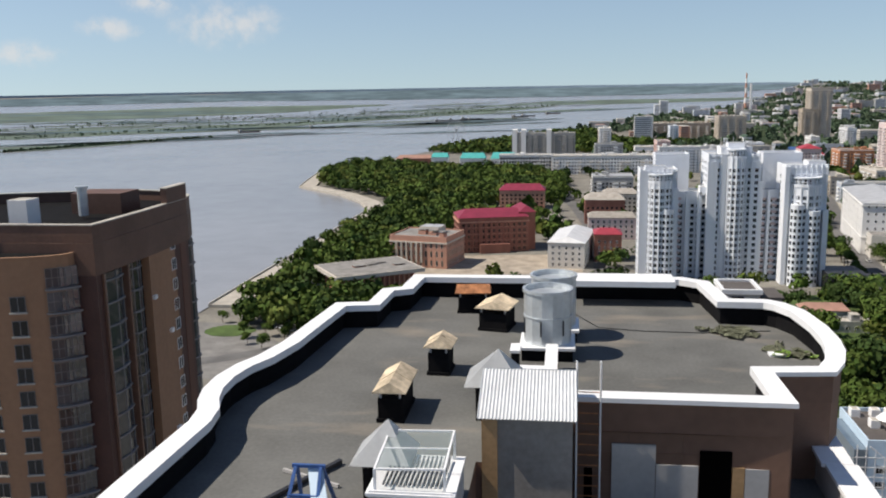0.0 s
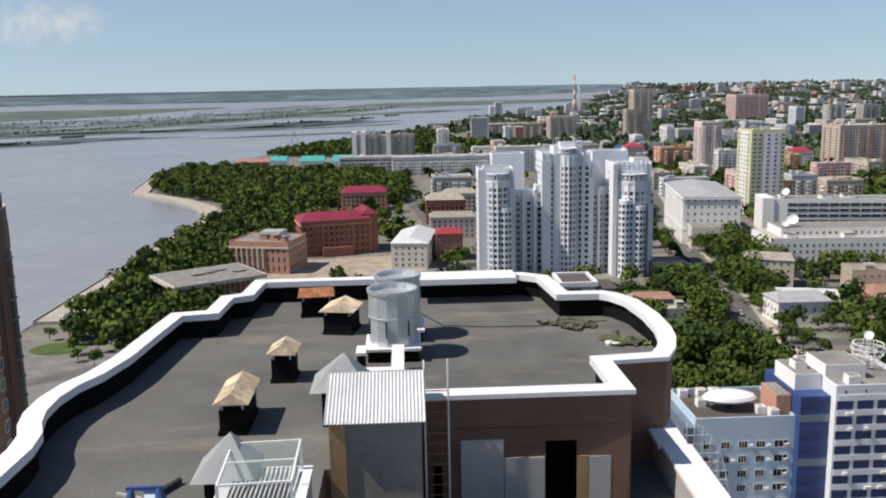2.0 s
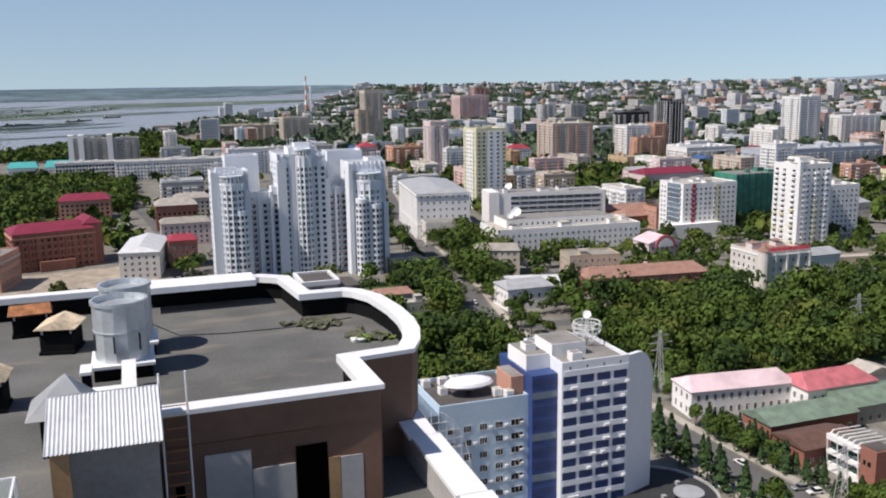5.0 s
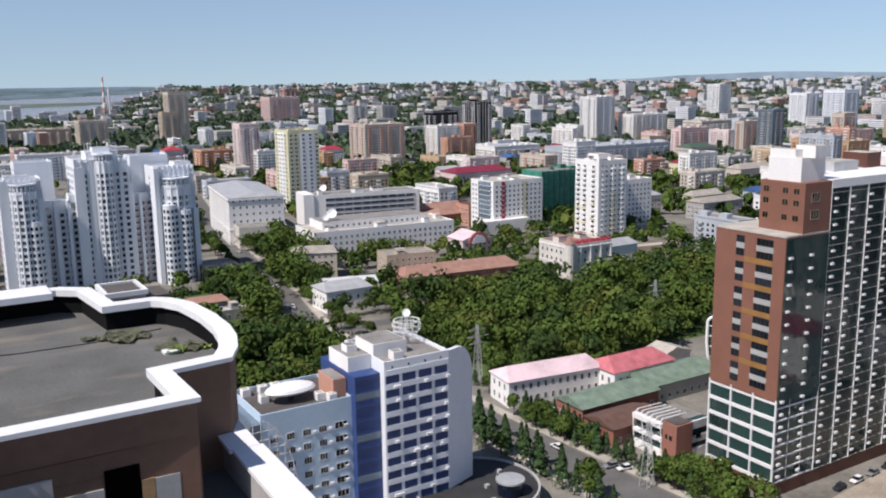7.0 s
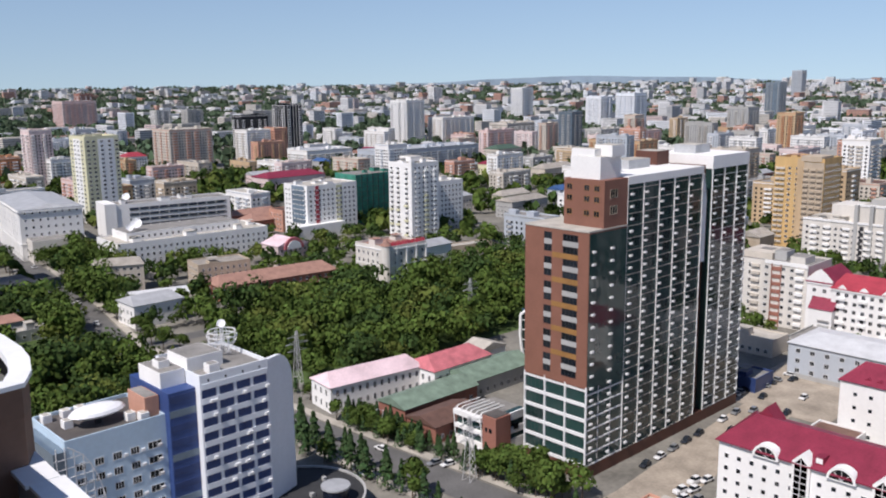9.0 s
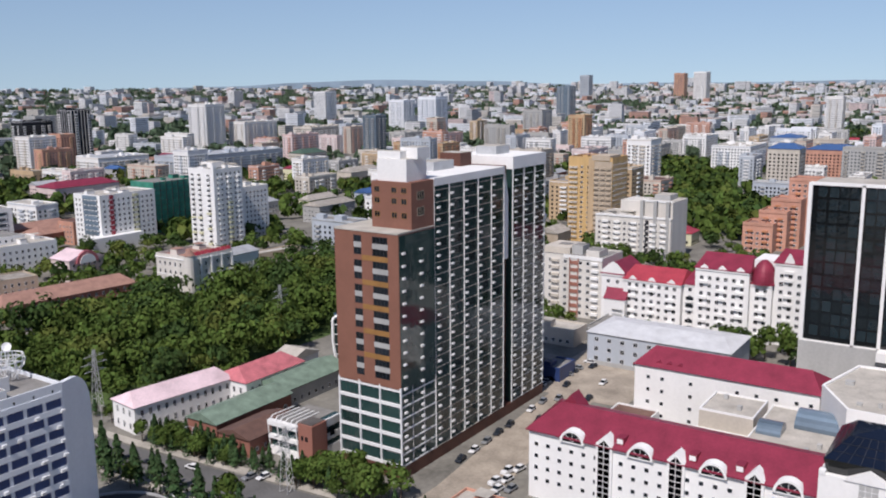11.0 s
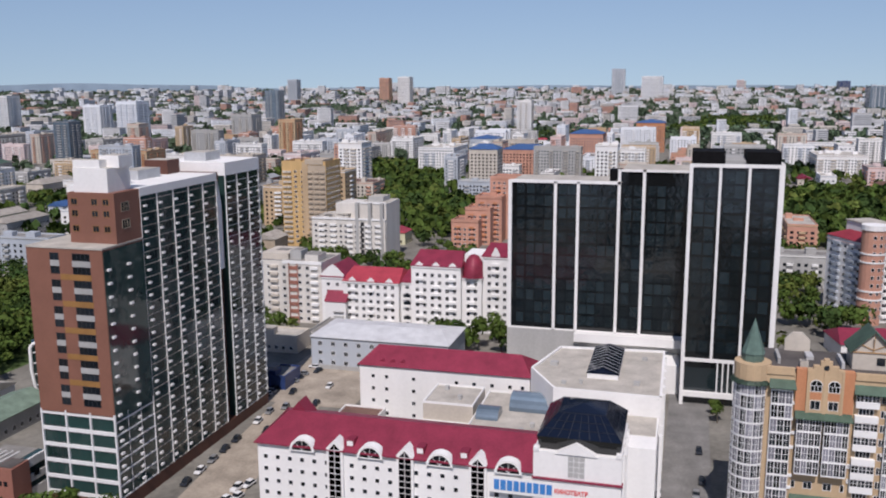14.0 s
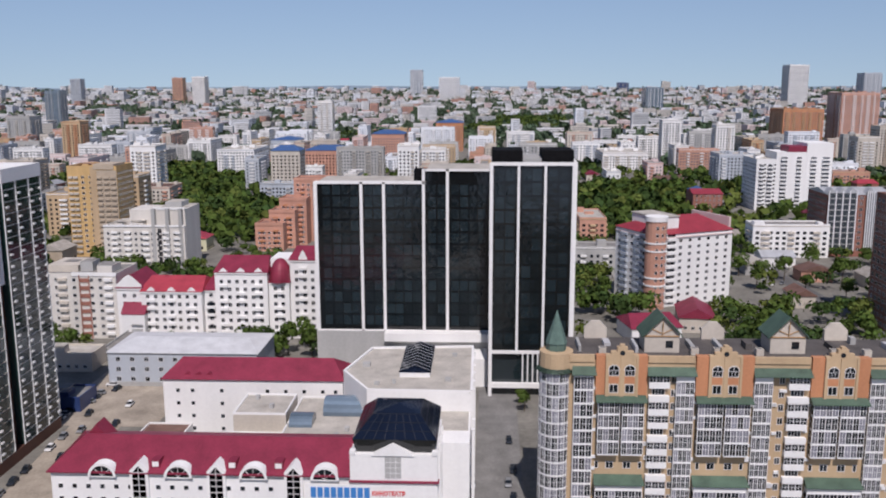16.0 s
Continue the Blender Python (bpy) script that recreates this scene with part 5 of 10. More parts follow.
for y in (21.5, 5.0, -11.2, -26.5):
    arch(e, y, 2.5, 14.2)
for y in (13.5, -3.2, -19.8):
    bm = bmesh.new()
    quads(bm, [(-0.7, y - 2, 0), (-0.7, y + 2, 0), (-0.7, y + 2, 15.6), (-0.7, y, 17.6), (-0.7, y - 2, 15.6), (3, y - 2, 0), (3, y + 2, 0), (3, y + 2, 15.6), (3, y, 17.6), (3, y - 2, 15.6)],
          ((0, 1, 2, 3, 4), (5, 9, 8, 7, 6), (0, 5, 6, 1), (1, 6, 7, 2), (2, 7, 8, 3), (3, 8, 9, 4), (4, 9, 5, 0)))
    bmesh.ops.recalc_face_normals(bm, faces=bm.faces[:])
    b = part("bay", bm, "white_wall", e)
    bm = bmesh.new()
    quads(bm, [(-0.74, y - 1.4, 0), (-0.74, y + 1.4, 0), (-0.74, y + 1.4, 15.2), (-0.74, y, 16.7), (-0.74, y - 1.4, 15.2)], ((0, 1, 2, 3, 4),))
    bmesh.ops.solidify(bm, geom=bm.faces[:], thickness=0.03)
    part("bay_glass", bm, "pane", b)
    for k in range(11):
        bm = bmesh.new()
        box(bm, -0.86, -0.77, y - 1.4, y + 1.4, 1 + k * 1.42, 1.12 + k * 1.42)
        part("glazing_bar", bm, "frame_white", b)
    bm = bmesh.new()
    box(bm, -0.86, -0.77, y - 0.06, y + 0.06, 0, 16.4)
    part("glazing_bar", bm, "frame_white", b)
# corner pavilion with a dark glass hipped roof
plain(e, "pavilion", -1.2, 19, -50.5, -32.0, -1, 20.4, "white_wall")
plain(e, "ledge", -1.7, 0, -50.8, -31.8, 14.2, 14.6, "roof_crim", "crimson metal ledge")
for y in (-50.5, -33.2):
    plain(e, "corner_block", -1.4, 0.2, y, y + 1.2, 20.4, 21.2, "white_wall")
bm = bmesh.new()
quads(bm, [(-1.5, -45.6, 20.2), (-1.5, -36.6, 20.2), (-1.5, -38.6, 21.4), (-1.5, -41.1, 22.9), (-1.5, -43.6, 21.4), (0.2, -45.6, 20.2), (0.2, -36.6, 20.2), (0.2, -38.6, 21.4), (0.2, -41.1, 22.9), (0.2, -43.6, 21.4)],
      ((0, 1, 2, 3, 4), (9, 8, 7, 6, 5), (0, 5, 6, 1), (1, 6, 7, 2), (2, 7, 8, 3), (3, 8, 9, 4), (4, 9, 5, 0)))
bmesh.ops.recalc_face_normals(bm, faces=bm.faces[:])
part("gable", bm, "white_wall", e)
put(e, window_mesh(3.6, 5.0, "frame_white", "grey_wall", 2, 3), "window", "l", 0, 0, 41.1, 15.0, -1.22, 0)
for k in range(4):
    plain(e, "pilaster", 0.5 + k * 4.6, 1.6 + k * 4.6, -51.0, -50.4, -3.5, 20.4, "white_wall")
    for z in (3, 8, 13):
        put(e, window_mesh(1.6, 2.2, "frame_white", "pane", 1), "window", "f", 0, 0, 3.4 + k * 4.6, z, 0, -50.5)
LIP = [(-0.9, -50.4), (-0.9, -32.6), (18.6, -32.6), (18.6, -50.4)]
FOOT = [(0.2, -49.8), (0.2, -33.2), (17.6, -33.2), (17.6, -49.8)]
RING = [(4.2, -46.6), (4.2, -36.4), (13.8, -36.4), (13.8, -46.6)]
bm = bmesh.new()
for i in range(4):
    j = (i + 1) % 4
    quads(bm, [(*FOOT[i], 20.4), (*FOOT[j], 20.4), (*LIP[j], 23.6), (*LIP[i], 23.6)], ((0, 1, 2, 3),))
part("dome_drum", bm, "black_glass", e)
bm = bmesh.new()
for i in range(4):
    j = (i + 1) % 4
    quads(bm, [(*LIP[i], 23.6), (*LIP[j], 23.6), (*RING[j], 27.3), (*RING[i], 27.3)], ((0, 1, 2, 3),))
    quads(bm, [(*RING[i], 27.3), (*RING[j], 27.3), (9.0, -41.5, 28.2)], ((0, 1, 2),))
bmesh.ops.remove_doubles(bm, verts=bm.verts[:], dist=0.01)
bmesh.ops.recalc_face_normals(bm, faces=bm.faces[:])
dm = part("dome", bm, "navy_glass", e, "dark blue glass hipped dome")
for i in range(4):
    j = (i + 1) % 4
    P0, P1, Q0, Q1 = [Vector((*p, z)) for p, z in ((LIP[i], 23.66), (LIP[j], 23.66), (RING[i], 27.36), (RING[j], 27.36))]
    for k in range(9):
        q = k / 8
        bm = bmesh.new()
        rod(bm, P0.lerp(P1, q), Q0.lerp(Q1, q), 0.05, 4)
        part("glazing_bar", bm, "steel_dark", dm)
    for q in (0.33, 0.66, 1.0):
        bm = bmesh.new()
        rod(bm, P0.lerp(Q0, q), P1.lerp(Q1, q), 0.05, 4)
        part("glazing_bar", bm, "steel_dark", dm)
# sign board
sb = plain(e, "sign_board", -1.42, -1.2, -50.0, -22.5, 10.0, 13.6, "white_wall", "white sign board with blue shapes and red letters")
M["sign_blue"] = mat("sign_blue", (0.05, 0.22, 0.55), 0.5, 0, 0.03)
M["sign_red"] = mat("sign_red", (0.65, 0.05, 0.05), 0.5, 0, 0.03)
for k in range(9):
    y = -23.6 - 1.42 * k
    plain(sb, "letter_block", -1.52, -1.4, y - 1.15, y, 10.7, 13.0, "sign_blue", "blue block on the sign")
cu = bpy.data.curves.new("lettering", "FONT")
cu.body, cu.size, cu.extrude, cu.offset, cu.resolution_u = "КИНОТЕАТР", 1.35, 0.05, 0.05, 2
cu.materials.append(M["sign_red"])
t = new("lettering", cu)
t.parent = sb
t.matrix_basis = Matrix.Translation((-1.46, -36.6, 11.3)) @ pose(0, 0, 0, 90, 0, -90) @ Matrix.Diagonal((0.86, 1, 1, 1))
# rear wing along the lane
WING = [(31, -57.5), (69.5, -57.5), (67, -28.5), (46, -23.5), (31.5, -31.5)]
bm = bmesh.new()
prism(bm, WING, -3.5, 22.4)
part("wing", bm, "white_wall", e)
bm = bmesh.new()
prism(bm, offset(WING + WING[:1], 0.5)[:-1], 22.4, 22.5)
part("roof", bm, "roof_pale", e)
bm = bmesh.new()
band(bm, offset(WING + WING[:1], 0.6), WING + WING[:1], 22.4, 23.0)
part("roof_edge", bm, "white_wall", e)
plain(e, "wing_step", 12, 31, -57.0, -33, -3.5, 17.6, "white_wall")
plain(e, "step_roof", 19.2, 31, -56.6, -33.4, 17.6, 17.75, "roof_pale")
plain(e, "rooflight_base", 42.3, 66, -46.4, -38.6, 22.4, 23.8, "white_wall")
bm = bmesh.new()
quads(bm, [(42.2, -46.6, 23.8), (66, -46.6, 23.8), (66, -38.4, 23.8), (42.2, -38.4, 23.8), (43.6, -42.5, 25.4), (65, -42.5, 25.4)], ((0, 1, 5, 4), (1, 2, 5), (2, 3, 4, 5), (3, 0, 4)))
rl = part("rooflight", bm, "navy_glass", e, "dark glass ridge rooflight")
for k in range(9):
    for y0, y1 in ((-46.6, -42.5), (-38.4, -42.5)):
        bm = bmesh.new()
        rod(bm, (43.8 + k * 2.6, y0, 23.86), (43.8 + k * 2.6, y1, 25.46), 0.05, 4)
        part("glazing_bar", bm, "steel_grey", rl)
for x, y, w, h in ((36, -34, 1.2, 0.8), (39, -52, 1.6, 1.0), (37, -38, 0.8, 1.2), (50, -30, 2.0, 1.1), (60, -53, 1.4, 0.9)):
    plain(e, "roof_unit", x, x + w, y, y + w, 22.4, 22.4 + h, "grey_wall")
for k in range(8):
    plain(e, "pilaster", 20.5 + k * 6.2, 21.6 + k * 6.2, -58.1, -57.4, -3.5, 17.4 if k < 2 else 22.8, "white_wall")
    for z in (2.5, 7.5, 12.5):
        put(e, window_mesh(1.8, 2.4, "frame_white", "pane", 1), "window", "f", 0, 0, 23.6 + k * 6.0, z, 0, -57.5 if k > 1 else -57.0)
for x0, x1, y0, y1, h, rf, m in ((28, 42, -12, 1, 17.3, "roof_pale", "beige"), (16.2, 47, -33, -12.2, 14.8, "roof_pale", "beige"), (16.2, 28, -12, 3, 12.5, "roof_pale", "white_wall"), (20, 34, 4, 22, 8.5, "roof_pale", "white_wall"), (34, 48, 18, 30, 6.5, "roof_brown", "white_wall")):
    bm = bmesh.new()
    box(bm, x0, x1, y0, y1, -3.5, h)
    ax = part("annex", bm, m, e)
    bm = bmesh.new()
    flat_roof(bm, x1 - x0, y1 - y0, h, 0.5, cx=(x0 + x1) / 2, cy=(y0 + y1) / 2)
    part("annex_roof", bm, ["white_wall", rf], e)
for x0, r, y0, y1, z in ((38.5, 4.6, -33, -20, 14.9), (29.5, 3.2, -18.6, -13, 14.9)):
    bm = bmesh.new()
    c = [(x0 + r * math.cos(a), z + 0.8 * r * math.sin(a)) for a in np.linspace(0, math.pi, 13)]
    for i in range(12):
        quads(bm, [(c[i][0], y0, c[i][1]), (c[i + 1][0], y0, c[i + 1][1]), (c[i + 1][0], y1, c[i + 1][1]), (c[i][0], y1, c[i][1])], ((0, 1, 2, 3),))
    for y in (y0, y1):
        vs = [bm.verts.new((a, y, b)) for a, b in c]
        bm.faces.new(vs)
    bmesh.ops.recalc_face_normals(bm, faces=bm.faces[:])
    part("barrel_rooflight", bm, "blue_glass", e, "pale blue barrel rooflight")
for k, (x, y, z) in enumerate(((32, -8, 17.8), (38, -3, 17.8), (22, -4, 13), (24, 10, 9), (20, -26, 15.3), (24, -28, 15.3))):
    plain(e, "roof_unit", x, x + 1.3, y, y + 1.0, z - 0.4, z + 0.7, "grey_wall")

# rear house of the cinema group, crimson roof
e = house("white_house", 236, 66, 14, 49, 20.5, "white rendered house with a crimson pitched roof", wall="white_wall", roof="roof_crim", style="gable", along="y", rise=4.2, hip=4, win=(1.3, 1.4), pitch=5.0, faces="", z0=6.5, fh=3.6)
for k in range(4):
    for y in (86.5, 82.5, 74.5):
        put(e, sq, "window", "l", 14, 49, -(y - 66), 6.0 + k * 3.6)
    for y in (62, 57, 52, 47, 43.5):
        if k in (1, 3):
            put(e, sq, "window", "l", 14, 49, -(y - 66), 6.0 + k * 3.6)
for y in (12, 15, 18):
    bm = bmesh.new()
    gable(bm, 1.6, 1.6, 21.0, 0.9, 0.2, "x")
    d_ = part("dormer", bm, "roof_crim", e)
    d_.matrix_basis = pose(-5.0, y, 0.3, 0, 0, 0)

# grey three-storey house
e = house("grey_house", 292, 103, 24, 50, 11.6, "pale grey three-storey house with a low metal roof", wall="blue_grey", roof="roof_white", style="gable", along="y", rise=2.2, hip=6, win=(1.6, 1.6), pitch=4.6, faces="l", z0=1.8, fh=3.4)
plain(e, "plinth", -12.1, 12.1, -25.1, 25.1, -1, 1.6, "grey_wall")

# black glass office slab
e = thing("glass_office", 275.7, 1.3, 0, "black glass office slab with white vertical fins", "office tower")
plain(e, "wall", 0, 26, -25.4, 0, 14.5, 74.0, "black_glass", "tall black glass block")
plain(e, "wall", 21.5, 44, 0, 21.8, 15, 70.5, "black_glass", "middle black glass block")
plain(e, "wall", 21.5, 44, 21.8, 59, 15, 66, "black_glass", "long black glass block")
plain(e, "podium", 20.5, 46, 0.5, 59.5, -1, 15.2, "grey_wall", "grey podium")
plain(e, "podium_edge", 17.0, 22, -2, 36, 12.6, 15.4, "white_wall", "white podium canopy")
plain(e, "podium", 8, 21, 1, 30, -1, 9.5, "white_wall")
plain(e, "core", 1.2, 25, -25.0, -0.4, -1, 14.5, "vision_glass", "dark entrance storeys")
plain(e, "crown", 4, 24, -24, -2, 74, 76.0, "grey_wall")
plain(e, "plant_screen", 3, 18, -9.5, 0.0, 74.0, 78.6, "bitumen_dark", "black plant screen")
plain(e, "plant_screen", 3, 18, -25.2, -15.5, 74.0, 78.6, "bitumen_dark", "black plant screen")
plain(e, "plant_screen", 24, 30, 20, 26, 66, 70.5, "bitumen_dark", "black plant screen")
plain(e, "roof", 21.7, 43.8, 22, 58.8, 66, 66.4, "roof_pale")
plain(e, "roof", 21.7, 43.8, 0.2, 21.6, 70.5, 70.9, "roof_pale")
for y, x, z0, z1, w in ((0.2, -0.8, -1, 75.0, 1.1), (-8.2, -0.5, 15, 74.6, 0.8), (-16.4, -0.5, 15, 74.6, 0.8), (-25.2, -0.8, -1, 75.0, 1.3), (14.6, 20.9, 15, 71.0, 1.0), (22.6, 20.9, 15, 71.0, 1.0), (36.0, 20.9, 15, 66.6, 1.0), (43.6, 20.9, 15, 66.6, 1.0), (59.0, 20.7, -1, 66.8, 1.2)):
    plain(e, "fin", x, x + 1.0, y - w / 2, y + w / 2, z0, z1, "white_wall")
plain(e, "side_fin", 0.5, 26, -26.2, -25.4, -1, 75.2, "white_wall", "white side wall")
for z in (14.2, 74.2):
    plain(e, "cross_band", -0.6, 0.4, -25.2, 0.4, z, z + 1.0, "white_wall")
plain(e, "cross_band", 20.9, 21.8, 22, 59, 66.0, 67.0, "white_wall")
plain(e, "cross_band", 20.9, 21.8, 0.4, 22.4, 70.3, 71.0, "white_wall")
plain(e, "cross_band", 20.9, 21.8, 0.4, 59, 14.6, 15.6, "white_wall")
for y in (-10.2, -11.8, -13.4, -15.0):
    plain(e, "entrance_fin", -0.5, 0.4, y - 0.2, y + 0.2, 4, 14.2, "white_wall")
plain(e, "entrance_band", -0.7, 0.6, -25.0, 0, 2.8, 4.4, "white_wall")
vp = window_mesh(2.72, 3.5, "black_glass", "vision_glass", 0, 0, 0.05)
wp = window_mesh(2.9, 3.75, "black_glass", "vision_glass", 0, 0, 0.05)
for k in range(13):
    for y in (-2.4, -5.6, -10.8, -13.8, -18.8, -22.2):
        put(e, wp, "window", "l", 0, 0, -y, 17.2 + k * 4.35, 0, 0)
for k in range(12):
    for y in (3, 6, 9, 12, 16.6, 19.8, 25, 28, 31, 33.8, 38.2, 41.2, 46, 49, 52, 55.4):
        put(e, vp, "window", "l", 0, 0, -y, 17.2 + k * 4.1, 21.5, 0)

# orange brick apartment house with glazed bays
e = thing("brick_apartments", 188, -9, 2.3, "orange and yellow brick apartments with white glazed bays", "apartment house")
plain(e, "wall", 0, 17, -112, -2, -3.5, 38.0, "yellow_brick")
bm = bmesh.new()
box(bm, 0.4, 16.6, -111.6, -4.4, 38.0, 38.3)
part("roof", bm, "bitumen_old", e)
bay = window_mesh(1.05, 1.3, "frame_white", "pane", 0, 1, 0.1)


def glazed_bay(e, y0, y1, z0, z1, out=1.6, n=4):
    """A projecting bay of small white-framed panes between brick bands."""
    bm = bmesh.new()
    box(bm, -out, 0, y0, y1, z0, z1)
    b = part("bay", bm, "white_wall", e)
    w = (y1 - y0) / n
    kinds_ = [window_mesh(w - 0.04, 2.75, "frame_white", m_, 1, 1, 0.07) for m_ in ("pane", "pane", "curtain")]
    rnd = random.Random(int(y0 * 10 + z0))
    k = 0
    while z0 + 3.1 * (k + 1) <= z1 + 0.4:
        for i in range(n):
            ob = new("pane", rnd.choice(kinds_))
            ob.parent = b
            ob.matrix_basis = pose(-out, y1 - w * (i + 0.5), z0 + k * 3.1 + 0.3, 0, 0, -90)
        for s, yy, rz in ((0, y1, 180), (1, y0, 0)):
            ob = new("pane", window_mesh(out - 0.1, 2.75, "frame_white", "pane", 0, 1, 0.06))
            ob.parent = b
            ob.matrix_basis = pose(-out / 2, yy, z0 + k * 3.1 + 0.3, 0, 0, rz)
        k += 1


def canopy(e, y0, y1, z, out=2.2):
    bm = bmesh.new()
    quads(bm, [(-out, y0 - 0.4, z), (-out, y1 + 0.4, z), (0, y1 + 0.2, z + 1.4), (0, y0 - 0.2, z + 1.4), (-out, y0 - 0.4, z - 0.2), (-out, y1 + 0.4, z - 0.2), (0, y1 + 0.2, z - 0.2), (0, y0 - 0.2, z - 0.2)], ((0, 3, 2, 1), (0, 1, 5, 4), (1, 2, 6, 5), (3, 0, 4, 7), (4, 5, 6, 7)))
    bmesh.ops.recalc_face_normals(bm, faces=bm.faces[:])
    part("canopy", bm, "roof_green", e, "green metal canopy")


# round corner tower of glazing
bm = bmesh.new()
prism(bm, circle(2.5, -2.9, 3.6, 16), 5.5, 36.0)
part("corner_tower", bm, "white_wall", e)
bm = bmesh.new()
prism(bm, circle(2.5, -2.9, 3.7, 16), -3.5, 5.5)
part("corner_base", bm, "grey_wall", e)
me2 = [window_mesh(1.36, 2.75, "frame_white", m_, 1, 1, 0.07) for m_ in ("pane", "pane", "pane", "curtain", "curtain")]
rr = random.Random(2)
for i in range(10):
    a = radians(85 + i * 22.5)
    for k in range(10):
        ob = new("pane", rr.choice(me2))
        ob.parent = e
        ob.matrix_basis = pose(2.5 + 3.56 * math.cos(a), -2.9 + 3.56 * math.sin(a), 5.6 + k * 3.05, 0, 0, math.degrees(a) + 90)
bm = bmesh.new()
c, g = circle(2.5, -2.9, 4.4, 20), circle(2.5, -2.9, 3.2, 20)
for i in range(20):
    j = (i + 1) % 20
    quads(bm, [(*c[i], 35.2), (*c[j], 35.2), (*g[j], 36.6), (*g[i], 36.6)], ((0, 1, 2, 3),))
bmesh.ops.solidify(bm, geom=bm.faces[:], thickness=0.15)
part("canopy", bm, "roof_green", e)
bm = bmesh.new()
prism(bm, circle(2.5, -2.9, 3.7, 16), 36.0, 39.4)
part("corner_crown", bm, "yellow_brick", e)
bm = bmesh.new()
for i in range(8):
    a0, a1 = radians(45 * i), radians(45 * i + 45)
    quads(bm, [(3 + 2.4 * math.cos(a0), -2.9 + 2.4 * math.sin(a0), 41.0), (3 + 2.4 * math.cos(a1), -2.9 + 2.4 * math.sin(a1), 41.0), (3, -2.9, 48.4)], ((0, 1, 2),))
prism(bm, circle(3, -2.9, 2.2, 8), 39.3, 41)
part("spire", bm, "spire_green", e, "green pointed turret roof")
glazed_bay(e, -10.7, -6.6, 3.5, 35.0, 0.9, 3)
canopy(e, -10.9, -6.4, 35.2, 1.8)
for yc, hw in ((-16.7, 5.5), (-38.7, 6.1), (-63.1, 6.1), (-87.5, 6.1)):
    # orange gabled frontispiece with two tall glazed bays
    plain(e, "frontispiece", -0.7, 1, yc - hw, yc + hw, 30.2, 39.2, "orange_brick", "orange brick upper front")
    plain(e, "frontispiece", -0.95, 0, yc - 3.5, yc + 3.5, 30.1, 39.0, "yellow_brick")
    bm = bmesh.new()
    for y0, y1, z0, z1 in ((-3.5, 3.5, 39.0, 39.5), (-2.4, 2.4, 39.5, 40.2), (-1.1, 1.1, 40.2, 41.2), (-0.5, 0.5, 41.2, 41.7)):
        box(bm, -0.98, 0.2, yc + y0, yc + y1, z0, z1)
    part("gable", bm, "yellow_brick", e)
    bm = bmesh.new()
    prism(bm, [(a, b) for a, b in circle(0, 0, 0.55, 12)], 0, 0.06)
    rw = part("round_window", bm, "pane", e)
    rw.matrix_basis = pose(-1.0, yc, 39.9, 0, -90, 0)
    for y0, y1 in ((-3.5, -3.0), (3.0, 3.5), (-0.35, 0.35)):
        plain(e, "pilaster", -1.15, -0.9, yc + y0, yc + y1, 30.2, 39.2, "yellow_brick")
    for dy in (-1.7, 1.7):
        put(e, window_mesh(1.9, 1.9, "frame_white", "pane", 1), "window", "l", 0, 0, -(yc + dy), 31.0, -0.96, 0)
        plain(e, "spandrel", -1.0, -0.9, yc + dy - 1.1, yc + dy + 1.1, 33.1, 34.6, "orange_brick", "orange brick spandrel")
        wq = put(e, window_mesh(2.2, 1.3, "frame_white", "pane", 2), "window", "l", 0, 0, -(yc + dy), 34.8, -0.96, 0)
        bm = bmesh.new()
        p = [(1.1 * math.cos(a), 1.1 * math.sin(a)) for a in np.linspace(0, math.pi, 9)]
        prism(bm, p, 0, 0.05)
        aw = part("arched_pane", bm, "pane", e)
        aw.matrix_basis = Matrix.Translation((-0.96, yc + dy, 36.1)) @ pose(0, 0, 0, 90, 0, -90)
        bm = bmesh.new()
        for a0, a1 in zip(p[:-1], p[1:]):
            quads(bm, [(*a0, 0.04), (*a1, 0.04), (a1[0] * 1.12, a1[1] * 1.12, 0.04), (a0[0] * 1.12, a0[1] * 1.12, 0.04), (*a0, 0.14), (*a1, 0.14), (a1[0] * 1.12, a1[1] * 1.12, 0.14), (a0[0] * 1.12, a0[1] * 1.12, 0.14)], BOXF)
        box(bm, -0.05, 0.05, 0, 1.1, 0.05, 0.12)
        bmesh.ops.recalc_face_normals(bm, faces=bm.faces[:])
        aw = part("arched_frame", bm, "frame_white", e)
        aw.matrix_basis = Matrix.Translation((-0.96, yc + dy, 36.1)) @ pose(0, 0, 0, 90, 0, -90)
    glazed_bay(e, yc - hw + 0.6, yc - 0.3, 16.9, 29.4, 1.7, 4)
    glazed_bay(e, yc + 0.3, yc + hw - 0.6, 16.9, 29.4, 1.7, 4)
    canopy(e, yc - hw + 0.4, yc + hw - 0.4, 29.4, 2.6)
    glazed_bay(e, yc - hw + 0.4, yc + hw - 0.4, -3.5, 10.2, 2.0, 7)
    canopy(e, yc - hw + 0.4, yc + hw - 0.4, 10.4, 2.6)
    for dy in (-1.9, 1.9):
        put(e, window_mesh(1.7, 1.6, "frame_white", "pane", 1), "window", "l", 0, 0, -(yc + dy), 13.2, 0, 0)
        put(e, window_mesh(0.8, 1.6, "frame_white", "pane", 0), "window", "l", 0, 0, -(yc + dy * 2.5), 13.2, 0, 0)
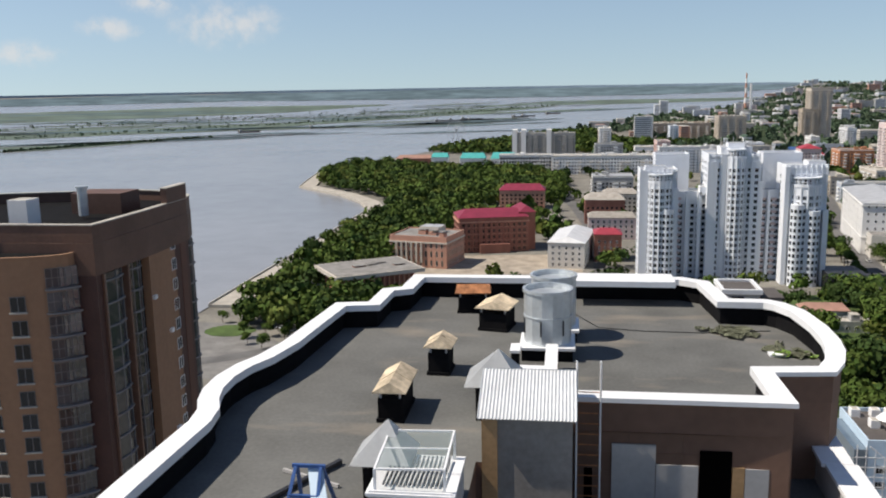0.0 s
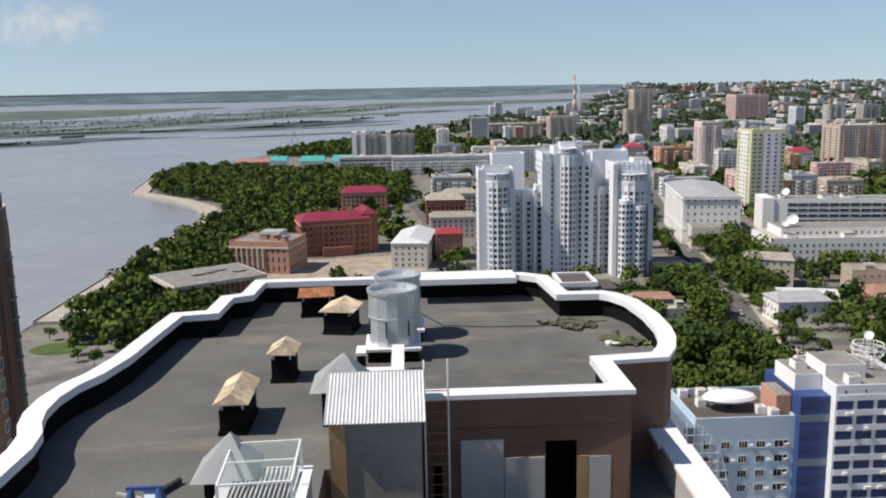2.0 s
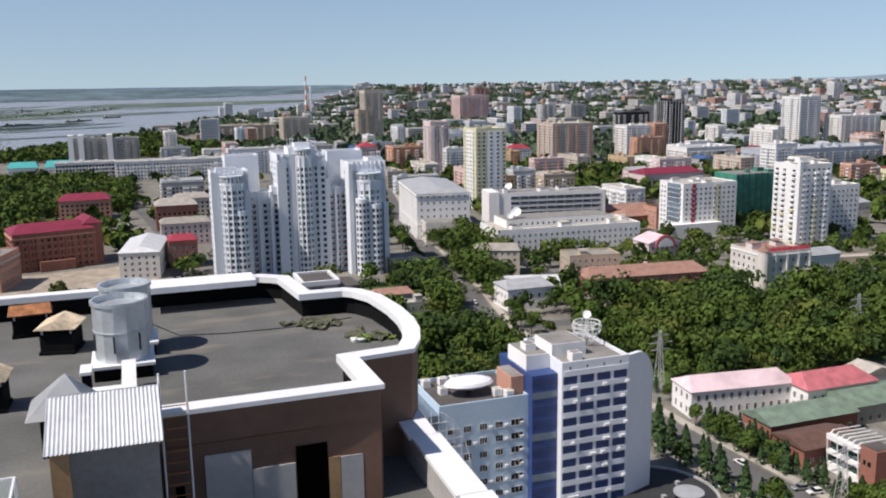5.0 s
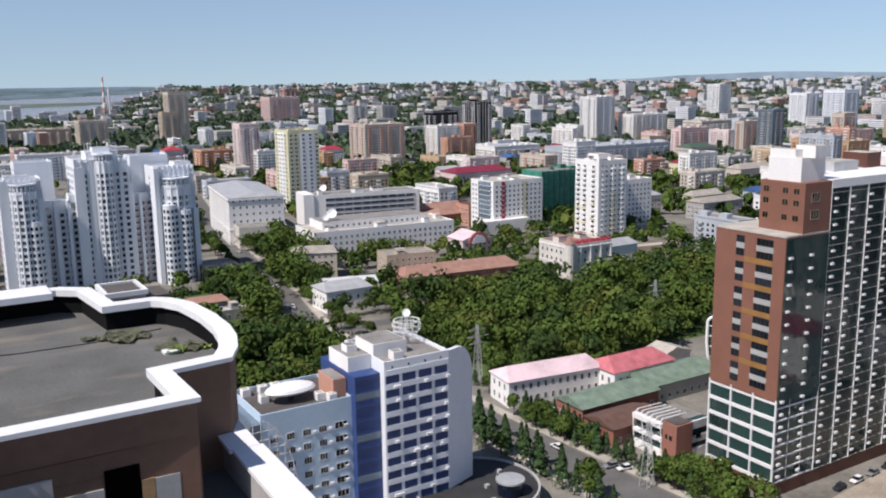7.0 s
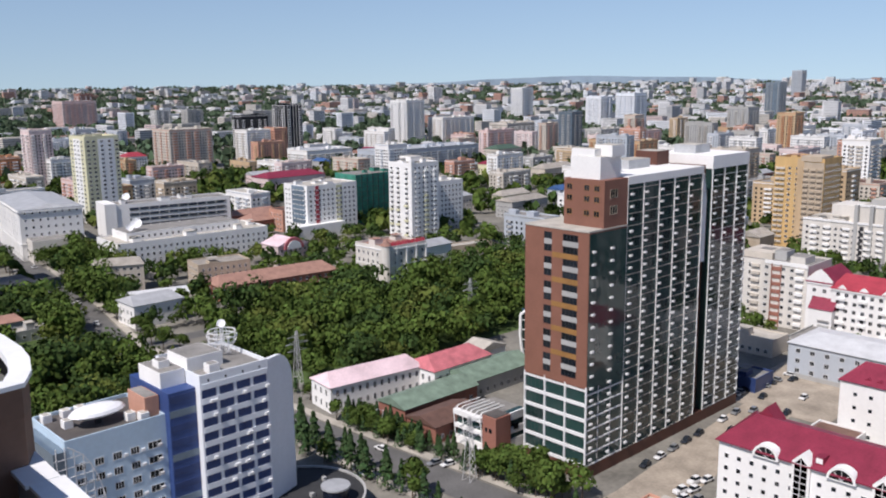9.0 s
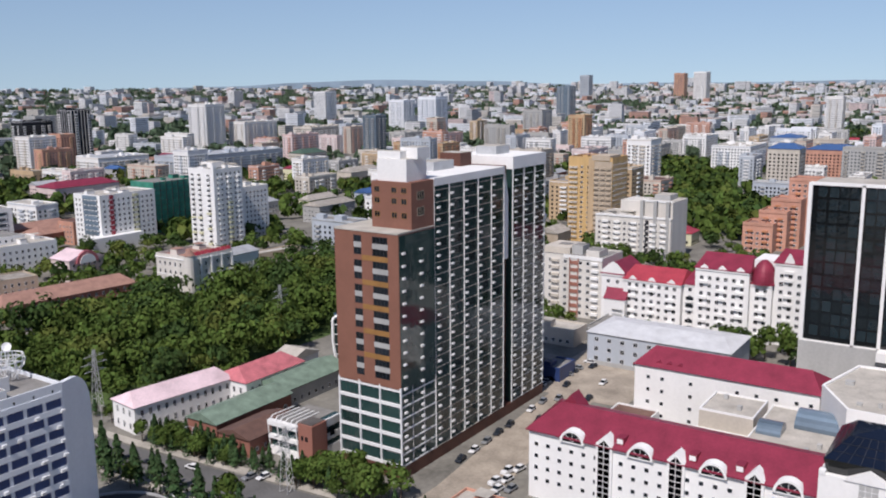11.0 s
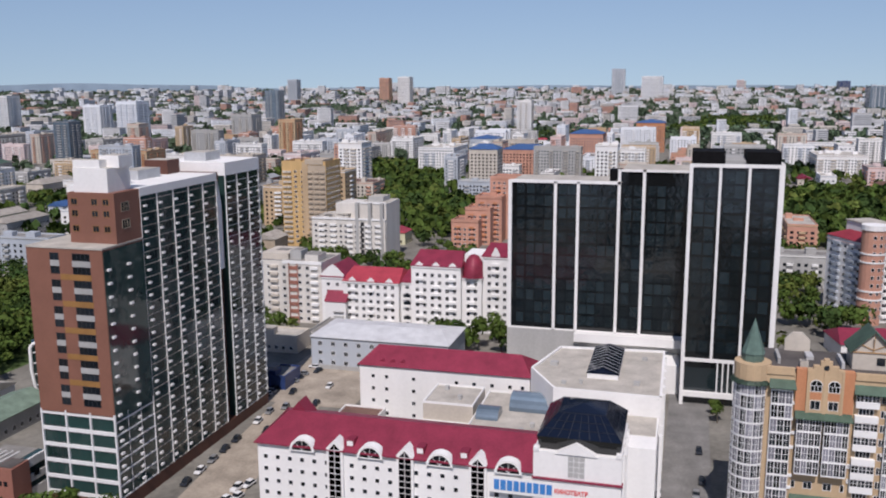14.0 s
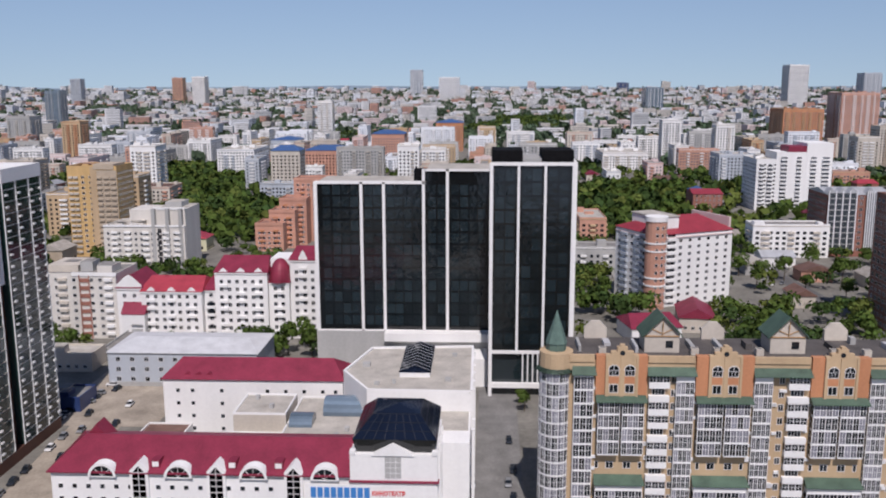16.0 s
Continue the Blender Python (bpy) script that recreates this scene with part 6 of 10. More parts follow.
# stretches of balconies and glazing between the fronts
for y0, y1, flip in ((-32.4, -22.4, 0), (-56.8, -45.0, 1), (-81.2, -69.4, 1), (-105, -93.8, 0)):
    L = y1 - y0
    ga, gb = (y0 + 0.1, y0 + 3.9) if not flip else (y1 - 3.9, y1 - 0.1)
    ba, bb = (y1 - 4.6, y1 - 0.2) if not flip else (y0 + 0.2, y0 + 4.6)
    wa = (ba + bb) / 2 + (-3.3 if not flip else 3.3)
    glazed_bay(e, ga, gb, -0.5, 35.0, 0.9, 4)
    canopy(e, y0 + 0.1, y1 - 0.1, 35.2, 1.8)
    plain(e, "roof_parapet", -0.3, 0.6, y0, y1, 37.6, 39.0, "yellow_brick")
    for k in range(11):
        z = 1.6 + k * 3.05
        plain(e, "balcony", -1.2, 0, ba, bb, z, z + 1.3, "white_wall")
        if k % 3:
            me = window_mesh(1.42, 1.6, "frame_white", "pane", 1, 1, 0.07)
            for i in range(3):
                put(e, me, "pane", "l", 0, 0, -(ba + 0.75 + i * 1.45), z + 1.35, -1.05, 0)
        else:
            put(e, window_mesh(2.8, 2.2, "frame_white", "pane", 3), "window", "l", 0, 0, -(ba + bb) / 2, z + 0.5, 0, 0)
        put(e, window_mesh(1.2, 1.6, "frame_white", "pane", 1), "window", "l", 0, 0, -wa, z + 0.9, 0, 0)
rr = random.Random(12)
for _ in range(60):
    put(e, ac, "air_conditioner", "l", 0, 0, rr.choice((10.9, 22.3, 28.6, 29.8, 32.5, 44.9, 49.6, 51.2, 56.9, 69.3, 74.0)) + rr.uniform(-0.5, 0.5), 6 + 3.1 * rr.randrange(9) + rr.uniform(0, 0.8), 0, 0)
for j, yc in enumerate((-26.2, -53.5, -84.0)):
    bm = bmesh.new()
    prism(bm, [(yc - 3.8, 38.2), (yc + 3.8, 38.2), (yc + 3.8, 42.4), (yc, 46.3), (yc - 3.8, 42.4)], 5, 11.5)
    lf = part("loft", bm, "beige", e, "pale gabled roof loft")
    lf.matrix_basis = Matrix(((0, 0, 1, 0), (1, 0, 0, 0), (0, 1, 0, 0), (0, 0, 0, 1)))
    for sg in (-1, 1):
        bm = bmesh.new()
        quads(bm, [(4.3, yc + sg * 4.5, 41.8), (12, yc + sg * 4.5, 41.8), (12, yc, 46.4), (4.3, yc, 46.4), (4.3, yc + sg * 4.5, 42.1), (12, yc + sg * 4.5, 42.1), (12, yc, 46.7), (4.3, yc, 46.7)], BOXF)
        bmesh.ops.recalc_face_normals(bm, faces=bm.faces[:])
        part("loft_roof", bm, "roof_green", e)
    plain(e, "loft_beam", 4.8, 5.0, yc - 3.8, yc + 3.8, 41.9, 42.15, "timber_tan")
    plain(e, "loft_window", 4.9, 5.02, yc - 2.4, yc - 0.8, 39.4, 41.0, "pane")
    bm = bmesh.new()
    rod(bm, (4.9, yc, 42.1), (4.35, yc, 45.6), 0.12, 4)
    rod(bm, (4.9, yc, 42.6), (4.9, yc - 2.2, 43.6), 0.12, 4)
    rod(bm, (4.9, yc, 42.6), (4.9, yc + 2.2, 43.6), 0.12, 4)
    part("half_timber", bm, "timber_tan", e)
for y in (-33, -38, -47, -63, -70, -78, -13):
    cabin(e, 3, 4.6, y - 0.8, y + 0.8, 38.2, 39.8, "beige", "roof_grey")
for y in (-13, -40, -68):
    bm = bmesh.new()
    prism(bm, [(-2.6, 0), (2.6, 0), (2.6, 2.6), (1.0, 4.2), (-1.0, 4.2), (-2.6, 2.6)], 0, 1.0)
    gb_ = part("rear_gable", bm, "beige", e, "pale stepped rear gable")
    gb_.matrix_basis = Matrix.Translation((16.6, y, 38.2)) @ pose(0, 0, 0, 90, 0, -90)
rr = random.Random(31)
for k in range(16):
    y = -8 - k * 6.2
    w = rr.uniform(0.6, 1.5)
    plain(e, "roof_unit", 9 + rr.uniform(-5, 5), 10.4 + rr.uniform(0, 4), y - w, y, 38.3, 38.9 + rr.uniform(0, 1.0), rr.choice(("grey_wall", "bitumen_old", "steel_grey")))
plain(e, "roof_parapet", -0.25, 0.5, -10.9, -5.5, 37.6, 39.2, "yellow_brick")

# white apartment towers
def round_tower(e, cx, cy, r, h, m="cool_white"):
    bm = bmesh.new()
    prism(bm, circle(cx, cy, r, 18), -1, h)
    part("shaft", bm, m, e)
    bm = bmesh.new()
    prism(bm, circle(cx, cy, r * 0.8, 18), h, h + 4.2)
    c, g = circle(cx, cy, r * 1.06, 18), circle(cx, cy, r * 0.7, 18)
    band(bm, g + g[:1], c + c[:1], h + 3.9, h + 4.5)
    c, g = circle(cx, cy, r * 1.05, 18), circle(cx, cy, r * 0.9, 18)
    band(bm, g + g[:1], c + c[:1], h - 0.3, h + 0.9)
    part("crown", bm, m, e)
    bm = bmesh.new()
    for a in range(160, 381, 20):
        x, y = cx + r * 0.96 * math.cos(radians(a)), cy + r * 0.96 * math.sin(radians(a))
        rod(bm, (x, y, h + 0.8), (x, y, h + 4.0), 0.22, 5)
    band(bm, [(cx + r * 0.92 * math.cos(radians(a)), cy + r * 0.92 * math.sin(radians(a))) for a in range(160, 381, 20)], [(cx + r * math.cos(radians(a)), cy + r * math.sin(radians(a))) for a in range(160, 381, 20)], h + 2.2, h + 2.4)
    part("crown_rail", bm, m, e)
    me = window_mesh(1.75, 1.8, "blue_grey", "pane", 1)
    top = window_mesh(1.3, 2.2, "blue_grey", "pane", 0)
    for a in range(170, 361, 27):
        for k in range(int((h - 3) / 3.1)):
            ob = new("window", me)
            ob.parent = e
            ob.matrix_basis = pose(cx + r * 0.99 * math.cos(radians(a)), cy + r * 0.99 * math.sin(radians(a)), 2.0 + k * 3.1, 0, 0, a + 90)
        ob = new("window", top)
        ob.parent = e
        ob.matrix_basis = pose(cx + r * 0.79 * math.cos(radians(a)), cy + r * 0.79 * math.sin(radians(a)), h + 1.2, 0, 0, a + 90)
        b = a + 13.5
        bm = bmesh.new()
        rod(bm, (cx + r * math.cos(radians(b)), cy + r * math.sin(radians(b)), -1), (cx + r * math.cos(radians(b)), cy + r * math.sin(radians(b)), h + 0.9), 0.45, 6)
        part("rib", bm, m, e)


e = thing("white_towers", 80, 450, 0, "cluster of cool white apartment towers with rounded bays", "apartment towers")
for x0, x1, y0, y1, h in ((-43, -25, -4, 14, 55.5), (-9.8, 14.6, 0, 24, 62.5), (25.5, 45, -6, 12, 57.5), (-26, -9, 6, 20, 43.5), (14, 26, 4, 18, 44.5), (-34, -17, 16, 30, 61.5), (19, 38, 14, 28, 62)):
    plain(e, "wall", x0, x1, y0, y1, -1, h, "cool_white")
    bm = bmesh.new()
    flat_roof(bm, x1 - x0, y1 - y0, h, 1.0, cx=(x0 + x1) / 2, cy=(y0 + y1) / 2)
    part("roof", bm, ["cool_white", "roof_metal"], e)
# flat pilasters and stepped shoulders
for x0, x1, y0, z1 in ((-43.3, -39, -5, 56), (-27.5, -24.6, -6, 47), (-10.2, -5.4, -1.2, 60), (-3.2, -1.2, -1.0, 63.5), (10.4, 15, -1.2, 60), (24.9, 27.0, -9, 58), (42.8, 45.4, -10, 37), (15.4, 17.2, 2.6, 50), (-20, -18, 5, 44.5), (-14, -12.4, 5, 44.5), (19.6, 21, 3, 45)):
    plain(e, "pilaster", x0, x1, y0, 2 if y0 > -4 else 0, -1, z1, "cool_white")
round_tower(e, -33.5, -4, 5.6, 50)
round_tower(e, 3.6, 1.2, 4.6, 61.5)
round_tower(e, 35.5, -6, 6.6, 48.5)
for x, y, h in ((-30, -9.8, 37), (38, -13.6, 37), (31, -13.6, 40)):
    bm = bmesh.new()
    prism(bm, circle(x, y + 3, 3.4, 14), -1, h)
    part("half_round_shaft", bm, "cool_white", e)
    for a in (205, 240, 275, 310, 345):
        for k in range(int((h - 2) / 3.1)):
            ob = new("window", window_mesh(1.3, 1.7, "blue_grey", "pane", 0))
            ob.parent = e
            ob.matrix_basis = pose(x + 3.38 * math.cos(radians(a)), y + 3 + 3.38 * math.sin(radians(a)), 2.0 + k * 3.1, 0, 0, a + 90)
wm_ = window_mesh(1.7, 1.8, "blue_grey", "pane", 1)
for x0, x1, y, h, n in ((-39, -27.4, -4, 55, 4), (-9.8, 14.6, -1.2, 60, 8), (27, 43, -6, 57, 5), (-26, -9, 6, 43, 6), (14, 26, 4, 44, 4)):
    for k in range(int((h - 3) / 3.1)):
        for i in range(n):
            x = x0 + (x1 - x0) * (i + 0.5) / n
            if min(abs(x + 33.5) / 5.6, abs(x - 3.6) / 4.6, abs(x - 35.5) / 6.6) > 0.95:
                put(e, wm_, "window", "f", 0, 0, x, 2.0 + k * 3.1, 0, y if not -9 < x < 10.4 or y != -1.2 else 0)
for x0, y0, y1, h in ((-9.8, 2, 22, 62), (-43, -4, 12, 55), (25.5, -4, 4, 57)):
    for k in range(int((h - 3) / 3.1)):
        for i in range(4):
            put(e, wm_, "window", "l", 0, 0, -(y0 + (y1 - y0) * (i + 0.5) / 4), 2.0 + k * 3.1, x0, 0)
for x, y in ((-23, 6), (17.6, 4), (23, 4)):
    for k in range(13):
        plain(e, "balcony", x - 1.2, x + 1.2, y - 1.3, y, 3 + k * 3.1, 4.1 + k * 3.1, "pink_wall")
for x0, x1, y0, y1, z0, z1 in ((-3, 12, 6, 18, 62.5, 66.6), (0, 8, 4, 12, 66, 68.6), (-40, -30, 2, 10, 55, 57.5), (-13, -10, 2, 10, 43, 47), (37, 45, -2, 8, 57, 60)):
    cabin(e, x0, x1, y0, y1, z0, z1, "cool_white", "roof_metal")
for x0, x1, y in ((-9.6, 14.4, -0.3), (-42.8, -25.2, -4.2), (25.7, 44.8, -6.2)):
    h_ = 62.5 if x0 == -9.6 else 55.5 if x0 < -20 else 57.5
    for i in range(9):
        x = x0 + (x1 - x0) * i / 8
        plain(e, "rib", x - 0.3, x + 0.3, y - 0.5, y + 0.4, -1, h_ + 1.4, "cool_white")
    for k in (0, 1):
        plain(e, "cornice", x0 - 0.3, x1 + 0.3, y - 0.4, y + 0.3, h_ - 0.4 - k * 3.1, h_ - k * 3.1, "cool_white")
for x, y, z in ((-40, 4, 58), (-36, 6, 58), (40, 2, 60), (44, 4, 60), (-1, 10, 68), (9, 12, 66.6)):
    bm = bmesh.new()
    for dx, dy in ((0, 0), (1.4, 0), (0, 1.4), (1.4, 1.4)):
        rod(bm, (x + dx, y + dy, z - 2), (x + dx, y + dy, z + 2.2), 0.12, 4)
    box(bm, x - 0.2, x + 1.6, y - 0.2, y + 1.6, z + 2.2, z + 2.5)
    part("roof_frame", bm, "cool_white", e)
for x in (-3, 3, 9):
    bm = bmesh.new()
    rod(bm, (x, 8, 66), (x, 8, 71.5), 0.12, 5)
    part("antenna", bm, "steel_grey", e)
plain(e, "podium", 44, 62, -26, 0, -1, 8, "steel_dark")
bm, done = solid("site_fence_roof", "blue roofed low building beside the white towers", "building", ["navy", "roof_grey"])
box(bm, 126, 140, 408, 424, -1, 7, 0)
box(bm, 125.5, 140.5, 407.5, 424.5, 7, 7.3, 1)
done()

# brown apartment tower beside the river, with a curved tan front
e = thing("curved_tower", -68.3, 120, 0, "brown apartment tower with a curved tan front and glazed balconies", "apartment tower")
bm = bmesh.new()
prism(bm, [(-30, -17), (8.2, -17), (8.2, 14), (3.6, 18.8), (-4.4, 20.8), (-30, 14)], -1, 76.55)
part("wall", bm, "tower_maroon", e, "dark maroon panelled wall")
plain(e, "side_wall", 8.2, 9.7, -3.8, 4.6, -1, 76.6, "tan_deep", "tan side wall")
plain(e, "side_wall", 8.2, 9.68, 4.6, 9.6, -1, 76.6, "tower_maroon")
plain(e, "side_wall", 8.2, 9.0, -17, -15.4, -1, 76.6, "tower_maroon")
bm = bmesh.new()
prism(bm, circle(-7.7, -17, 14, 30, 180, 360, 5), -1, 79.5, 0, 1)
part("curved_front", bm, ["tan_deep", "bitumen_dark"], e, "tan curved front")
ROOF = [(-30, -17), (9.0, -17), (9.2, -15.2), (9.7, -3.8), (9.7, 9.8), (8.4, 14), (3.8, 19), (-4.4, 21), (-30, 14)]
bm = bmesh.new()
prism(bm, offset(ROOF + ROOF[:1], -0.08)[:-1], 76.6, 80.8)
part("attic", bm, "tower_brown_dark", e, "plain dark brown attic wall")
bm = bmesh.new()
prism(bm, offset(ROOF + ROOF[:1], 0.45)[:-1], 80.8, 81.5)
part("roof", bm, "bitumen_dark", e)
RR = ROOF + ROOF[:1]
bm = bmesh.new()
band(bm, offset(RR, 0.5), RR, 80.8, 83.1)
bmesh.ops.remove_doubles(bm, verts=bm.verts[:], dist=0.001)
part("parapet", bm, "tower_brown_dark", e)
bm = bmesh.new()
band(bm, offset(RR, 0.7), offset(RR, -0.1), 83.1, 83.25)
bmesh.ops.remove_doubles(bm, verts=bm.verts[:], dist=0.001)
part("coping", bm, "roof_pale", e, "pale metal coping")
bm = bmesh.new()
c = circle(-7.7, -17, 14.1, 30, 180, 360, 5.1)
band(bm, offset(c, 0.5), c, 79.5, 79.7)
bmesh.ops.remove_doubles(bm, verts=bm.verts[:], dist=0.001)
part("coping", bm, "tan_deep", e)
wn1 = window_mesh(1.9, 2.0, "balcony_grey", "pane", 1, 0, 0.07)
bal = window_mesh(2.3, 2.5, "balcony_grey", "silver_glass", 2, 1, 0.06)


def front_at(a, r=1.0):
    """A place and heading on the curved front."""
    a = radians(a)
    return -7.7 + 14 * r * math.cos(a), -17 + 5 * r * math.sin(a), math.degrees(math.atan2(math.sin(a) / 5, math.cos(a) / 14)) + 90


for k in range(25):
    z = 1.4 + k * 3.1
    for a in (208, 228, 248, 268, 286, 306) if z < 75 else ():
        x, y, h = front_at(a)
        ob = new("window", wn1)
        ob.parent = e
        ob.matrix_basis = pose(x, y, z, 0, 0, h)
        if a in (306, 248, 268, 286):
            sill = plain(e, "sill", -1.1, 1.1, -0.25, 0, -0.2, 0, "roof_pale")
            sill.matrix_basis = pose(x, y, z, 0, 0, h)
    # curved glazed balconies near the corner
    for a in (333, 347):
        x, y, h = front_at(a)
        ob = new("window", bal)
        ob.parent = e
        ob.matrix_basis = pose(x, y, z - 0.2, 0, 0, h)
    bm = bmesh.new()
    band(bm, [front_at(a, 0.98)[:2] for a in range(324, 357, 6)], [front_at(a, 1.07)[:2] for a in range(324, 357, 6)], z - 0.55, z - 0.3)
    part("balcony", bm, "balcony_grey", e)
    # side bays
    for y in (-14.2, -11.7, -6.2):
        put(e, bal, "window", "r", 16.4, 0, y, z)
    put(e, wn1, "window", "r", 16.4, 0, -8.6, z)
    for y0, y1, o in ((-15.2, -9.8, 1.3), (-7.6, -4.2, 1.0), (10.0, 13.6, 1.2)):
        bm = bmesh.new()
        prism(bm, [(8.2, y1), (8.2, y0), (8.2 + o * 0.7, y0 + 0.3), (8.2 + o, (y0 + y1) / 2), (8.2 + o * 0.7, y1 - 0.3)], z - 0.5, z - 0.28)
        part("balcony", bm, "balcony_grey", e)
    put(e, bal, "window", "r", 16.4, 0, 11.8, z)
    put(e, window_mesh(1.5, 1.8, "frame_white", "pane", 1), "window", "r", 19.4, 0, 4.0, z + 0.3)
for y0, y1, o in ((-15.0, -10.0, 1.1), (-7.4, -4.4, 0.8), (10.2, 13.4, 1.0)):
    P_ = [(8.2, y1), (8.2, y0), (8.2 + o * 0.65, y0 + 0.4), (8.2 + o * 0.95, (y0 + y1) / 2), (8.2 + o * 0.65, y1 - 0.4)]
    bm = bmesh.new()
    prism(bm, P_, 0, 76.4)
    gl = part("balcony_glazing", bm, "silver_glass", e, "silvery glazed balcony stack")
    for x_, y_ in P_[2:]:
        bm = bmesh.new()
        rod(bm, (x_, y_, 0), (x_, y_, 76.4), 0.09, 5)
        part("mullion", bm, "balcony_grey", gl)
# dark strips on the wall face paint in the shade of narrow gaps
plain(e, "recess", 8.2, 8.5, -4.3, -3.8, 0, 76.6, "black_void", "black strip standing for a deep shaded gap")
plain(e, "recess", 9.6, 9.75, 6.6, 8.6, 0, 79, "dark_brown")
plain(e, "fin", 8.2, 9.3, -15.6, -15.2, -1, 76.5, "brown_panel")
plain(e, "fin", 8.2, 9.5, -9.6, -9.2, -1, 79, "brown_panel")
rr = random.Random(8)
for _ in range(12):
    put(e, ac, "air_conditioner", "r", 19.4, 0, rr.choice((-3.2, 1.4, 5.8)), 2 + 3.1 * rr.randrange(25))
plain(e, "roof_room", -6, 2, 4, 10, 81.5, 84.6, "tower_brown_dark")
plain(e, "stepped_parapet", 8.9, 9.8, 3, 9.9, 83.2, 85.4, "tower_brown_dark", "raised brown parapet")
plain(e, "parapet_cap", 8.8, 9.9, 2.9, 10.0, 85.4, 85.55, "roof_pale")
cabin(e, -7.0, -4.2, -10, -7, 81.6, 85.4, "white_wall", "roof_pale")
bm = bmesh.new()
rod(bm, (-1.2, -1, 82), (-1.2, -1, 86), 0.7, 14)
rod(bm, (-1.2, -1, 86), (-1.2, -1, 86.3), 0.9, 14)
part("flue", bm, "galv", e)
for x in (-6.2, -5.4):
    bm = bmesh.new()
    rod(bm, (x, -17.3, 79.5), (x, -17.3, 84), 0.05, 4)
    part("ladder_rail", bm, "steel_grey", e)

# ---- town houses of the middle distance ----
def joined_windows(e, w, d, h, fh, pitch, ww, wh, z0=1.2, m="pane", band_only=False, top=0.8):
    """Small far windows: shallow dark panes on all sides, past picking apart."""
    V, F = [], []
    nf = max(1, int((h - z0 - top) / fh))
    for c, s, L, D in ((1, 0, w, d), (-1, 0, w, d), (0, -1, d, w), (0, 1, d, w)):
        n = 1 if band_only else max(1, int((L - 1.5) / pitch))
        W = ((L - 2.0) if band_only else ww) / 2
        y = -D / 2 - 0.06
        for k in range(nf):
            z = z0 + k * fh
            for i in range(n):
                a = -L / 2 + 0.75 + (L - 1.5) * (i + 0.5) / n
                b = len(V)
                V += [(c * x - s * y, s * x + c * y, zz) for x, zz in ((a - W, z), (a + W, z), (a + W, z + wh), (a - W, z + wh))]
                F.append((b, b + 1, b + 2, b + 3))
    me = bpy.data.meshes.new("glazing")
    me.from_pydata(V, [], F)
    me.materials.append(M[m])
    ob = new("glazing", me)
    ob.parent = e
    ob["kind"] = "stuff"
    return ob


LOGGIA = {"white_wall": ("grey_wall", "beige", "blue_grey"), "cool_white": ("blue_grey", "white_wall"), "beige": ("white_wall", "salmon", "tan"), "tan": ("white_wall", "beige"), "grey_wall": ("white_wall", "roof_pale"), "pink_wall": ("white_wall", "salmon"),
          "salmon": ("white_wall", "yellow_brick"), "orange_brick": ("yellow_brick", "white_wall"), "yellow_brick": ("white_wall", "orange_brick"), "blue_grey": ("white_wall", "grey_wall"), "red_brick": ("white_wall", "beige")}


def stacks(e, w, d, h, fh, wall, x, y):
    """Tiers of balconies, end strips and a cornice on the sides that face the town's middle."""
    rnd = random.Random(int(x * 11 + y * 17))
    tone = rnd.choice(LOGGIA.get(wall, ("white_wall", "grey_wall")))
    bm = bmesh.new()
    nf = int((h - 2.5) / fh)
    for c, s, L, D in ((1, 0, w, d), (0, -1, d, w)) + (((-1, 0, w, d),) if y < 60 else ()):
        n = max(1, int(L / 11))
        for i in range(n):
            a = -L / 2 + L * (i + rnd.choice((0.3, 0.5, 0.7))) / n
            half = min(rnd.choice((1.5, 1.9, 2.6)), L / n * 0.4)
            for k in range(nf):
                z = 1.5 + k * fh
                P = [(c * px - s * py, s * px + c * py, pz) for px, py, pz in ((a - half, -D / 2 - 1.1, z), (a + half, -D / 2 - 1.1, z), (a + half, -D / 2, z), (a - half, -D / 2, z), (a - half, -D / 2 - 1.1, z + 1.15), (a + half, -D / 2 - 1.1, z + 1.15), (a + half, -D / 2, z + 1.15), (a - half, -D / 2, z + 1.15))]
                quads(bm, P, BOXF[:4] + BOXF[5:])
    box(bm, -w / 2 - 0.25, w / 2 + 0.25, -d / 2 - 0.25, d / 2 + 0.25, h - 0.5, h - 0.05)
    part("balcony_tier", bm, tone, e)["kind"] = "stuff"


def far_house(x, y, w, d, h, label, wall, roof, style="flat", rise=3.0, along="x", name="building", category="building", fh=3.1, pitch=3.2, ww=1.6, wh=1.6, rz=0.0, hip=0.0, group="", band_only=False, zb=0.0, pane="pane"):
    bm = bmesh.new()
    box(bm, -w / 2, w / 2, -d / 2, d / 2, -6, h)
    e = part(name, bm, wall)
    e.matrix_world = pose(x, y, zb, 0, 0, rz)
    tagged(e, label, category, group)
    bm = bmesh.new()
    if style == "flat":
        flat_roof(bm, w, d, h, 0.8)
        rnd = random.Random(int(x * 3 + y * 5))
        for _ in range(1 + int(w * d / 350)):
            a, b, px, py = rnd.uniform(1.2, 3), rnd.uniform(1.2, 3), rnd.uniform(-w / 2 + 3.2, w / 2 - 3.2), rnd.uniform(-d / 2 + 3.2, d / 2 - 3.2)
            box(bm, px - a, px + a, py - b, py + b, h, h + rnd.uniform(1.2, 3.2), 0)
        part("roof", bm, [wall, roof], e)
    else:
        gable(bm, w, d, h, rise, 0.5, along, 0, hip)
        part("roof", bm, roof, e)
    joined_windows(e, w, d, h, fh, pitch, ww, wh, band_only=band_only, m=pane)
    if h > 13.5 and style == "flat":
        stacks(e, w, d, h, fh, wall, x, y)
    return e


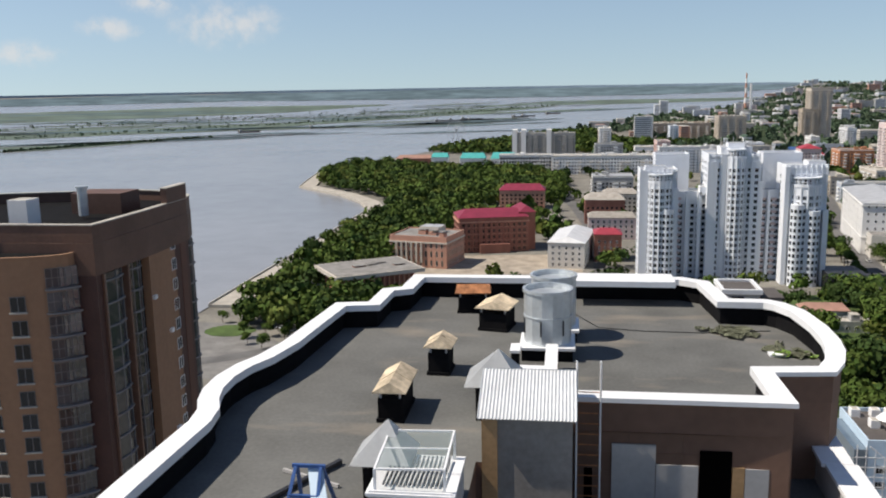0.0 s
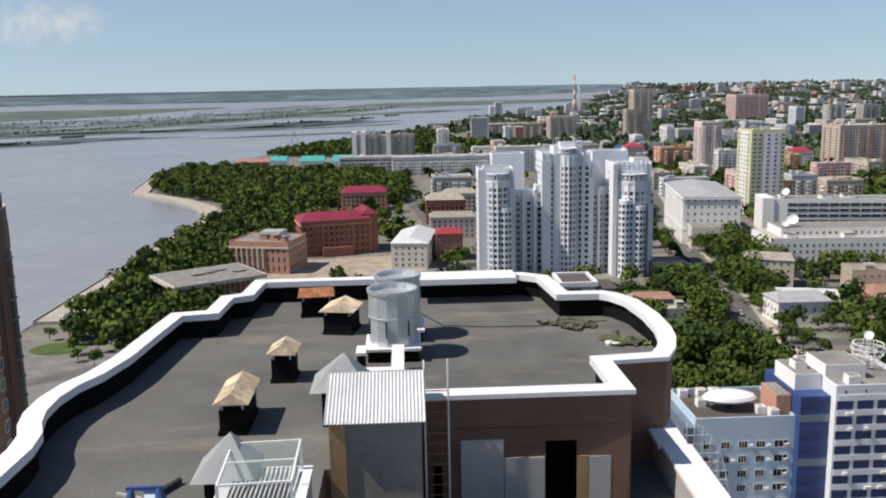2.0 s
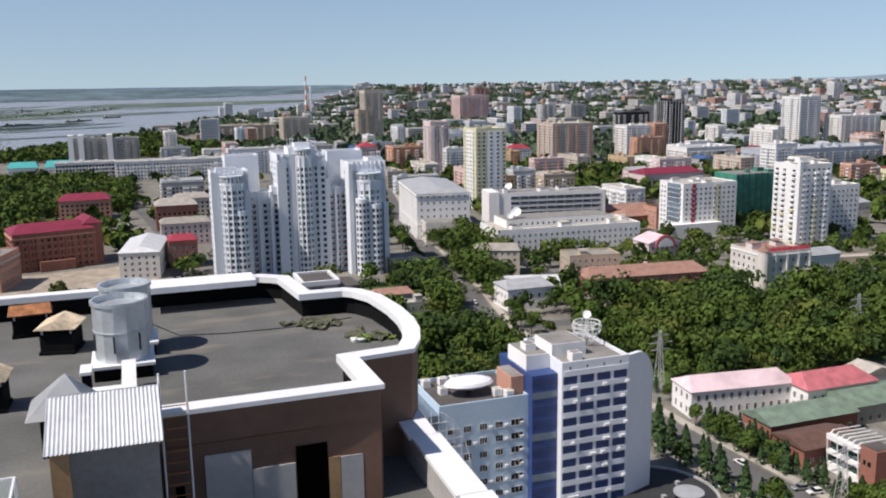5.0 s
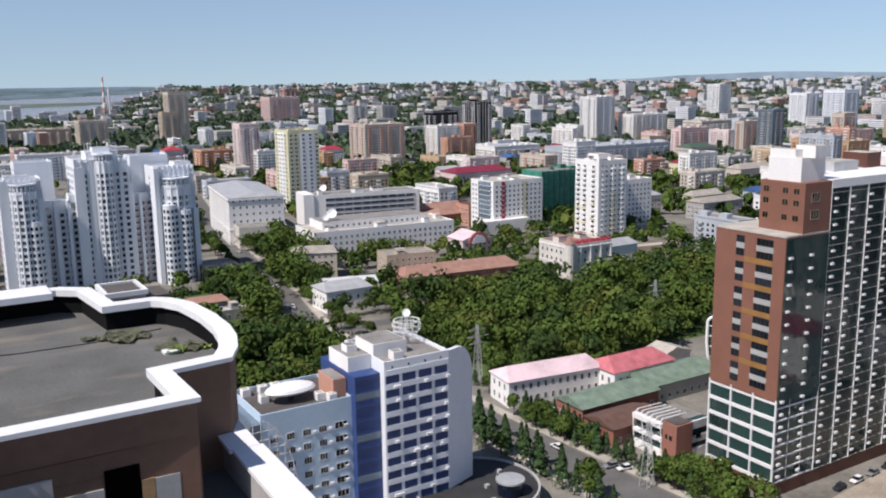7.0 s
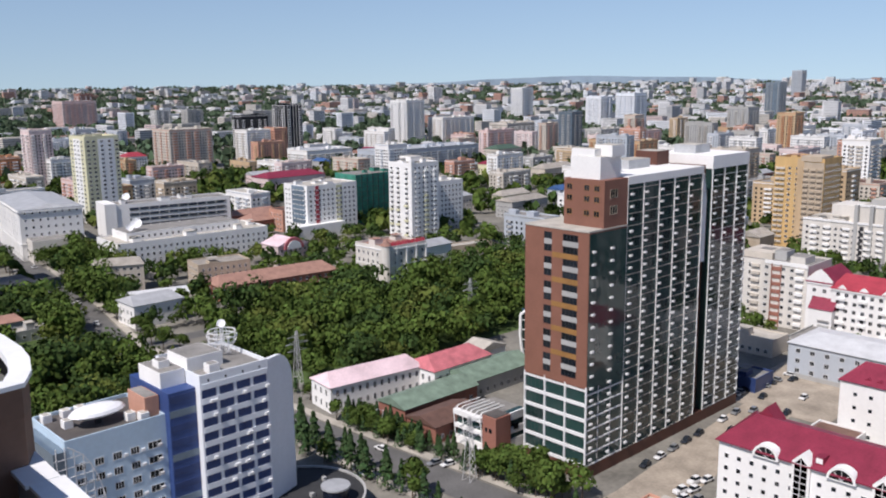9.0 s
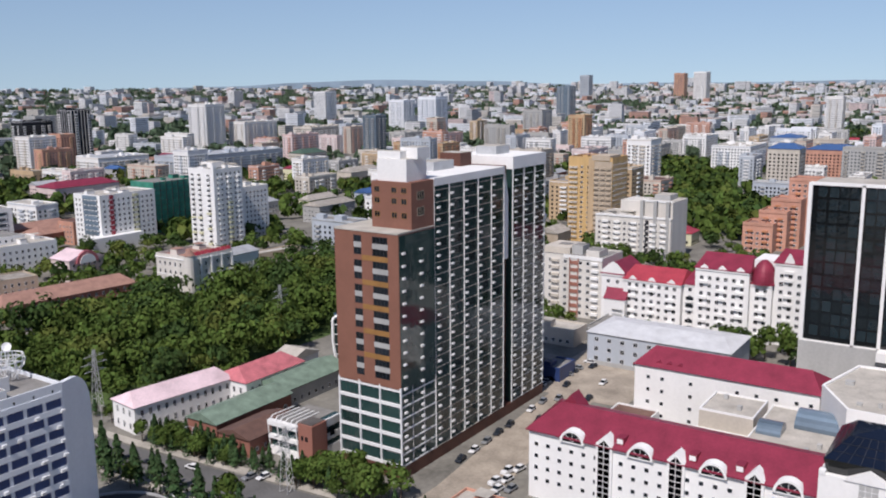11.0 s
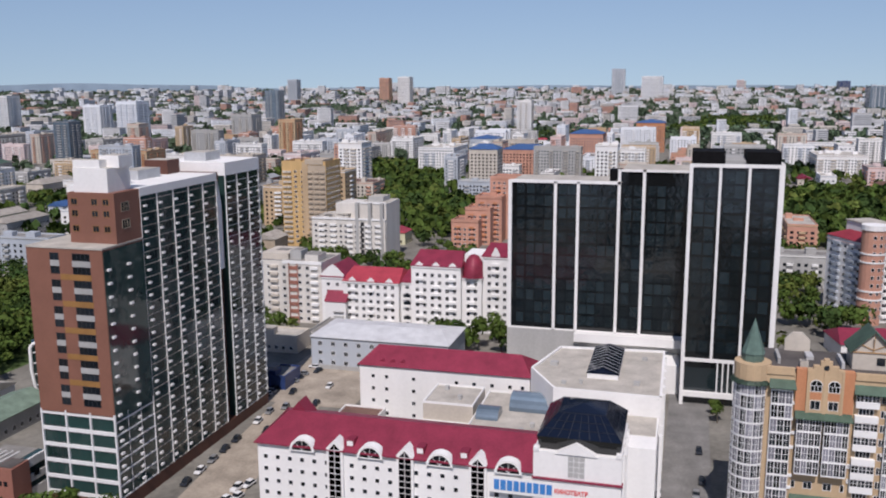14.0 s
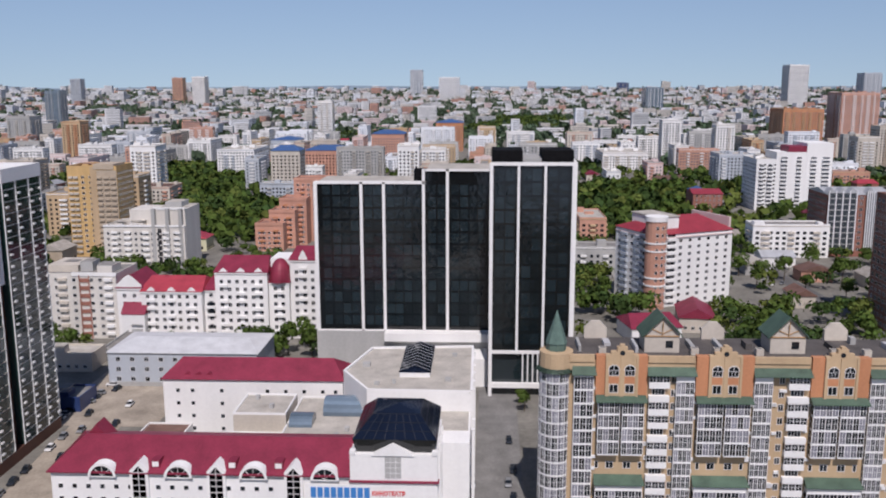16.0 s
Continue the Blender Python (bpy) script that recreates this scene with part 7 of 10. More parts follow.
def at(x, y, rz):
    return dict(x=x, y=y, rz=rz)


# brick and stone houses by the river park
e = house("brick_hall", -93, 405, 36, 26, 12.5, "red brick hall with tall ribs under a wide flat roof", wall="red_brick", roof="roof_grey", win=(1.2, 3.0), fh=4.5, pitch=2.6, faces="fr", rz=33, frame_m="beige", lip=0.2)
plain(e, "roof_slab", -22, 22, -17, 17, 12.8, 14.6, "beige", "broad pale roof slab")
for k in range(15):
    plain(e, "rib", -17.6 + k * 2.5, -17.0 + k * 2.5, -13.6, -12.9, 0, 12.8, "salmon")
for k in range(10):
    plain(e, "rib", 17.9, 18.6, -12 + k * 2.5, -11.4 + k * 2.5, 0, 12.8, "salmon")
plain(e, "roof_deck", -21, 21, -16, 16, 14.6, 14.75, "roof_grey")
e = house("brick_museum", -77, 486, 34, 28, 17, "orange brick museum with pale columns", wall="salmon", roof="roof_grey", win=(1.3, 3.4), fh=5.0, pitch=3.0, faces="flr", rz=-14, frame_m="beige")
for i in range(6):
    plain(e, "column", -13 + i * 3.0, -12.2 + i * 3.0, -15.2, -14.3, 3, 14, "beige")
cabin(e, -4, 8, -2, 8, 17, 21, "beige", "roof_metal")
plain(e, "cornice", -17.4, 17.4, -14.5, 14.4, 13.8, 14.6, "beige")
e = house("brick_mansion", -45, 532, 42, 26, 21, "large red brick house with a crimson roof", wall="red_brick", roof="roof_crim", style="gable", along="x", rise=4.0, hip=6, win=(1.5, 2.0), fh=3.6, pitch=3.0, faces="flr", rz=14, frame_m="red_brick")
for i in range(12):
    plain(e, "pilaster", -20.6 + i * 3.7, -19.7 + i * 3.7, -13.7, -13, 0, 21, "red_brick")
plain(e, "cornice", -21.6, 21.6, -13.9, 13.6, 18.2, 18.8, "salmon")
plain(e, "porch", -9, 9, -17, -13, -1, 5.5, "red_brick")
plain(e, "wing", 16, 26, -9, 15, -1, 23, "red_brick", "taller red brick end wing")
bm = bmesh.new()
gable(bm, 10, 24, 23, 3.5, 0.5, "y", 0, 4)
part("wing_roof", bm, "roof_crim", e).matrix_basis = pose(21, 3, 0)
for z in (4, 8, 12, 16, 20):
    plain(e, "string_course", -21.2, 21.2, -13.25, -13.0, z - 0.9, z - 0.65, "salmon") if z < 18 else None
    for y in (-5, 0, 5, 10):
        put(e, window_mesh(1.4, 2.0, "red_brick", "pane", 1), "window", "r", 52, 0, y, z - 1)
far_house(-34, 713, 36, 22, 15, "red brick house with a crimson hipped roof", "salmon", "roof_crim", "gable", 4.5, hip=5)
house("long_house", 4, 497, 20, 46, 14, "pale long house with weathered grey roofs", wall="pale_stone", roof="roof_white", style="gable", along="y", rise=3.4, hip=3, faces="fr", rz=-8, win=(1.3, 1.7), pitch=3.2)
house("brick_house", 24, 502, 15, 18, 15.5, "brick house with a bright red roof", wall="red_brick", roof="roof_red", style="gable", along="x", rise=2.6, hip=4, faces="fl", win=(1.3, 1.7), pitch=3.0)
house("pink_house", 30, 574, 30, 18, 14, "pinkish brick house with arched windows", wall="pink_wall", roof="roof_slate", style="gable", along="x", rise=3, hip=3, faces="fl", win=(1.4, 2.0), pitch=3.4)
far_house(28, 640, 28, 22, 17, "brick house with a pale hipped roof", "red_brick", "roof_slate", "gable", 4.5, hip=5)
far_house(42, 690, 26, 18, 15, "pale house with a grey roof", "beige", "roof_slate", "gable", 3.5, hip=4)
far_house(40, 770, 34, 30, 20, "grey public building with a domed drum", "grey_wall", "roof_metal")
far_house(42, 985, 112, 26, 20, "long white office block with a flat roof", "white_wall", "roof_pale", fh=3.6)
far_house(-45, 1020, 60, 20, 18, "white block with arched windows", "white_wall", "roof_pale", fh=4, ww=2.4, wh=2.6)
far_house(-108, 1042, 30, 16, 13, "white villa with a turquoise roof", "white_wall", "roof_teal", "gable", 6, hip=3)
far_house(-72, 1046, 30, 16, 12, "white villa with a turquoise roof", "white_wall", "roof_teal", "gable", 7, hip=3)
far_house(-148, 1046, 20, 14, 14, "white house with a turquoise roof", "white_wall", "roof_teal", "gable", 5, hip=2)
far_house(-184, 1080, 44, 18, 10, "red brick house with a red roof", "red_brick", "roof_clay", "gable", 4, hip=3)
e = far_house(-26, 1208, 78, 18, 32, "grey hotel slab between white pylons", "grey_wall", "roof_pale", fh=3.2, pitch=2.6)
for x in (-42, -30, 4):
    plain(e, "pylon", x - 3.2, x + 3.2, -10.5, 10.5, -2, 37, "white_wall")
far_house(110, 1190, 40, 22, 14, "white flat block in green grounds", "white_wall", "roof_pale")
e = thing("observation_wheel", -176, 1425, 0, "slender observation wheel above the trees", "observation wheel")
bm = bmesh.new()
for k in range(24):
    a, b = radians(15 * k), radians(15 * k + 15)
    rod(bm, (15 * math.cos(a), 0, 26 + 15 * math.sin(a)), (15 * math.cos(b), 0, 26 + 15 * math.sin(b)), 0.35, 4)
    rod(bm, (0, 0, 26), (15 * math.cos(a), 0, 26 + 15 * math.sin(a)), 0.15, 3)
part("wheel", bm, "steel_grey", e)
bm = bmesh.new()
rod(bm, (-8, 0, 0), (0, 0, 26), 0.6, 4)
rod(bm, (8, 0, 0), (0, 0, 26), 0.6, 4)
part("support", bm, "steel_grey", e)
# chimney with red and white bands
e = thing("factory_chimney", 520, 2706, 1, "tall red and white banded factory chimney", "chimney")
for k in range(8):
    bm = bmesh.new()
    rod(bm, (0, 0, k * 14.2), (0, 0, (k + 1) * 14.2), 4.4 - k * 0.28, 12, 0, 4.12 - k * 0.28)
    part("band", bm, "salmon" if k % 2 else "white_wall", e)
bm = bmesh.new()
rod(bm, (14, 0, 0), (14, 0, 84), 3.8, 12, 0, 2.8)
part("shaft", bm, "white_wall", e)
# slender towers and slabs across the town
for x, y, w, d, h, wall, roof, lab in (
        (418, 1562, 34, 34, 82, "beige", "roof_brown", "beige stepped apartment tower"), (400, 1550, 26, 24, 48, "tan", "roof_grey", "tan apartment slab"),
        (195, 1571, 97, 40, 27, "tan", "roof_pale", "long tan apartment slab"), (267, 1507, 44, 40, 40, "beige", "roof_grey", "beige apartment block"),
        (256, 984, 21, 21, 30, "pink_wall", "roof_red", "white block with a red attic"), (298, 976, 34, 30, 25, "orange_brick", "roof_grey", "orange brick apartment block"),
        (322, 930, 22, 24, 54, "pink_wall", "roof_pale", "pink and white apartment tower"), (338, 918, 26, 24, 25, "white_wall", "roof_pale", "white apartment block"),
        (438, 968, 24, 22, 22, "white_wall", "roof_red", "white house with a red roof"), (794, 2036, 76, 60, 60, "pink_wall", "roof_grey", "pink stepped tower group"),
        (926, 2310, 35, 35, 73, "red_brick", "roof_grey", "brick-red apartment tower"), (498, 963, 54, 42, 46, "beige", "roof_pale", "broad beige office block"),
        (898, 1829, 34, 30, 40, "grey_wall", "roof_grey", "grey apartment tower"), (948, 1782, 37, 30, 40, "grey_wall", "roof_grey", "grey apartment tower"),
        (596, 969, 34, 28, 40, "white_wall", "roof_pale", "white hotel block with a brown attic"), (935, 1497, 44, 36, 44, "grey_wall", "roof_grey", "grey slab"),
        (928, 1052, 38, 38, 68, "white_wall", "roof_pale", "white banded apartment tower"), (1001, 1029, 70, 34, 40, "white_wall", "roof_pale", "white apartment slab"),
        (2282, 2426, 45, 30, 64, "white_wall", "roof_pale", "white sail-shaped tower"), (1633, 1431, 40, 36, 77, "white_wall", "roof_pale", "white and brown apartment tower"),
        (1478, 1089, 38, 38, 62, "cool_white", "roof_pale", "white apartment tower"), (1449, 992, 42, 42, 70, "cool_white", "roof_pale", "white apartment tower"),
        (932, 733, 22, 22, 56, "blue_glass", "roof_pale", "blue glass tower in a white frame"), (1131, 1005, 88, 40, 27, "beige", "roof_pale", "long beige public building"),
        (1134, 824, 60, 30, 22, "grey_wall", "roof_pale", "grey office block with deep windows"), (1306, 686, 36, 35, 52, "grey_wall", "roof_grey", "olive-grey office block"),
        (2065, 1002, 36, 36, 84, "blue_glass", "roof_grey", "teal glass tower"), (1619, 286, 28, 26, 68, "white_wall", "roof_pale", "white square tower"),
        (1146, 364, 50, 30, 28, "white_wall", "roof_pale", "white office block with blue bands"), (967, 265, 66, 40, 30, "white_wall", "roof_pale", "white block with a glass bay"),
        (1283, 285, 42, 40, 24, "blue_grey", "roof_blue", "house with a blue pyramid roof"), (925, 162, 46, 46, 36, "salmon", "roof_blue", "salmon block with a blue attic"),
        (789, 177, 24, 26, 45, "beige", "roof_blue", "beige apartment tower with a blue roof"), (1095, 117, 40, 40, 43, "salmon", "roof_blue", "red-brick tower with a blue attic"),
        (1342, 51, 46, 40, 46, "orange_brick", "roof_blue", "orange brick apartment tower"), (1025, 402, 140, 34, 20, "grey_wall", "roof_grey", "long grey panel slab"),
        (708, 265, 30, 26, 18, "beige", "roof_brown", "brown and white arched house"), (1040, -158, 66, 50, 22, "white_wall", "roof_pale", "white stepped office block"),
        (887, -242, 34, 32, 31, "blue_grey", "roof_pale", "pale blue-grey apartment block"), (1394, -479, 64, 60, 60, "orange_brick", "roof_green", "orange brick apartment complex"),
        (1392, -562, 56, 56, 84, "salmon", "roof_green", "red-brown brick apartment tower"), (3357, -1149, 80, 70, 150, "white_wall", "roof_grey", "tall white banded tower"),
        (3213, -605, 86, 60, 76, "blue_glass", "roof_pale", "blue glass office block"), (3682, -1555, 76, 70, 110, "blue_grey", "roof_pale", "pale blue tower"), (623, 865, 66, 40, 20, "white_wall", "roof_metal", "white palace wing with a metal roof"),
        (692, 764, 150, 44, 23, "blue_grey", "roof_metal", "long grey palace front with columns"), (460, 690, 62, 28, 18, "pink_wall", "roof_crim", "pink house with a crimson roof"),
        (785, 719, 40, 24, 22, "beige", "roof_green", "house with a bright green roof"), (671, 622, 36, 22, 18, "yellow_wall", "roof_crim", "yellow old house with a crimson roof"),
        (701, 572, 50, 18, 15, "beige", "roof_slate", "long beige house"), (327, 718, 22, 20, 20, "blue_grey", "roof_grey", "grey-blue block"), (353, 705, 30, 26, 17, "tan", "roof_pale", "tan block"),
        (325, 516, 34, 18, 12, "red_brick", "roof_clay", "low brick house with a clay roof"), (3694, 1262, 44, 44, 100, "salmon", "roof_grey", "red-brown tower on the skyline"), (3501, 1111, 55, 50, 110, "white_wall", "roof_grey", "white tower on the skyline"),
        (4400, 319, 70, 60, 120, "blue_grey", "roof_grey", "blue-white tower on the skyline"), (4084, 147, 130, 90, 95, "white_wall", "roof_grey", "white tower group on the skyline"), (3390, 1554, 40, 40, 100, "blue_grey", "roof_grey", "tower with a mast on the skyline"),
        (4500, -700, 64, 50, 50, "navy", "roof_grey", "black office tower on the skyline")):
    rr_ = math.hypot(x, y)
    lab = lab + " with many windows" if len(lab.split()) < 6 else lab
    st = "gable" if roof in ("roof_crim", "roof_green", "roof_slate", "roof_blue", "roof_red", "roof_clay") and h < 50 else "flat"
    far_house(x, y, w, d, h - (4 if st == "gable" else 0), lab, wall, roof, st, 4.5, "x" if w > d else "y", hip=min(w, d) * 0.3, band_only=rr_ > 1500, wh=0.95 if rr_ > 1500 else 1.6, zb=lift(rr_), pane="pane" if rr_ < 1000 else "far_pane", category="tower" if h > 45 else "building")
e = far_house(721, 1077, 30, 30, 66, "dark blue glass tower with vertical ribs", "navy_glass", "roof_brown", fh=3.4)
for i in range(7):
    plain(e, "rib", -15 + i * 4.8, -14.2 + i * 4.8, -15.7, -15, 0, 66, "grey_wall")
    plain(e, "rib", -15.7, -15, -15 + i * 4.8, -14.2 + i * 4.8, 0, 66, "grey_wall")
far_house(680, 1110, 44, 24, 52, "dark grey tower wing", "steel_dark", "roof_grey", band_only=True)

# nearer houses between the street and the ravine
e = house("white_block", 191, 562, 34, 82, 29, "white long block with a pale metal roof", wall="white_wall", roof="roof_metal", style="gable", along="y", rise=2.5, hip=3, faces="fl", win=(1.2, 1.6), fh=4.2, pitch=4.0, rz=-9)
for i in range(12):
    plain(e, "pilaster", -17.5, -17.0, -38.5 + i * 7.0, -37.5 + i * 7.0, -1, 27.6, "white_wall")
plain(e, "cornice", -17.8, 17.8, -41.8, 41.8, 27.6, 28.4, "white_wall")
plain(e, "string_course", -17.4, 17.4, -41.4, 41.4, 9.4, 9.9, "white_wall")
plain(e, "low_front", -14, 15, -56, -41, -1, 13, "pale_stone")
plain(e, "low_front_roof", -13.6, 14.6, -55.6, -41, 13, 13.2, "roof_grey")
e = house("lemon_tower", 262, 642, 25, 27, 61, "white and lemon-yellow apartment tower", wall="yellow_wall", roof="roof_pale", faces="", lip=1.5)
plain(e, "white_stripe", -3, 9.0, -13.7, -13.4, 0, 60.5, "white_wall")
plain(e, "white_stripe", -12.7, -12.4, -6, 6, 0, 60.5, "white_wall")
for k in range(19):
    for a in (-10, -6, 0, 5.5, 10.8):
        put(e, window_mesh(2.0, 1.5, "frame_white", "pane", 1), "window", "f", 25, 27, a, 2 + k * 3.1, 0, -0.25)
    for a in (-9, -3, 3, 9):
        put(e, window_mesh(2.0, 1.5, "frame_white", "pane", 1), "window", "l", 25, 27, a, 2 + k * 3.1, -0.25, 0)
e = house("clinic_block", 268, 545, 78, 20, 23.5, "white clinic block with rows of blue windows", wall="white_wall", roof="roof_grey", faces="", rz=-9)
for k in range(6):
    plain(e, "window_band", -28, 36, -10.2, -10.0, 2.2 + k * 3.5, 4.1 + k * 3.5, "band_glass")
    for i in range(11):
        plain(e, "mullion", -28 + i * 6.3, -27.65 + i * 6.3, -10.35, -10.2, 2.2 + k * 3.5, 3.9 + k * 3.5, "white_wall")
plain(e, "end_tower", -43, -36, -11, 11, -1, 25, "white_wall")
dish(243, 552, 23.8, 2.6, "white satellite dish on the clinic roof", -40)
e = house("white_offices", 236, 462, 88, 32, 15.5, "long white office house with many windows", wall="white_wall", roof="roof_pale", faces="fl", win=(1.3, 1.7), fh=3.4, pitch=3.2, rz=-4)
plain(e, "attic", -36, 30, -8, 14, 15.5, 20, "white_wall")
plain(e, "attic_roof", -35.6, 29.6, -7.6, 13.6, 20, 20.15, "roof_grey")
for i in range(19):
    put(e, window_mesh(1.3, 1.5, "frame_white", "pane", 1), "window", "f", 0, 0, -34 + i * 3.4, 16.8, 0, -8)
dish(208, 462, 20.0, 3.0, "large white satellite dish on the office roof", -30)
dish(202, 458, 20.0, 2.0, "white satellite dish on the office roof", -10)
e = house("rust_roof_house", 229, 362, 62, 18, 7.0, "low brick house with a rust-red roof", wall="red_brick", roof="roof_clay", style="gable", along="x", rise=4, hip=4, faces="fl", rz=-6, win=(1.2, 1.6), pitch=3.4)
e = house("old_tan_house", 213, 384, 26, 16, 13.5, "old tan house with flat annexes", wall="tan", roof="roof_slate", faces="fl", win=(1.2, 1.6), rz=-10)
house("small_apartments", 176, 416, 24, 13, 13, "four-storey beige apartment house with a slate roof", wall="beige", roof="roof_slate", style="gable", along="x", rise=3, hip=2, faces="fl", rz=-24, win=(1.4, 1.5))
house("white_villa", 161, 350, 22, 16, 9.5, "white two-storey villa with a grey roof", wall="white_wall", roof="roof_metal", style="gable", along="x", rise=3, hip=3, faces="fl", win=(1.2, 1.8), fh=4.0, pitch=3.4)
house("grey_shed", 172, 372, 30, 12, 6, "low grey house with a metal roof", wall="grey_wall", roof="roof_white", style="gable", along="x", rise=2.2, faces="f", rz=-15)
house("red_roof_shed", 106, 372, 18, 10, 6, "low house with a salmon-red roof", wall="grey_wall", roof="roof_clay", style="gable", along="x", rise=2.4, hip=2, faces="f")
house("flat_shed", 113, 360, 16, 8, 4, "low shed with a pale flat roof", wall="grey_wall", roof="roof_pale", faces="f")
e = house("multicolour_block", 343, 478, 40, 26, 33, "white apartment block with red and yellow panels", wall="white_wall", roof="roof_pale", faces="fl", win=(1.5, 1.6), pitch=3.4)
plain(e, "base_hall", -30, 6, -18, -8, -1, 9, "white_wall")
for k in range(8):
    plain(e, "colour_panel", -13.5, -10.8, -13.25, -13.0, 9 + k * 3.1, 11.4 + k * 3.1, "roof_red")
    plain(e, "colour_panel", 3, 7.5, -13.22, -13.0, 9 + k * 3.1, 10.6 + k * 3.1, "yellow_wall")
    plain(e, "glazed_strip", -20.2, -20.0, -10, 4, 9 + k * 3.1, 11.4 + k * 3.1, "blue_glass")
e = house("balcony_tower", 374, 420, 23, 22, 48, "white apartment tower with yellow balcony fronts", wall="white_wall", roof="roof_pale", faces="f", win=(1.5, 1.5), pitch=3.4)
cabin(e, -6, 4, -4, 6, 48.7, 52, "white_wall")
for k in range(14):
    for a in (-8, -2, 6):
        plain(e, "balcony", -12.7, -11.5, -a - 1.6, -a + 1.6, 2.4 + k * 3.1, 3.6 + k * 3.1, "yellow_wall" if (k + a) % 3 == 0 and k < 8 else "white_wall")
        put(e, window_mesh(2.6, 1.4, "frame_white", "pane", 2), "window", "l", 23, 22, a, 3.7 + k * 3.1)
for k in range(14):
    for x in (-7.5, 0.5, 8.2):
        plain(e, "balcony", x - 1.7, x + 1.7, -12.1, -11.0, 2.4 + k * 3.1, 3.5 + k * 3.1, "yellow_wall" if x == 0.5 and k < 9 else "white_wall")
plain(e, "corner_shaft", -12.2, -9.6, -11.6, -9.0, -1, 50.5, "white_wall")
house("white_annex_tower", 408, 432, 22, 22, 33, "white apartment block with yellow base", wall="white_wall", roof="roof_pale", faces="fl", win=(1.5, 1.5))
e = house("scaffolded_block", 402, 502, 40, 24, 34, "apartment block wrapped in green scaffold netting", wall="green_net", roof="roof_grey", faces="", lip=0.3)
for i in range(9):
    plain(e, "scaffold_pole", -20 + i * 5, -19.7 + i * 5, -12.4, -12.1, 0, 35, "steel_dark")
for k in range(10):
    plain(e, "netting_fold", -20.1, 20.1, -12.2, -12.05, 2 + k * 3.3, 2.25 + k * 3.3, "roof_green")
plain(e, "bare_storeys", 20, 25, -12, 10, -1, 32, "orange_brick")
e = house("pink_hotel", 270, 412, 20, 16, 11, "pink and white small hotel with a curved red roof", wall="pink_wall", roof="roof_pink", style="gable", along="y", rise=4, faces="fl", win=(1.3, 1.7))
for r_, nm_ in ((6.4, "roof_rose"), (4.6, "white_wall")):
    bm = bmesh.new()
    prism(bm, [(r_ * math.cos(a_), r_ * math.sin(a_)) for a_ in np.linspace(0, math.pi, 15)], 0, 1.2 if r_ > 5 else 1.4)
    ag = part("arched_gable", bm, nm_, e)
    ag.matrix_basis = Matrix.Translation((0, -8.0, 9.0)) @ pose(0, 0, 0, 90, 0, 0)
e = house("white_turret_house", 287, 341, 27, 24, 17.5, "cream-white old house with a red-brown turreted roof", wall="pale_stone", roof="roof_clay", faces="fl", win=(1.3, 2.0), fh=4.0, pitch=3.2, lip=1.2)
plain(e, "cornice", -13.8, 13.8, -12.4, 12.3, 16.6, 17.2, "white_wall")
plain(e, "string_course", -13.7, 13.7, -12.25, 12.2, 8.6, 8.95, "white_wall")
for x in (-13.2, -6.6, 0, 6.6, 13.2):
    plain(e, "pilaster", x - 0.5, x + 0.5, -12.5, -12.0, 0, 17.5, "white_wall")
bm = bmesh.new()
prism(bm, circle(-13.0, -11.5, 2.6, 12), 0, 19.5)
part("corner_bay", bm, "pale_stone", e)
bm = bmesh.new()
rod(bm, (-13.0, -11.5, 19.4), (-13.0, -11.5, 22.6), 2.9, 12, 0, 0.3)
part("corner_roof", bm, "roof_clay", e)
for i in range(8):
    bm = bmesh.new()
    gable(bm, 2.0, 2.0, 18.6, 1.8, 0.2, "x")
    t_ = part("turret", bm, "roof_red", e)
    t_.matrix_basis = pose(-10.5 + i * 3.2, -10.6, 0, 0, 0, 0)
house("slat_house", 322, 352, 22, 16, 11, "white ribbed house beside the ravine", wall="white_wall", roof="roof_metal", style="gable", along="x", rise=2.5, faces="fl", win=(0.7, 5.0), pitch=1.8, fh=6)
house("sand_roof_shed", 352, 360, 46, 9, 5, "low sand-coloured shed row", wall="tan", roof="roof_pale", faces="f", rz=-10)
house("low_brick_row", 318, 540, 50, 16, 9, "low brick row with clay roofs", wall="red_brick", roof="roof_clay", style="gable", along="x", rise=3, faces="f", win=(1.2, 1.6))
house("brick_block", 336, 505, 22, 16, 14, "orange-red brick block with a flat roof", wall="salmon", roof="roof_brown", faces="fl", win=(1.4, 1.5))
house("slate_house", 490, 430, 40, 16, 12, "grey three-storey house with a slate roof", wall="grey_wall", roof="roof_slate", style="gable", along="x", rise=3, hip=3, faces="fl", rz=0)
house("cream_house", 452, 465, 26, 16, 15, "cream house with a metal roof", wall="beige", roof="roof_metal", style="gable", along="x", rise=3, hip=3, faces="fl")

# pink-roofed school and green-roofed workshops below the ravine
e = house("pink_school", 168, 213, 34, 12, 8.2, "pale school with a faded pink roof", wall="white_wall", roof="roof_pink", style="gable", along="x", rise=3.2, hip=3, faces="fl", win=(1.1, 2.0), fh=3.9, pitch=2.6, rz=-7)
e = house("pink_school_wing", 196, 205, 26, 14, 8.0, "school wing with a faded pink-red roof", wall="white_wall", roof="roof_rose", style="gable", along="x", rise=3.4, hip=4, faces="fl", win=(1.1, 2.0), pitch=2.8, rz=0)
house("workshop", 174, 191, 30, 12, 5.5, "brick workshop with a long faded green roof", wall="red_brick", roof="roof_sage", style="gable", along="x", rise=2.6, faces="fl", win=(1.4, 1.6), pitch=3.2, rz=0)
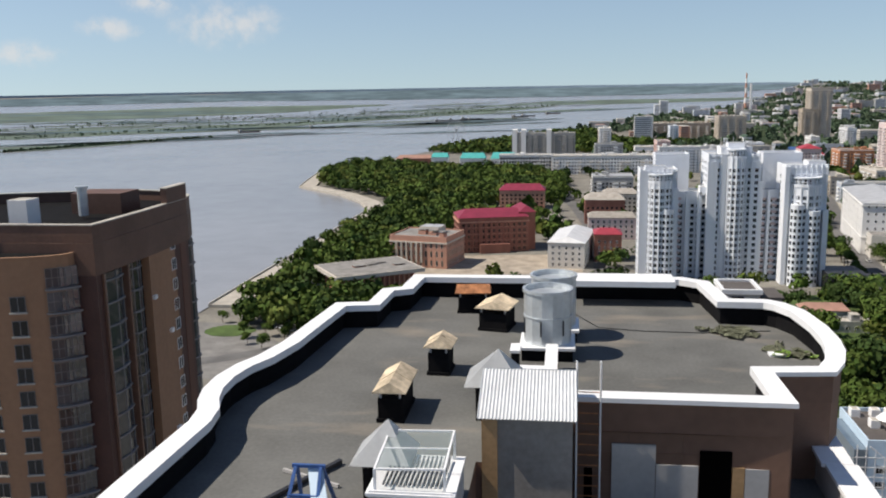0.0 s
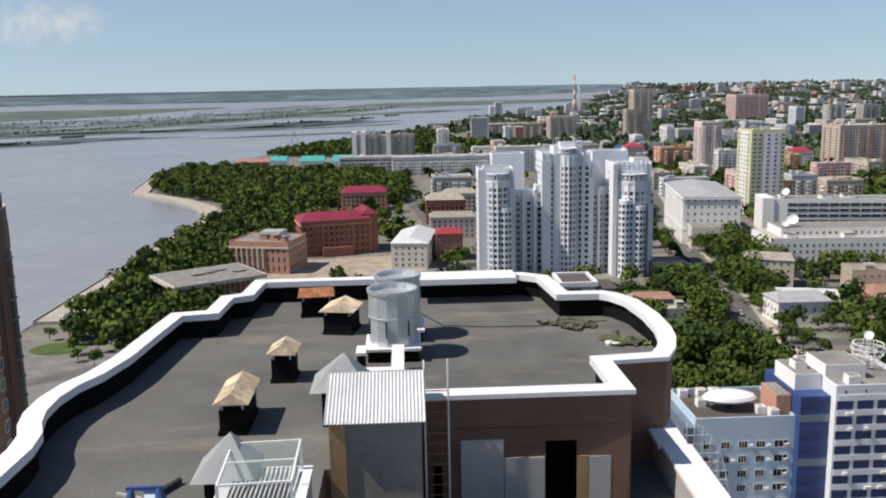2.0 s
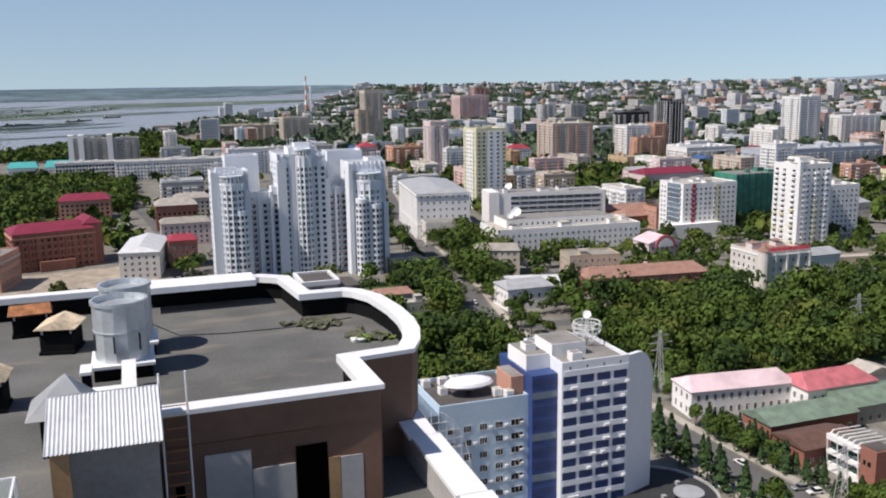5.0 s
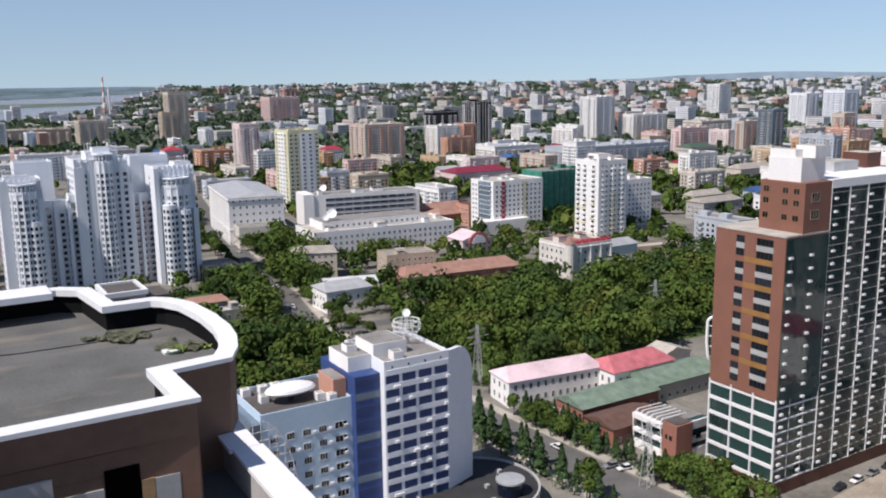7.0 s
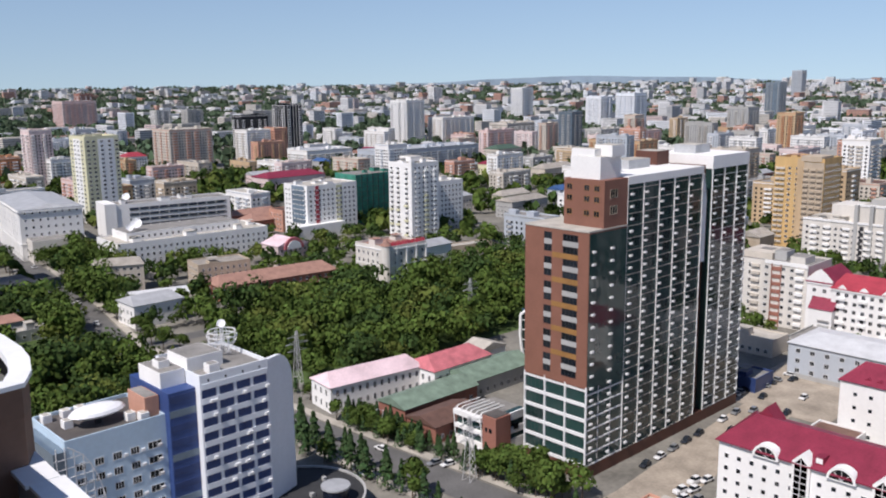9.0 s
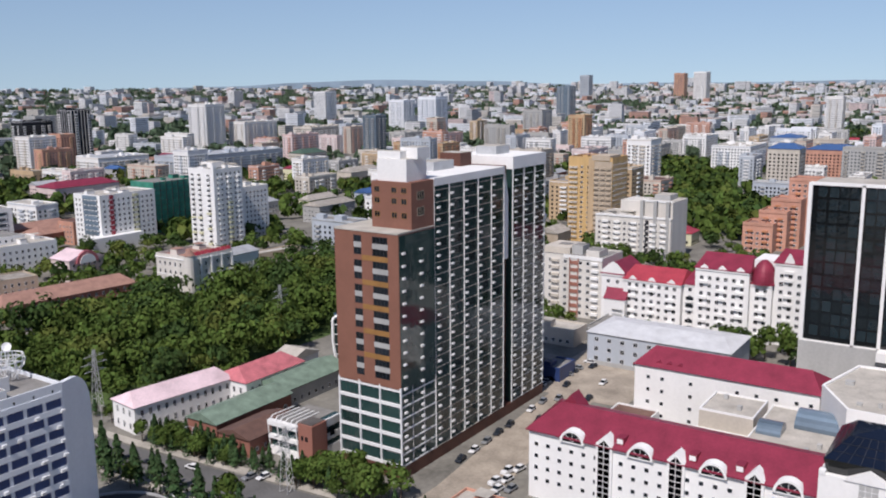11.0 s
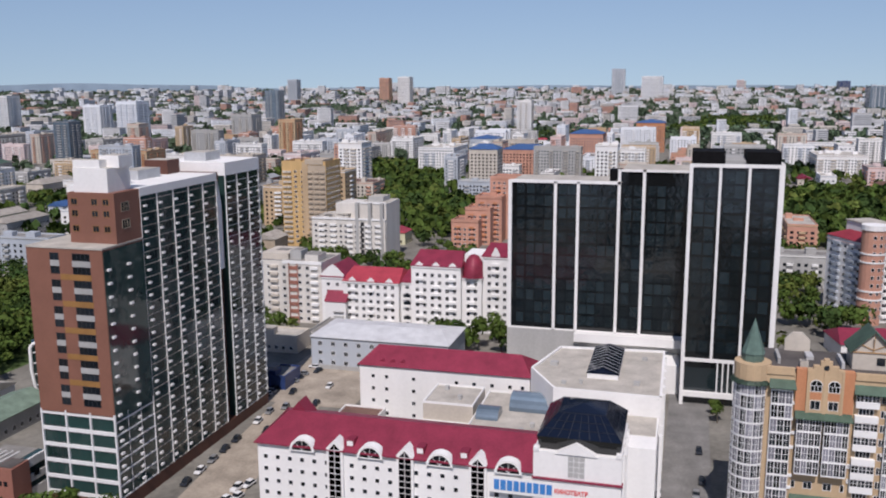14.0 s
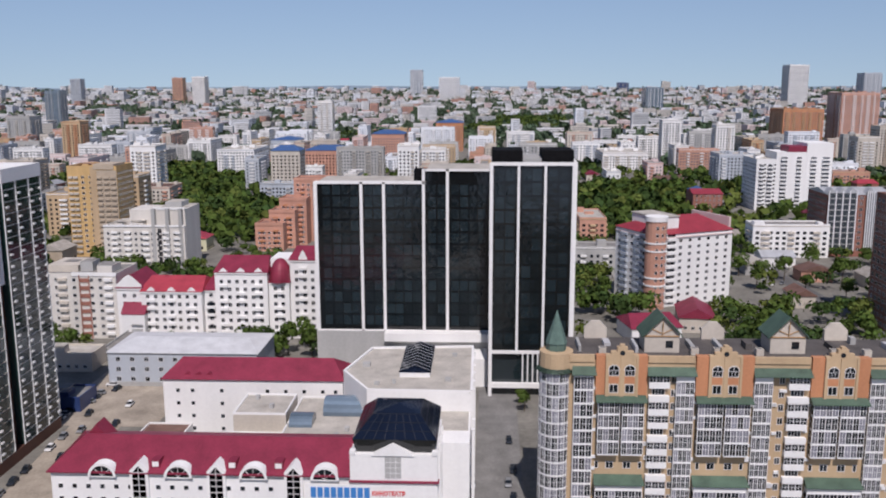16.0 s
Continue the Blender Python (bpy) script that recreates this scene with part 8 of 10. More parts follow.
house("workshop", 204, 194, 28, 14, 5.8, "grey workshop with a faded green metal roof", wall="grey_wall", roof="roof_sage", style="gable", along="x", rise=2.6, faces="fl", win=(1.4, 1.6), pitch=3.2)
house("brick_shed", 166, 176, 18, 12, 5.0, "red brick shed with a dark brown roof", wall="red_brick", roof="roof_brown", style="gable", along="x", rise=2.0, faces="fl", win=(1.0, 1.3))
house("white_barn", 222, 214, 14, 9, 4.5, "small white barn with a pale roof", wall="white_wall", roof="roof_pale", style="gable", along="y", rise=2.6, faces="")

# apartment houses beyond the grey house
e = house("orange_tower", 512, 227.5, 24, 29, 51, "sandy orange brick apartment tower with ribbed loggias", wall="sand_brick", roof="roof_clay", faces="f", win=(1.6, 1.6), lip=2.0)
for k in range(15):
    z = 2.4 + k * 3.1
    for a in (-12.4, -9.4):
        plain(e, "loggia", -13.0, -12, -a - 1.3, -a + 1.3, z, z + 1.2, "beige")
    for a in (-5.5, -1.0):
        put(e, window_mesh(1.8, 1.5, "frame_white", "pane", 1), "window", "l", 24, 29, a, z)
    for a in (4.4, 8.6, 12.4):
        plain(e, "loggia", -13.1, -12, -a - 1.5, -a + 1.5, z, z + 1.1, "tan")
        put(e, window_mesh(2.4, 1.6, "dark_brown", "pane", 1), "window", "l", 24, 29, a, z + 1.2)
plain(e, "stripe", -12.3, -12.0, -2.6, 1.0, 0, 52.5, "yellow_brick", "bright yellow brick strip")
# duller tan on the front paints the tower's turned, shaded side
plain(e, "shaded_strip", -12.2, -12.0, -14.4, -2.8, 0, 50.5, "tan", "tan strip toned for a side turned into shade")
plain(e, "roof_attic", -12.4, 4, -13, -1, 51, 54, "tan")
e = house("stepped_apartments", 474, 184, 26, 44, 24, "pale stepped concrete apartment block", wall="pale_stone", roof="roof_pale", faces="l", win=(1.5, 1.5))
plain(e, "tall_part", -11, 13.1, -22.1, -5, 0, 33.5, "pale_stone")
plain(e, "tall_part", -6, 12.9, -5, 10, 20, 32.5, "pale_stone")
plain(e, "flat_roof", -10.4, 12.4, -21.4, -5.6, 33.5, 33.65, "roof_pale")
plain(e, "roof_edge", -13.4, -12.8, -21.9, 21.9, 24.2, 25.3, "white_wall")
plain(e, "roof_edge", -11.3, -10.8, -22, -5, 33.2, 34.4, "white_wall")
cabin(e, -4, 8, -18, -9, 33.5, 36.5, "grey_wall")
for k in range(7):
    for a in (-16, -9, 1, 12, 18):
        plain(e, "loggia", -13.9, -13, -a - 1.7, -a + 1.7, 2 + k * 3.1, 3.1 + k * 3.1, "white_wall")
    # thin dark strip laid on the wall face at each storey
    plain(e, "recess", -13.08, -13.0, -9.5, -7.5, 2.2 + k * 3.1, 4.6 + k * 3.1, "steel_dark")
for y in (-20, -13, -5.4):
    plain(e, "shaft", -13.6, -11, y - 0.9, y + 0.9, -1, 34.0, "grey_wall")
e = house("beige_apartments", 346, 162, 22, 30, 25.5, "pale apartment block with brick-red window strips", wall="pale_stone", roof="roof_grey", faces="l", win=(1.5, 1.5), pitch=3.2)
plain(e, "wing", -5, 11, 2.5, 15.2, -1, 28.2, "beige")
plain(e, "roof_edge", -11.3, -10.7, -15.2, 2.5, 25.2, 26.6, "white_wall")
for k in range(8):
    plain(e, "stripe", -11.25, -11.0, -4, -0.8, 1 + k * 3.1, 2.6 + k * 3.1, "red_brick")
    plain(e, "loggia", -12.0, -11, 4.5, 8.0, 1.6 + k * 3.1, 2.7 + k * 3.1, "beige")
    plain(e, "loggia", -12.0, -11, -13.6, -10.4, 1.6 + k * 3.1, 2.7 + k * 3.1, "white_wall")
for y in (-4.3, -0.5):
    plain(e, "strip_edge", -11.4, -11.0, y - 0.2, y + 0.2, 0, 25.5, "red_brick")
cabin(e, -7, 2, -12, -6, 25.5, 28.5, "pale_stone", "roof_grey")
cabin(e, -4, 3, -3, 2, 25.5, 29.5, "grey_wall", "roof_grey")


def gable_end(e, x, y0, y1, z, h, m="white_wall", t=0.5):
    """A pointed parapet gable on the street face, with a round-headed window."""
    yc = (y0 + y1) / 2
    bm = bmesh.new()
    P = [(y0, z), (y1, z), (y1, z + h * 0.25), (yc + (y1 - y0) * 0.18, z + h * 0.8), (yc, z + h), (yc - (y1 - y0) * 0.18, z + h * 0.8), (y0, z + h * 0.25)]
    va, vb = [bm.verts.new((x, *p)) for p in P], [bm.verts.new((x + t, *p)) for p in P]
    bm.faces.new(va)
    bm.faces.new(vb[::-1])
    for i in range(len(P)):
        bm.faces.new((va[i], vb[i], vb[(i + 1) % len(P)], va[(i + 1) % len(P)]))
    bmesh.ops.recalc_face_normals(bm, faces=bm.faces[:])
    part("gable_front", bm, m, e)


# white row with crimson roofs, stepping up towards the glass office
for x, y0, y1, h, rise, rf, bays in ((345, 137, 147, 20.5, 5.0, "roof_crim", 1), (344, 113, 137, 19.5, 4.4, "roof_red", 3), (347, 107.6, 113, 19.5, 4.0, "roof_crim", 0), (344, 87, 107.6, 27.3, 5.0, "roof_crim", 3), (346, 79, 87, 23.0, 1.0, "roof_crim", 1), (348, 58, 79, 31.5, 4.0, "roof_crim", 2)):
    d, w = y1 - y0, 20.0
    e = house("white_apartments", x, (y0 + y1) / 2, w, d - 0.1, h, "white apartment house with crimson roof and small balconies", wall="white_wall", roof=rf, style="gable", along="y" if bays != 1 else "x", rise=rise, hip=1.5, faces="l", win=(1.5, 1.6), pitch=2.9, group="white apartment row")
    plain(e, "cornice", -w / 2 - 0.35, -w / 2, -d / 2, d / 2, h - 0.7, h - 0.2, "white_wall")
    for i in range(bays if bays > 1 else 0):
        c0 = -d / 2 + d * (i + 0.5) / bays
        gable_end(e, -w / 2 - 0.3, c0 - 1.7, c0 + 1.7, h - 0.2, 2.0 if h < 30 else 4.2)
    if bays == 1 and h < 22:
        gable_end(e, -w / 2 - 0.4, -d / 2, d / 2, h - 0.2, 5.6)
        plain(e, "low_bay", -w / 2 - 4.0, -w / 2, -d / 2 - 2, d / 2 - 3, -1, 11.0, "white_wall")
        bm = bmesh.new()
        quads(bm, [(-w / 2 - 4.3, -d / 2 - 2.3, 11.0), (-w / 2 - 4.3, d / 2 - 2.7, 11.0), (-w / 2, d / 2 - 2.7, 15.0), (-w / 2, -d / 2 - 2.3, 15.0), (-w / 2, -d / 2 - 2.3, 11.0), (-w / 2, d / 2 - 2.7, 11.0)], ((0, 3, 2, 1), (0, 4, 3), (1, 2, 5), (4, 5, 2, 3)))
        part("lean_roof", bm, "roof_crim", e)
    if h == 23.0:
        bm = bmesh.new()
        for i in range(8):
            a0, a1 = math.pi * i / 16, math.pi * (i + 1) / 16
            r0, r1, z0, z1 = 6.0 * math.cos(a0), 6.0 * math.cos(a1), h + 9.0 * math.sin(a0), h + 9.0 * math.sin(a1)
            for j in range(10):
                b0, b1 = math.pi * (0.5 + j / 10), math.pi * (0.5 + (j + 1) / 10)
                P = [(-6 + r0 * math.cos(b0), r0 * math.sin(b0) * 0.75, z0), (-6 + r0 * math.cos(b1), r0 * math.sin(b1) * 0.75, z0), (-6 + r1 * math.cos(b1), r1 * math.sin(b1) * 0.75, z1), (-6 + r1 * math.cos(b0), r1 * math.sin(b0) * 0.75, z1)]
                quads(bm, P, ((0, 1, 2, 3),))
        bmesh.ops.remove_doubles(bm, verts=bm.verts[:], dist=0.01)
        part("half_dome", bm, "roof_crim", e, "crimson rounded roof")
        plain(e, "rear_wall", -5.8, 8, -4, 4, h, h + 8.6, "white_wall")
    for k in range(int(h / 3.1) - 1):
        for i in range(max(1, bays)):
            if (k + i) % 3 != 1:
                c0 = -d / 2 + d * (i + 0.5) / max(1, bays)
                bal_ = plain(e, "balcony", -w / 2 - 0.95, -w / 2, c0 - 1.6, c0 + 1.6, 3.0 + k * 3.1, 4.0 + k * 3.1, "white_wall")
                plain(bal_, "opening", -w / 2 - 0.5, -w / 2 + 0.02, c0 - 1.5, c0 + 1.5, 4.02 + k * 3.1, 5.3 + k * 3.1, "pane") if bays == 0 else None
for x, y, d, h in ((530, 131, 17, 15.8), (541, 125.5, 16, 22), (552, 121, 17, 28), (566, 112, 22, 39)):
    e = house("salmon_apartments", x, y, 20, d, h, "salmon-red stepped apartment block with terraces", wall="salmon", roof="roof_clay", faces="l", win=(1.6, 1.5), group="salmon stepped blocks", pitch=3.0, lip=1.2)
    for k in range(int(h / 3.1) - 1):
        for c0 in (-d / 4, d / 4):
            plain(e, "balcony", -11.0, -10, c0 - 1.5, c0 + 1.5, 2.8 + k * 3.1, 3.8 + k * 3.1, "orange_brick" if k % 2 else "salmon")
    plain(e, "terrace_wall", -10.3, -9.8, -d / 2, d / 2, h - 0.2, h + 1.6, "salmon")
# red-roofed house turned to the street, with a round brick corner
e = house("rounded_apartments", 413, -85, 30, 43, 33, "white apartment house with a red roof and a round brick corner", wall="white_wall", roof="roof_red", style="gable", along="y", rise=6.0, hip=9, faces="lb", win=(1.8, 1.5), pitch=4.6, rz=26)
bm = bmesh.new()
prism(bm, circle(-14, 20.5, 4.7, 18), -1, 39.5)
rc = part("round_corner", bm, "salmon", e, "round pinkish brick corner")
bm = bmesh.new()
prism(bm, circle(-14, 20.5, 5.1, 18), 39.5, 41.6)
part("collar", bm, "white_wall", e)
for z in (10.5, 14, 26, 29.5):
    bm = bmesh.new()
    prism(bm, circle(-14, 20.5, 4.95, 18), z, z + 0.7)
    part("collar", bm, "white_wall", e)
for k in range(11):
    for a in (150, 180, 210, 240):
        ob = new("window", window_mesh(1.2, 1.5, "frame_white", "pane", 0))
        ob.parent = e
        ob.matrix_basis = pose(-14 + 4.7 * math.cos(radians(a)), 20.5 + 4.7 * math.sin(radians(a)), 3 + k * 3.3, 0, 0, a + 90)
for k in range(10):
    z = 2.2 + k * 3.1
    plain(e, "balcony", -16.0, -15, 10.4, 15.2, z, z + 1.2, "white_wall")
    put(e, window_mesh(4.4, 1.6, "frame_white", "pane", 3), "pane", "l", 30, 0, -12.8, z + 1.3)
    plain(e, "balcony", -6.0, -1.0, 21.5, 22.6, z, z + 1.2, "blue_grey")
    plain(e, "balcony", 5.0, 10.0, 21.5, 22.6, z, z + 1.2, "blue_grey")
plain(e, "penthouse", -11, 9, 6, 17, 33, 40.0, "white_wall")
plain(e, "penthouse_roof", -11.4, 9.4, 5.6, 17.4, 40.0, 40.5, "roof_pale")
plain(e, "chimney_wall", -13.5, 13, -21.6, -20.6, 30, 38.6, "pink_wall")
plain(e, "cornice", -15.5, 15.4, -21.9, 21.8, 31.2, 31.8, "pink_wall")
e = house("big_white_apartments", 722, -240, 36, 58, 40, "large white apartment block stepping up, with balcony tiers", wall="white_wall", roof="roof_pale", faces="lb", win=(1.8, 1.5), pitch=3.6)
plain(e, "tall_part", -18.4, 14, -29.2, -9, 0, 53, "white_wall")
plain(e, "tall_part", -18.2, 10, -9, 14, -1, 46, "white_wall")
plain(e, "attic", -17.9, 2, -9, 5, 46, 50.5, "roof_crim", "crimson attic")
for k in range(13):
    z = 2.4 + k * 3.1
    for y, hw in ((-24, 3), (-14.5, 2.4), (-3.5, 2.0), (8, 2.6), (18.5, 2.2), (25, 1.8)):
        if z < 36 or y < 12:
            plain(e, "balcony", -19.6, -18.3, y - hw, y + hw, z, z + 1.1, "white_wall")
            plain(e, "opening", -18.5, -18.35, y - hw + 0.3, y + hw - 0.3, z + 1.15, z + 2.6, "far_pane")
e = house("dark_red_house", 530, -212, 30, 36, 36, "dark red modern apartment house with tall glass bays", wall="red_brick", roof="roof_metal", style="gable", along="y", rise=3, faces="b", win=(2.2, 1.7), pitch=3.6)
for y0, y1 in ((2, 17.6), (-9, -4)):
    plain(e, "glass_bay", -16.2, -15, y0, y1, 3, 37, "silver_glass", "tall bluish glass bay")
    for i in range(5):
        yy = y0 + (y1 - y0) * i / 4
        plain(e, "mullion", -16.5, -16.1, yy - 0.3, yy + 0.3, 2, 38.5, "frame_white")
for k in range(10):
    plain(e, "slab_edge", -16.35, -16.1, 2, 17.6, 4 + k * 3.3, 4.5 + k * 3.3, "grey_wall")
    for y in (-13, -1.2):
        put(e, window_mesh(2.0, 1.8, "frame_white", "pane", 1), "window", "l", 30, 36, -y, 3.5 + k * 3.3)
for y in (16, 10, 4, -6):
    bm = bmesh.new()
    gable(bm, 6, 5, 36.5, 3.4, 0.3, "x")
    dm = part("dormer_roof", bm, "roof_metal", e)
    dm.matrix_basis = pose(-12, y, 0, 0, 0, 0)
e = house("brick_tower_end", 362, -172, 24, 26, 54, "dark brown brick tower with glazed balconies", wall="tower_brown", roof="roof_grey", faces="lb", win=(2.2, 1.8), pitch=3.6)
house("crimson_roof_house", 345, -62, 18, 20, 6, "low white house with a crimson roof", wall="white_wall", roof="roof_crim", style="gable", along="y", rise=4, hip=2, faces="l", rz=10)
house("crimson_roof_house", 362, -84, 22, 14, 6, "low house with a crimson roof", wall="beige", roof="roof_crim", style="gable", along="x", rise=4, faces="l", rz=-8)
house("brick_block", 690, -168, 24, 22, 16, "red brick block with a red roof", wall="red_brick", roof="roof_red", style="gable", along="y", rise=3, faces="l")
for i, (x, y, w, d, m, r_) in enumerate(((470, -140, 16, 12, "grey_wall", "roof_pale"), (490, -158, 14, 18, "white_wall", "roof_metal"), (452, -165, 12, 16, "salmon", "roof_brown"), (520, -130, 20, 14, "white_wall", "roof_metal"), (440, -190, 16, 12, "beige", "roof_slate"), (560, -150, 18, 14, "grey_wall", "roof_slate"), (400, -140, 14, 10, "beige", "roof_brown"))):
    house("small_house", x, y, w, d, 5.5, "small old house with a pitched roof", wall=m, roof=r_, style="gable", along="y" if i % 2 else "x", rise=3, faces="l", win=(1.1, 1.4), group="small old houses")
house("corner_shop", 262, 132, 12, 10, 4.2, "low shop pavilion with a blue fascia", wall="navy", roof="roof_grey", faces="")
house("shop_pavilion", 160, 100, 10, 13, 4.5, "low red shop pavilion with a blue sign band", wall="salmon", roof="roof_pale", faces="l", win=(2.4, 2.2), pitch=3.2)
house("garage_row", 322, 138, 30, 8, 4, "low grey garage row", wall="grey_wall", roof="roof_grey", faces="f")
house("stone_house", 300, 150, 12, 20, 6, "low pale service house", wall="beige", roof="roof_pale", faces="l")


# windows that stay small are gathered: of each house beyond the near streets all, of the great facades those past three hundred
def gather(limit_far=430.0, most=230):
    bpy.context.view_layer.update()
    tops, spare = {}, []
    for o in scene.objects:
        if o.type == "MESH" and o.name.split(".")[0] in ("window", "pane") and o.parent:
            t = o.parent if o.parent.parent is None else o.parent.parent
            tops.setdefault(t, []).append(o)
    for t, obs in tops.items():
        p = t.matrix_world.translation
        far = math.hypot(p.x, p.y) > limit_far
        keep = 0 if far else most
        if len(obs) <= keep:
            continue
        obs.sort(key=lambda o: -o.matrix_world.translation.z)
        rest = obs[keep:]
        groups = {}
        for o in rest:
            groups.setdefault(tuple(m.name for m in o.data.materials), []).append(o)
        for key, lst in groups.items():
            V, F, I, n = [], [], [], 0
            geo = {}
            for o in lst:
                if o.data not in geo:
                    geo[o.data] = (np.array([v.co[:] for v in o.data.vertices]), [tuple(q.vertices) for q in o.data.polygons], [q.material_index for q in o.data.polygons])
                v, f, i = geo[o.data]
                m = np.array(t.matrix_world.inverted() @ o.matrix_world)
                V.append(v @ m[:3, :3].T + m[:3, 3])
                F += [tuple(a + n for a in q) for q in f]
                I += i
                n += len(v)
            me = bpy.data.meshes.new("glazing")
            me.from_pydata(np.concatenate(V).tolist(), [], F)
            for nm in key:
                me.materials.append(bpy.data.materials[nm])
            me.polygons.foreach_set("material_index", I)
            ob = new("glazing", me)
            ob.parent = t
            ob["kind"] = "stuff"
        spare += rest
    bpy.data.batch_remove(spare)


gather()

# ---- the wide town, block by block ----
bpy.context.view_layer.update()
TAKEN = []
SETTING = ("camera", "sun", "ground", "water", "island", "embankment", "promenade_kerb", "road", "pavement", "lawn", "plaza", "car_park")
for o in scene.objects:
    if o.parent is None and o.name.split(".")[0] not in SETTING and o.matrix_world.translation.z < 50:
        P = [c.matrix_world @ Vector(b) for c in (o, *o.children) if c.type == "MESH" for b in c.bound_box]
        if P:
            TAKEN.append((min(p.x for p in P), max(p.x for p in P), min(p.y for p in P), max(p.y for p in P)))


def inside(x, y, poly):
    hit = False
    for i in range(len(poly)):
        (x0, y0), (x1, y1) = poly[i - 1], poly[i]
        if (y0 > y) != (y1 > y) and x < (x1 - x0) * (y - y0) / (y1 - y0) + x0:
            hit = not hit
    return hit


WATER = SHORE + [(300, 4880), (-900, 4800), (-2200, 4300), (-3600, 3200), (-4600, 1500), (-4800, 0), (-4600, -200)]
RIVER_PARK = [(-138, 350), (-142, 480), (-138, 602), (-132, 690), (-150, 742), (-182, 790), (-244, 860), (-264, 960), (-262, 1030), (-210, 1052), (-165, 1012), (-90, 978), (-34, 958), (-6, 925), (2, 860), (0, 745),
              (-62, 722), (-66, 640), (-78, 565), (-72, 510), (-96, 505), (-100, 455), (-116, 440), (-122, 400), (-100, 375), (-96, 345)]
HOTEL_WOOD = [(-215, 1300), (-130, 1245), (140, 1245), (200, 1420), (90, 1500), (60, 1800), (-40, 1700)]
RAVINE = [(158, 232), (215, 228), (232, 232), (262, 234), (330, 236), (460, 262), (410, 325), (352, 306), (312, 298), (268, 308), (228, 326), (184, 320), (172, 300), (158, 290)]
ROADSIDE = [(62, 250), (124, 246), (122, 300), (106, 316), (62, 330)]
VERGE = [(122, 352), (130, 346), (134, 400), (124, 412), (118, 385)]
AVENUE = [(151, 352), (160, 350), (176, 420), (166, 440), (152, 410)]
STREET_WOOD = [(150, 400), (190, 420), (205, 505), (196, 520), (172, 505), (160, 440)]
BACK_WOODS = [[(600, 215), (690, 190), (1060, 290), (1040, 385), (820, 310)], [(540, 40), (700, 140), (760, 240), (640, 250), (560, 195)], [(560, -70), (640, -60), (860, -90), (860, -190), (650, -150), (560, -120)], [(430, -20), (540, -30), (540, -60), (430, -48)],
              [(440, 270), (560, 330), (620, 400), (560, 420), (450, 340)], [(500, -115), (560, -110), (640, -180), (520, -175)], [(1900, 40), (2600, -60), (2600, -260), (1950, -160)], [(1500, 250), (1700, 230), (1750, 330), (1550, 340)]]
WOODS = [RIVER_PARK, HOTEL_WOOD, RAVINE, ROADSIDE, VERGE, AVENUE, STREET_WOOD] + BACK_WOODS
STREETS = [(134, 60, 176, 600), (120, 102, 470, 130), (230, -8, 340, 8)]


def clear_of(x, y, s=1.5):
    return not any(x0 - s < x < x1 + s and y0 - s < y < y1 + s for x0, x1, y0, y1 in TAKEN)


KEEP_OPEN = [(-400, -60, 1240, 2400), (-60, 130, 690, 960), (-110, 25, 400, 700), (-200, 20, 960, 1240), (150, 300, 228, 360), (60, 170, 270, 440), (40, 130, 470, 520)]


def free(x, y, s):
    return not inside(x, y, WATER) and not any(inside(x, y, p) for p in WOODS) and clear_of(x, y, s) and not any(x0 - s < x < x1 + s and y0 - s < y < y1 + s for x0, y0, x1, y1 in STREETS) and not any(x0 < x < x1 and y0 < y < y1 for x0, x1, y0, y1 in KEEP_OPEN)


rnd = random.Random(41)
GREEN_CELLS = []
walls_low = ["white_wall", "beige", "grey_wall", "pink_wall", "tan", "red_brick", "white_wall", "yellow_wall", "blue_grey"]
walls_high = ["white_wall", "white_wall", "white_wall", "beige", "beige", "grey_wall", "cool_white", "salmon", "pink_wall", "white_wall", "yellow_brick", "blue_grey"]
names = {"white_wall": "white", "beige": "beige", "grey_wall": "grey", "pink_wall": "pale pink", "tan": "tan", "red_brick": "red brick", "yellow_wall": "pale yellow", "blue_grey": "blue-grey", "cool_white": "cool white", "salmon": "salmon brick", "yellow_brick": "yellow brick"}
roofs = {"roof_crim": "crimson", "roof_clay": "clay-red", "roof_green": "green", "roof_metal": "grey metal", "roof_slate": "slate-grey", "roof_brown": "brown", "roof_red": "red", "roof_blue": "blue"}


def heading(x, y):
    return math.degrees(math.atan2(x, y))


FARV, FARF, FARM = [], [], []
FAR_MATS = ["far_white", "far_beige", "far_grey", "pink_wall", "salmon", "cool_white", "roof_pale", "roof_grey", "roof_clay", "roof_crim", "far_pane", "beige"]


def far_box(x, y, w, d, zb, h, mi, ri):
    """Adds one block of the far town with a roof and window bands."""
    for x0, x1, y0, y1, z0, z1, a, t in [(x - w / 2, x + w / 2, y - d / 2, y + d / 2, zb - 12, zb + h, mi, ri)] + [(x - w / 2 - 0.3, x + w / 2 - 3, y - d / 2 - 0.3, y + d / 2 - 3, zb + 1.6 + k * 3.4, zb + 2.7 + k * 3.4, 10, 10) for k in range(int(h / 3.4)) if h > 5]:
        b = len(FARV)
        FARV.extend([(x0, y0, z0), (x1, y0, z0), (x1, y1, z0), (x0, y1, z0), (x0, y0, z1), (x1, y0, z1), (x1, y1, z1), (x0, y1, z1)])
        for f, m in (((4, 5, 6, 7), t), ((0, 1, 5, 4), a), ((1, 2, 6, 5), a), ((2, 3, 7, 6), a), ((3, 0, 4, 7), a)):
            FARF.append(tuple(b + i for i in f))
            FARM.append(m)


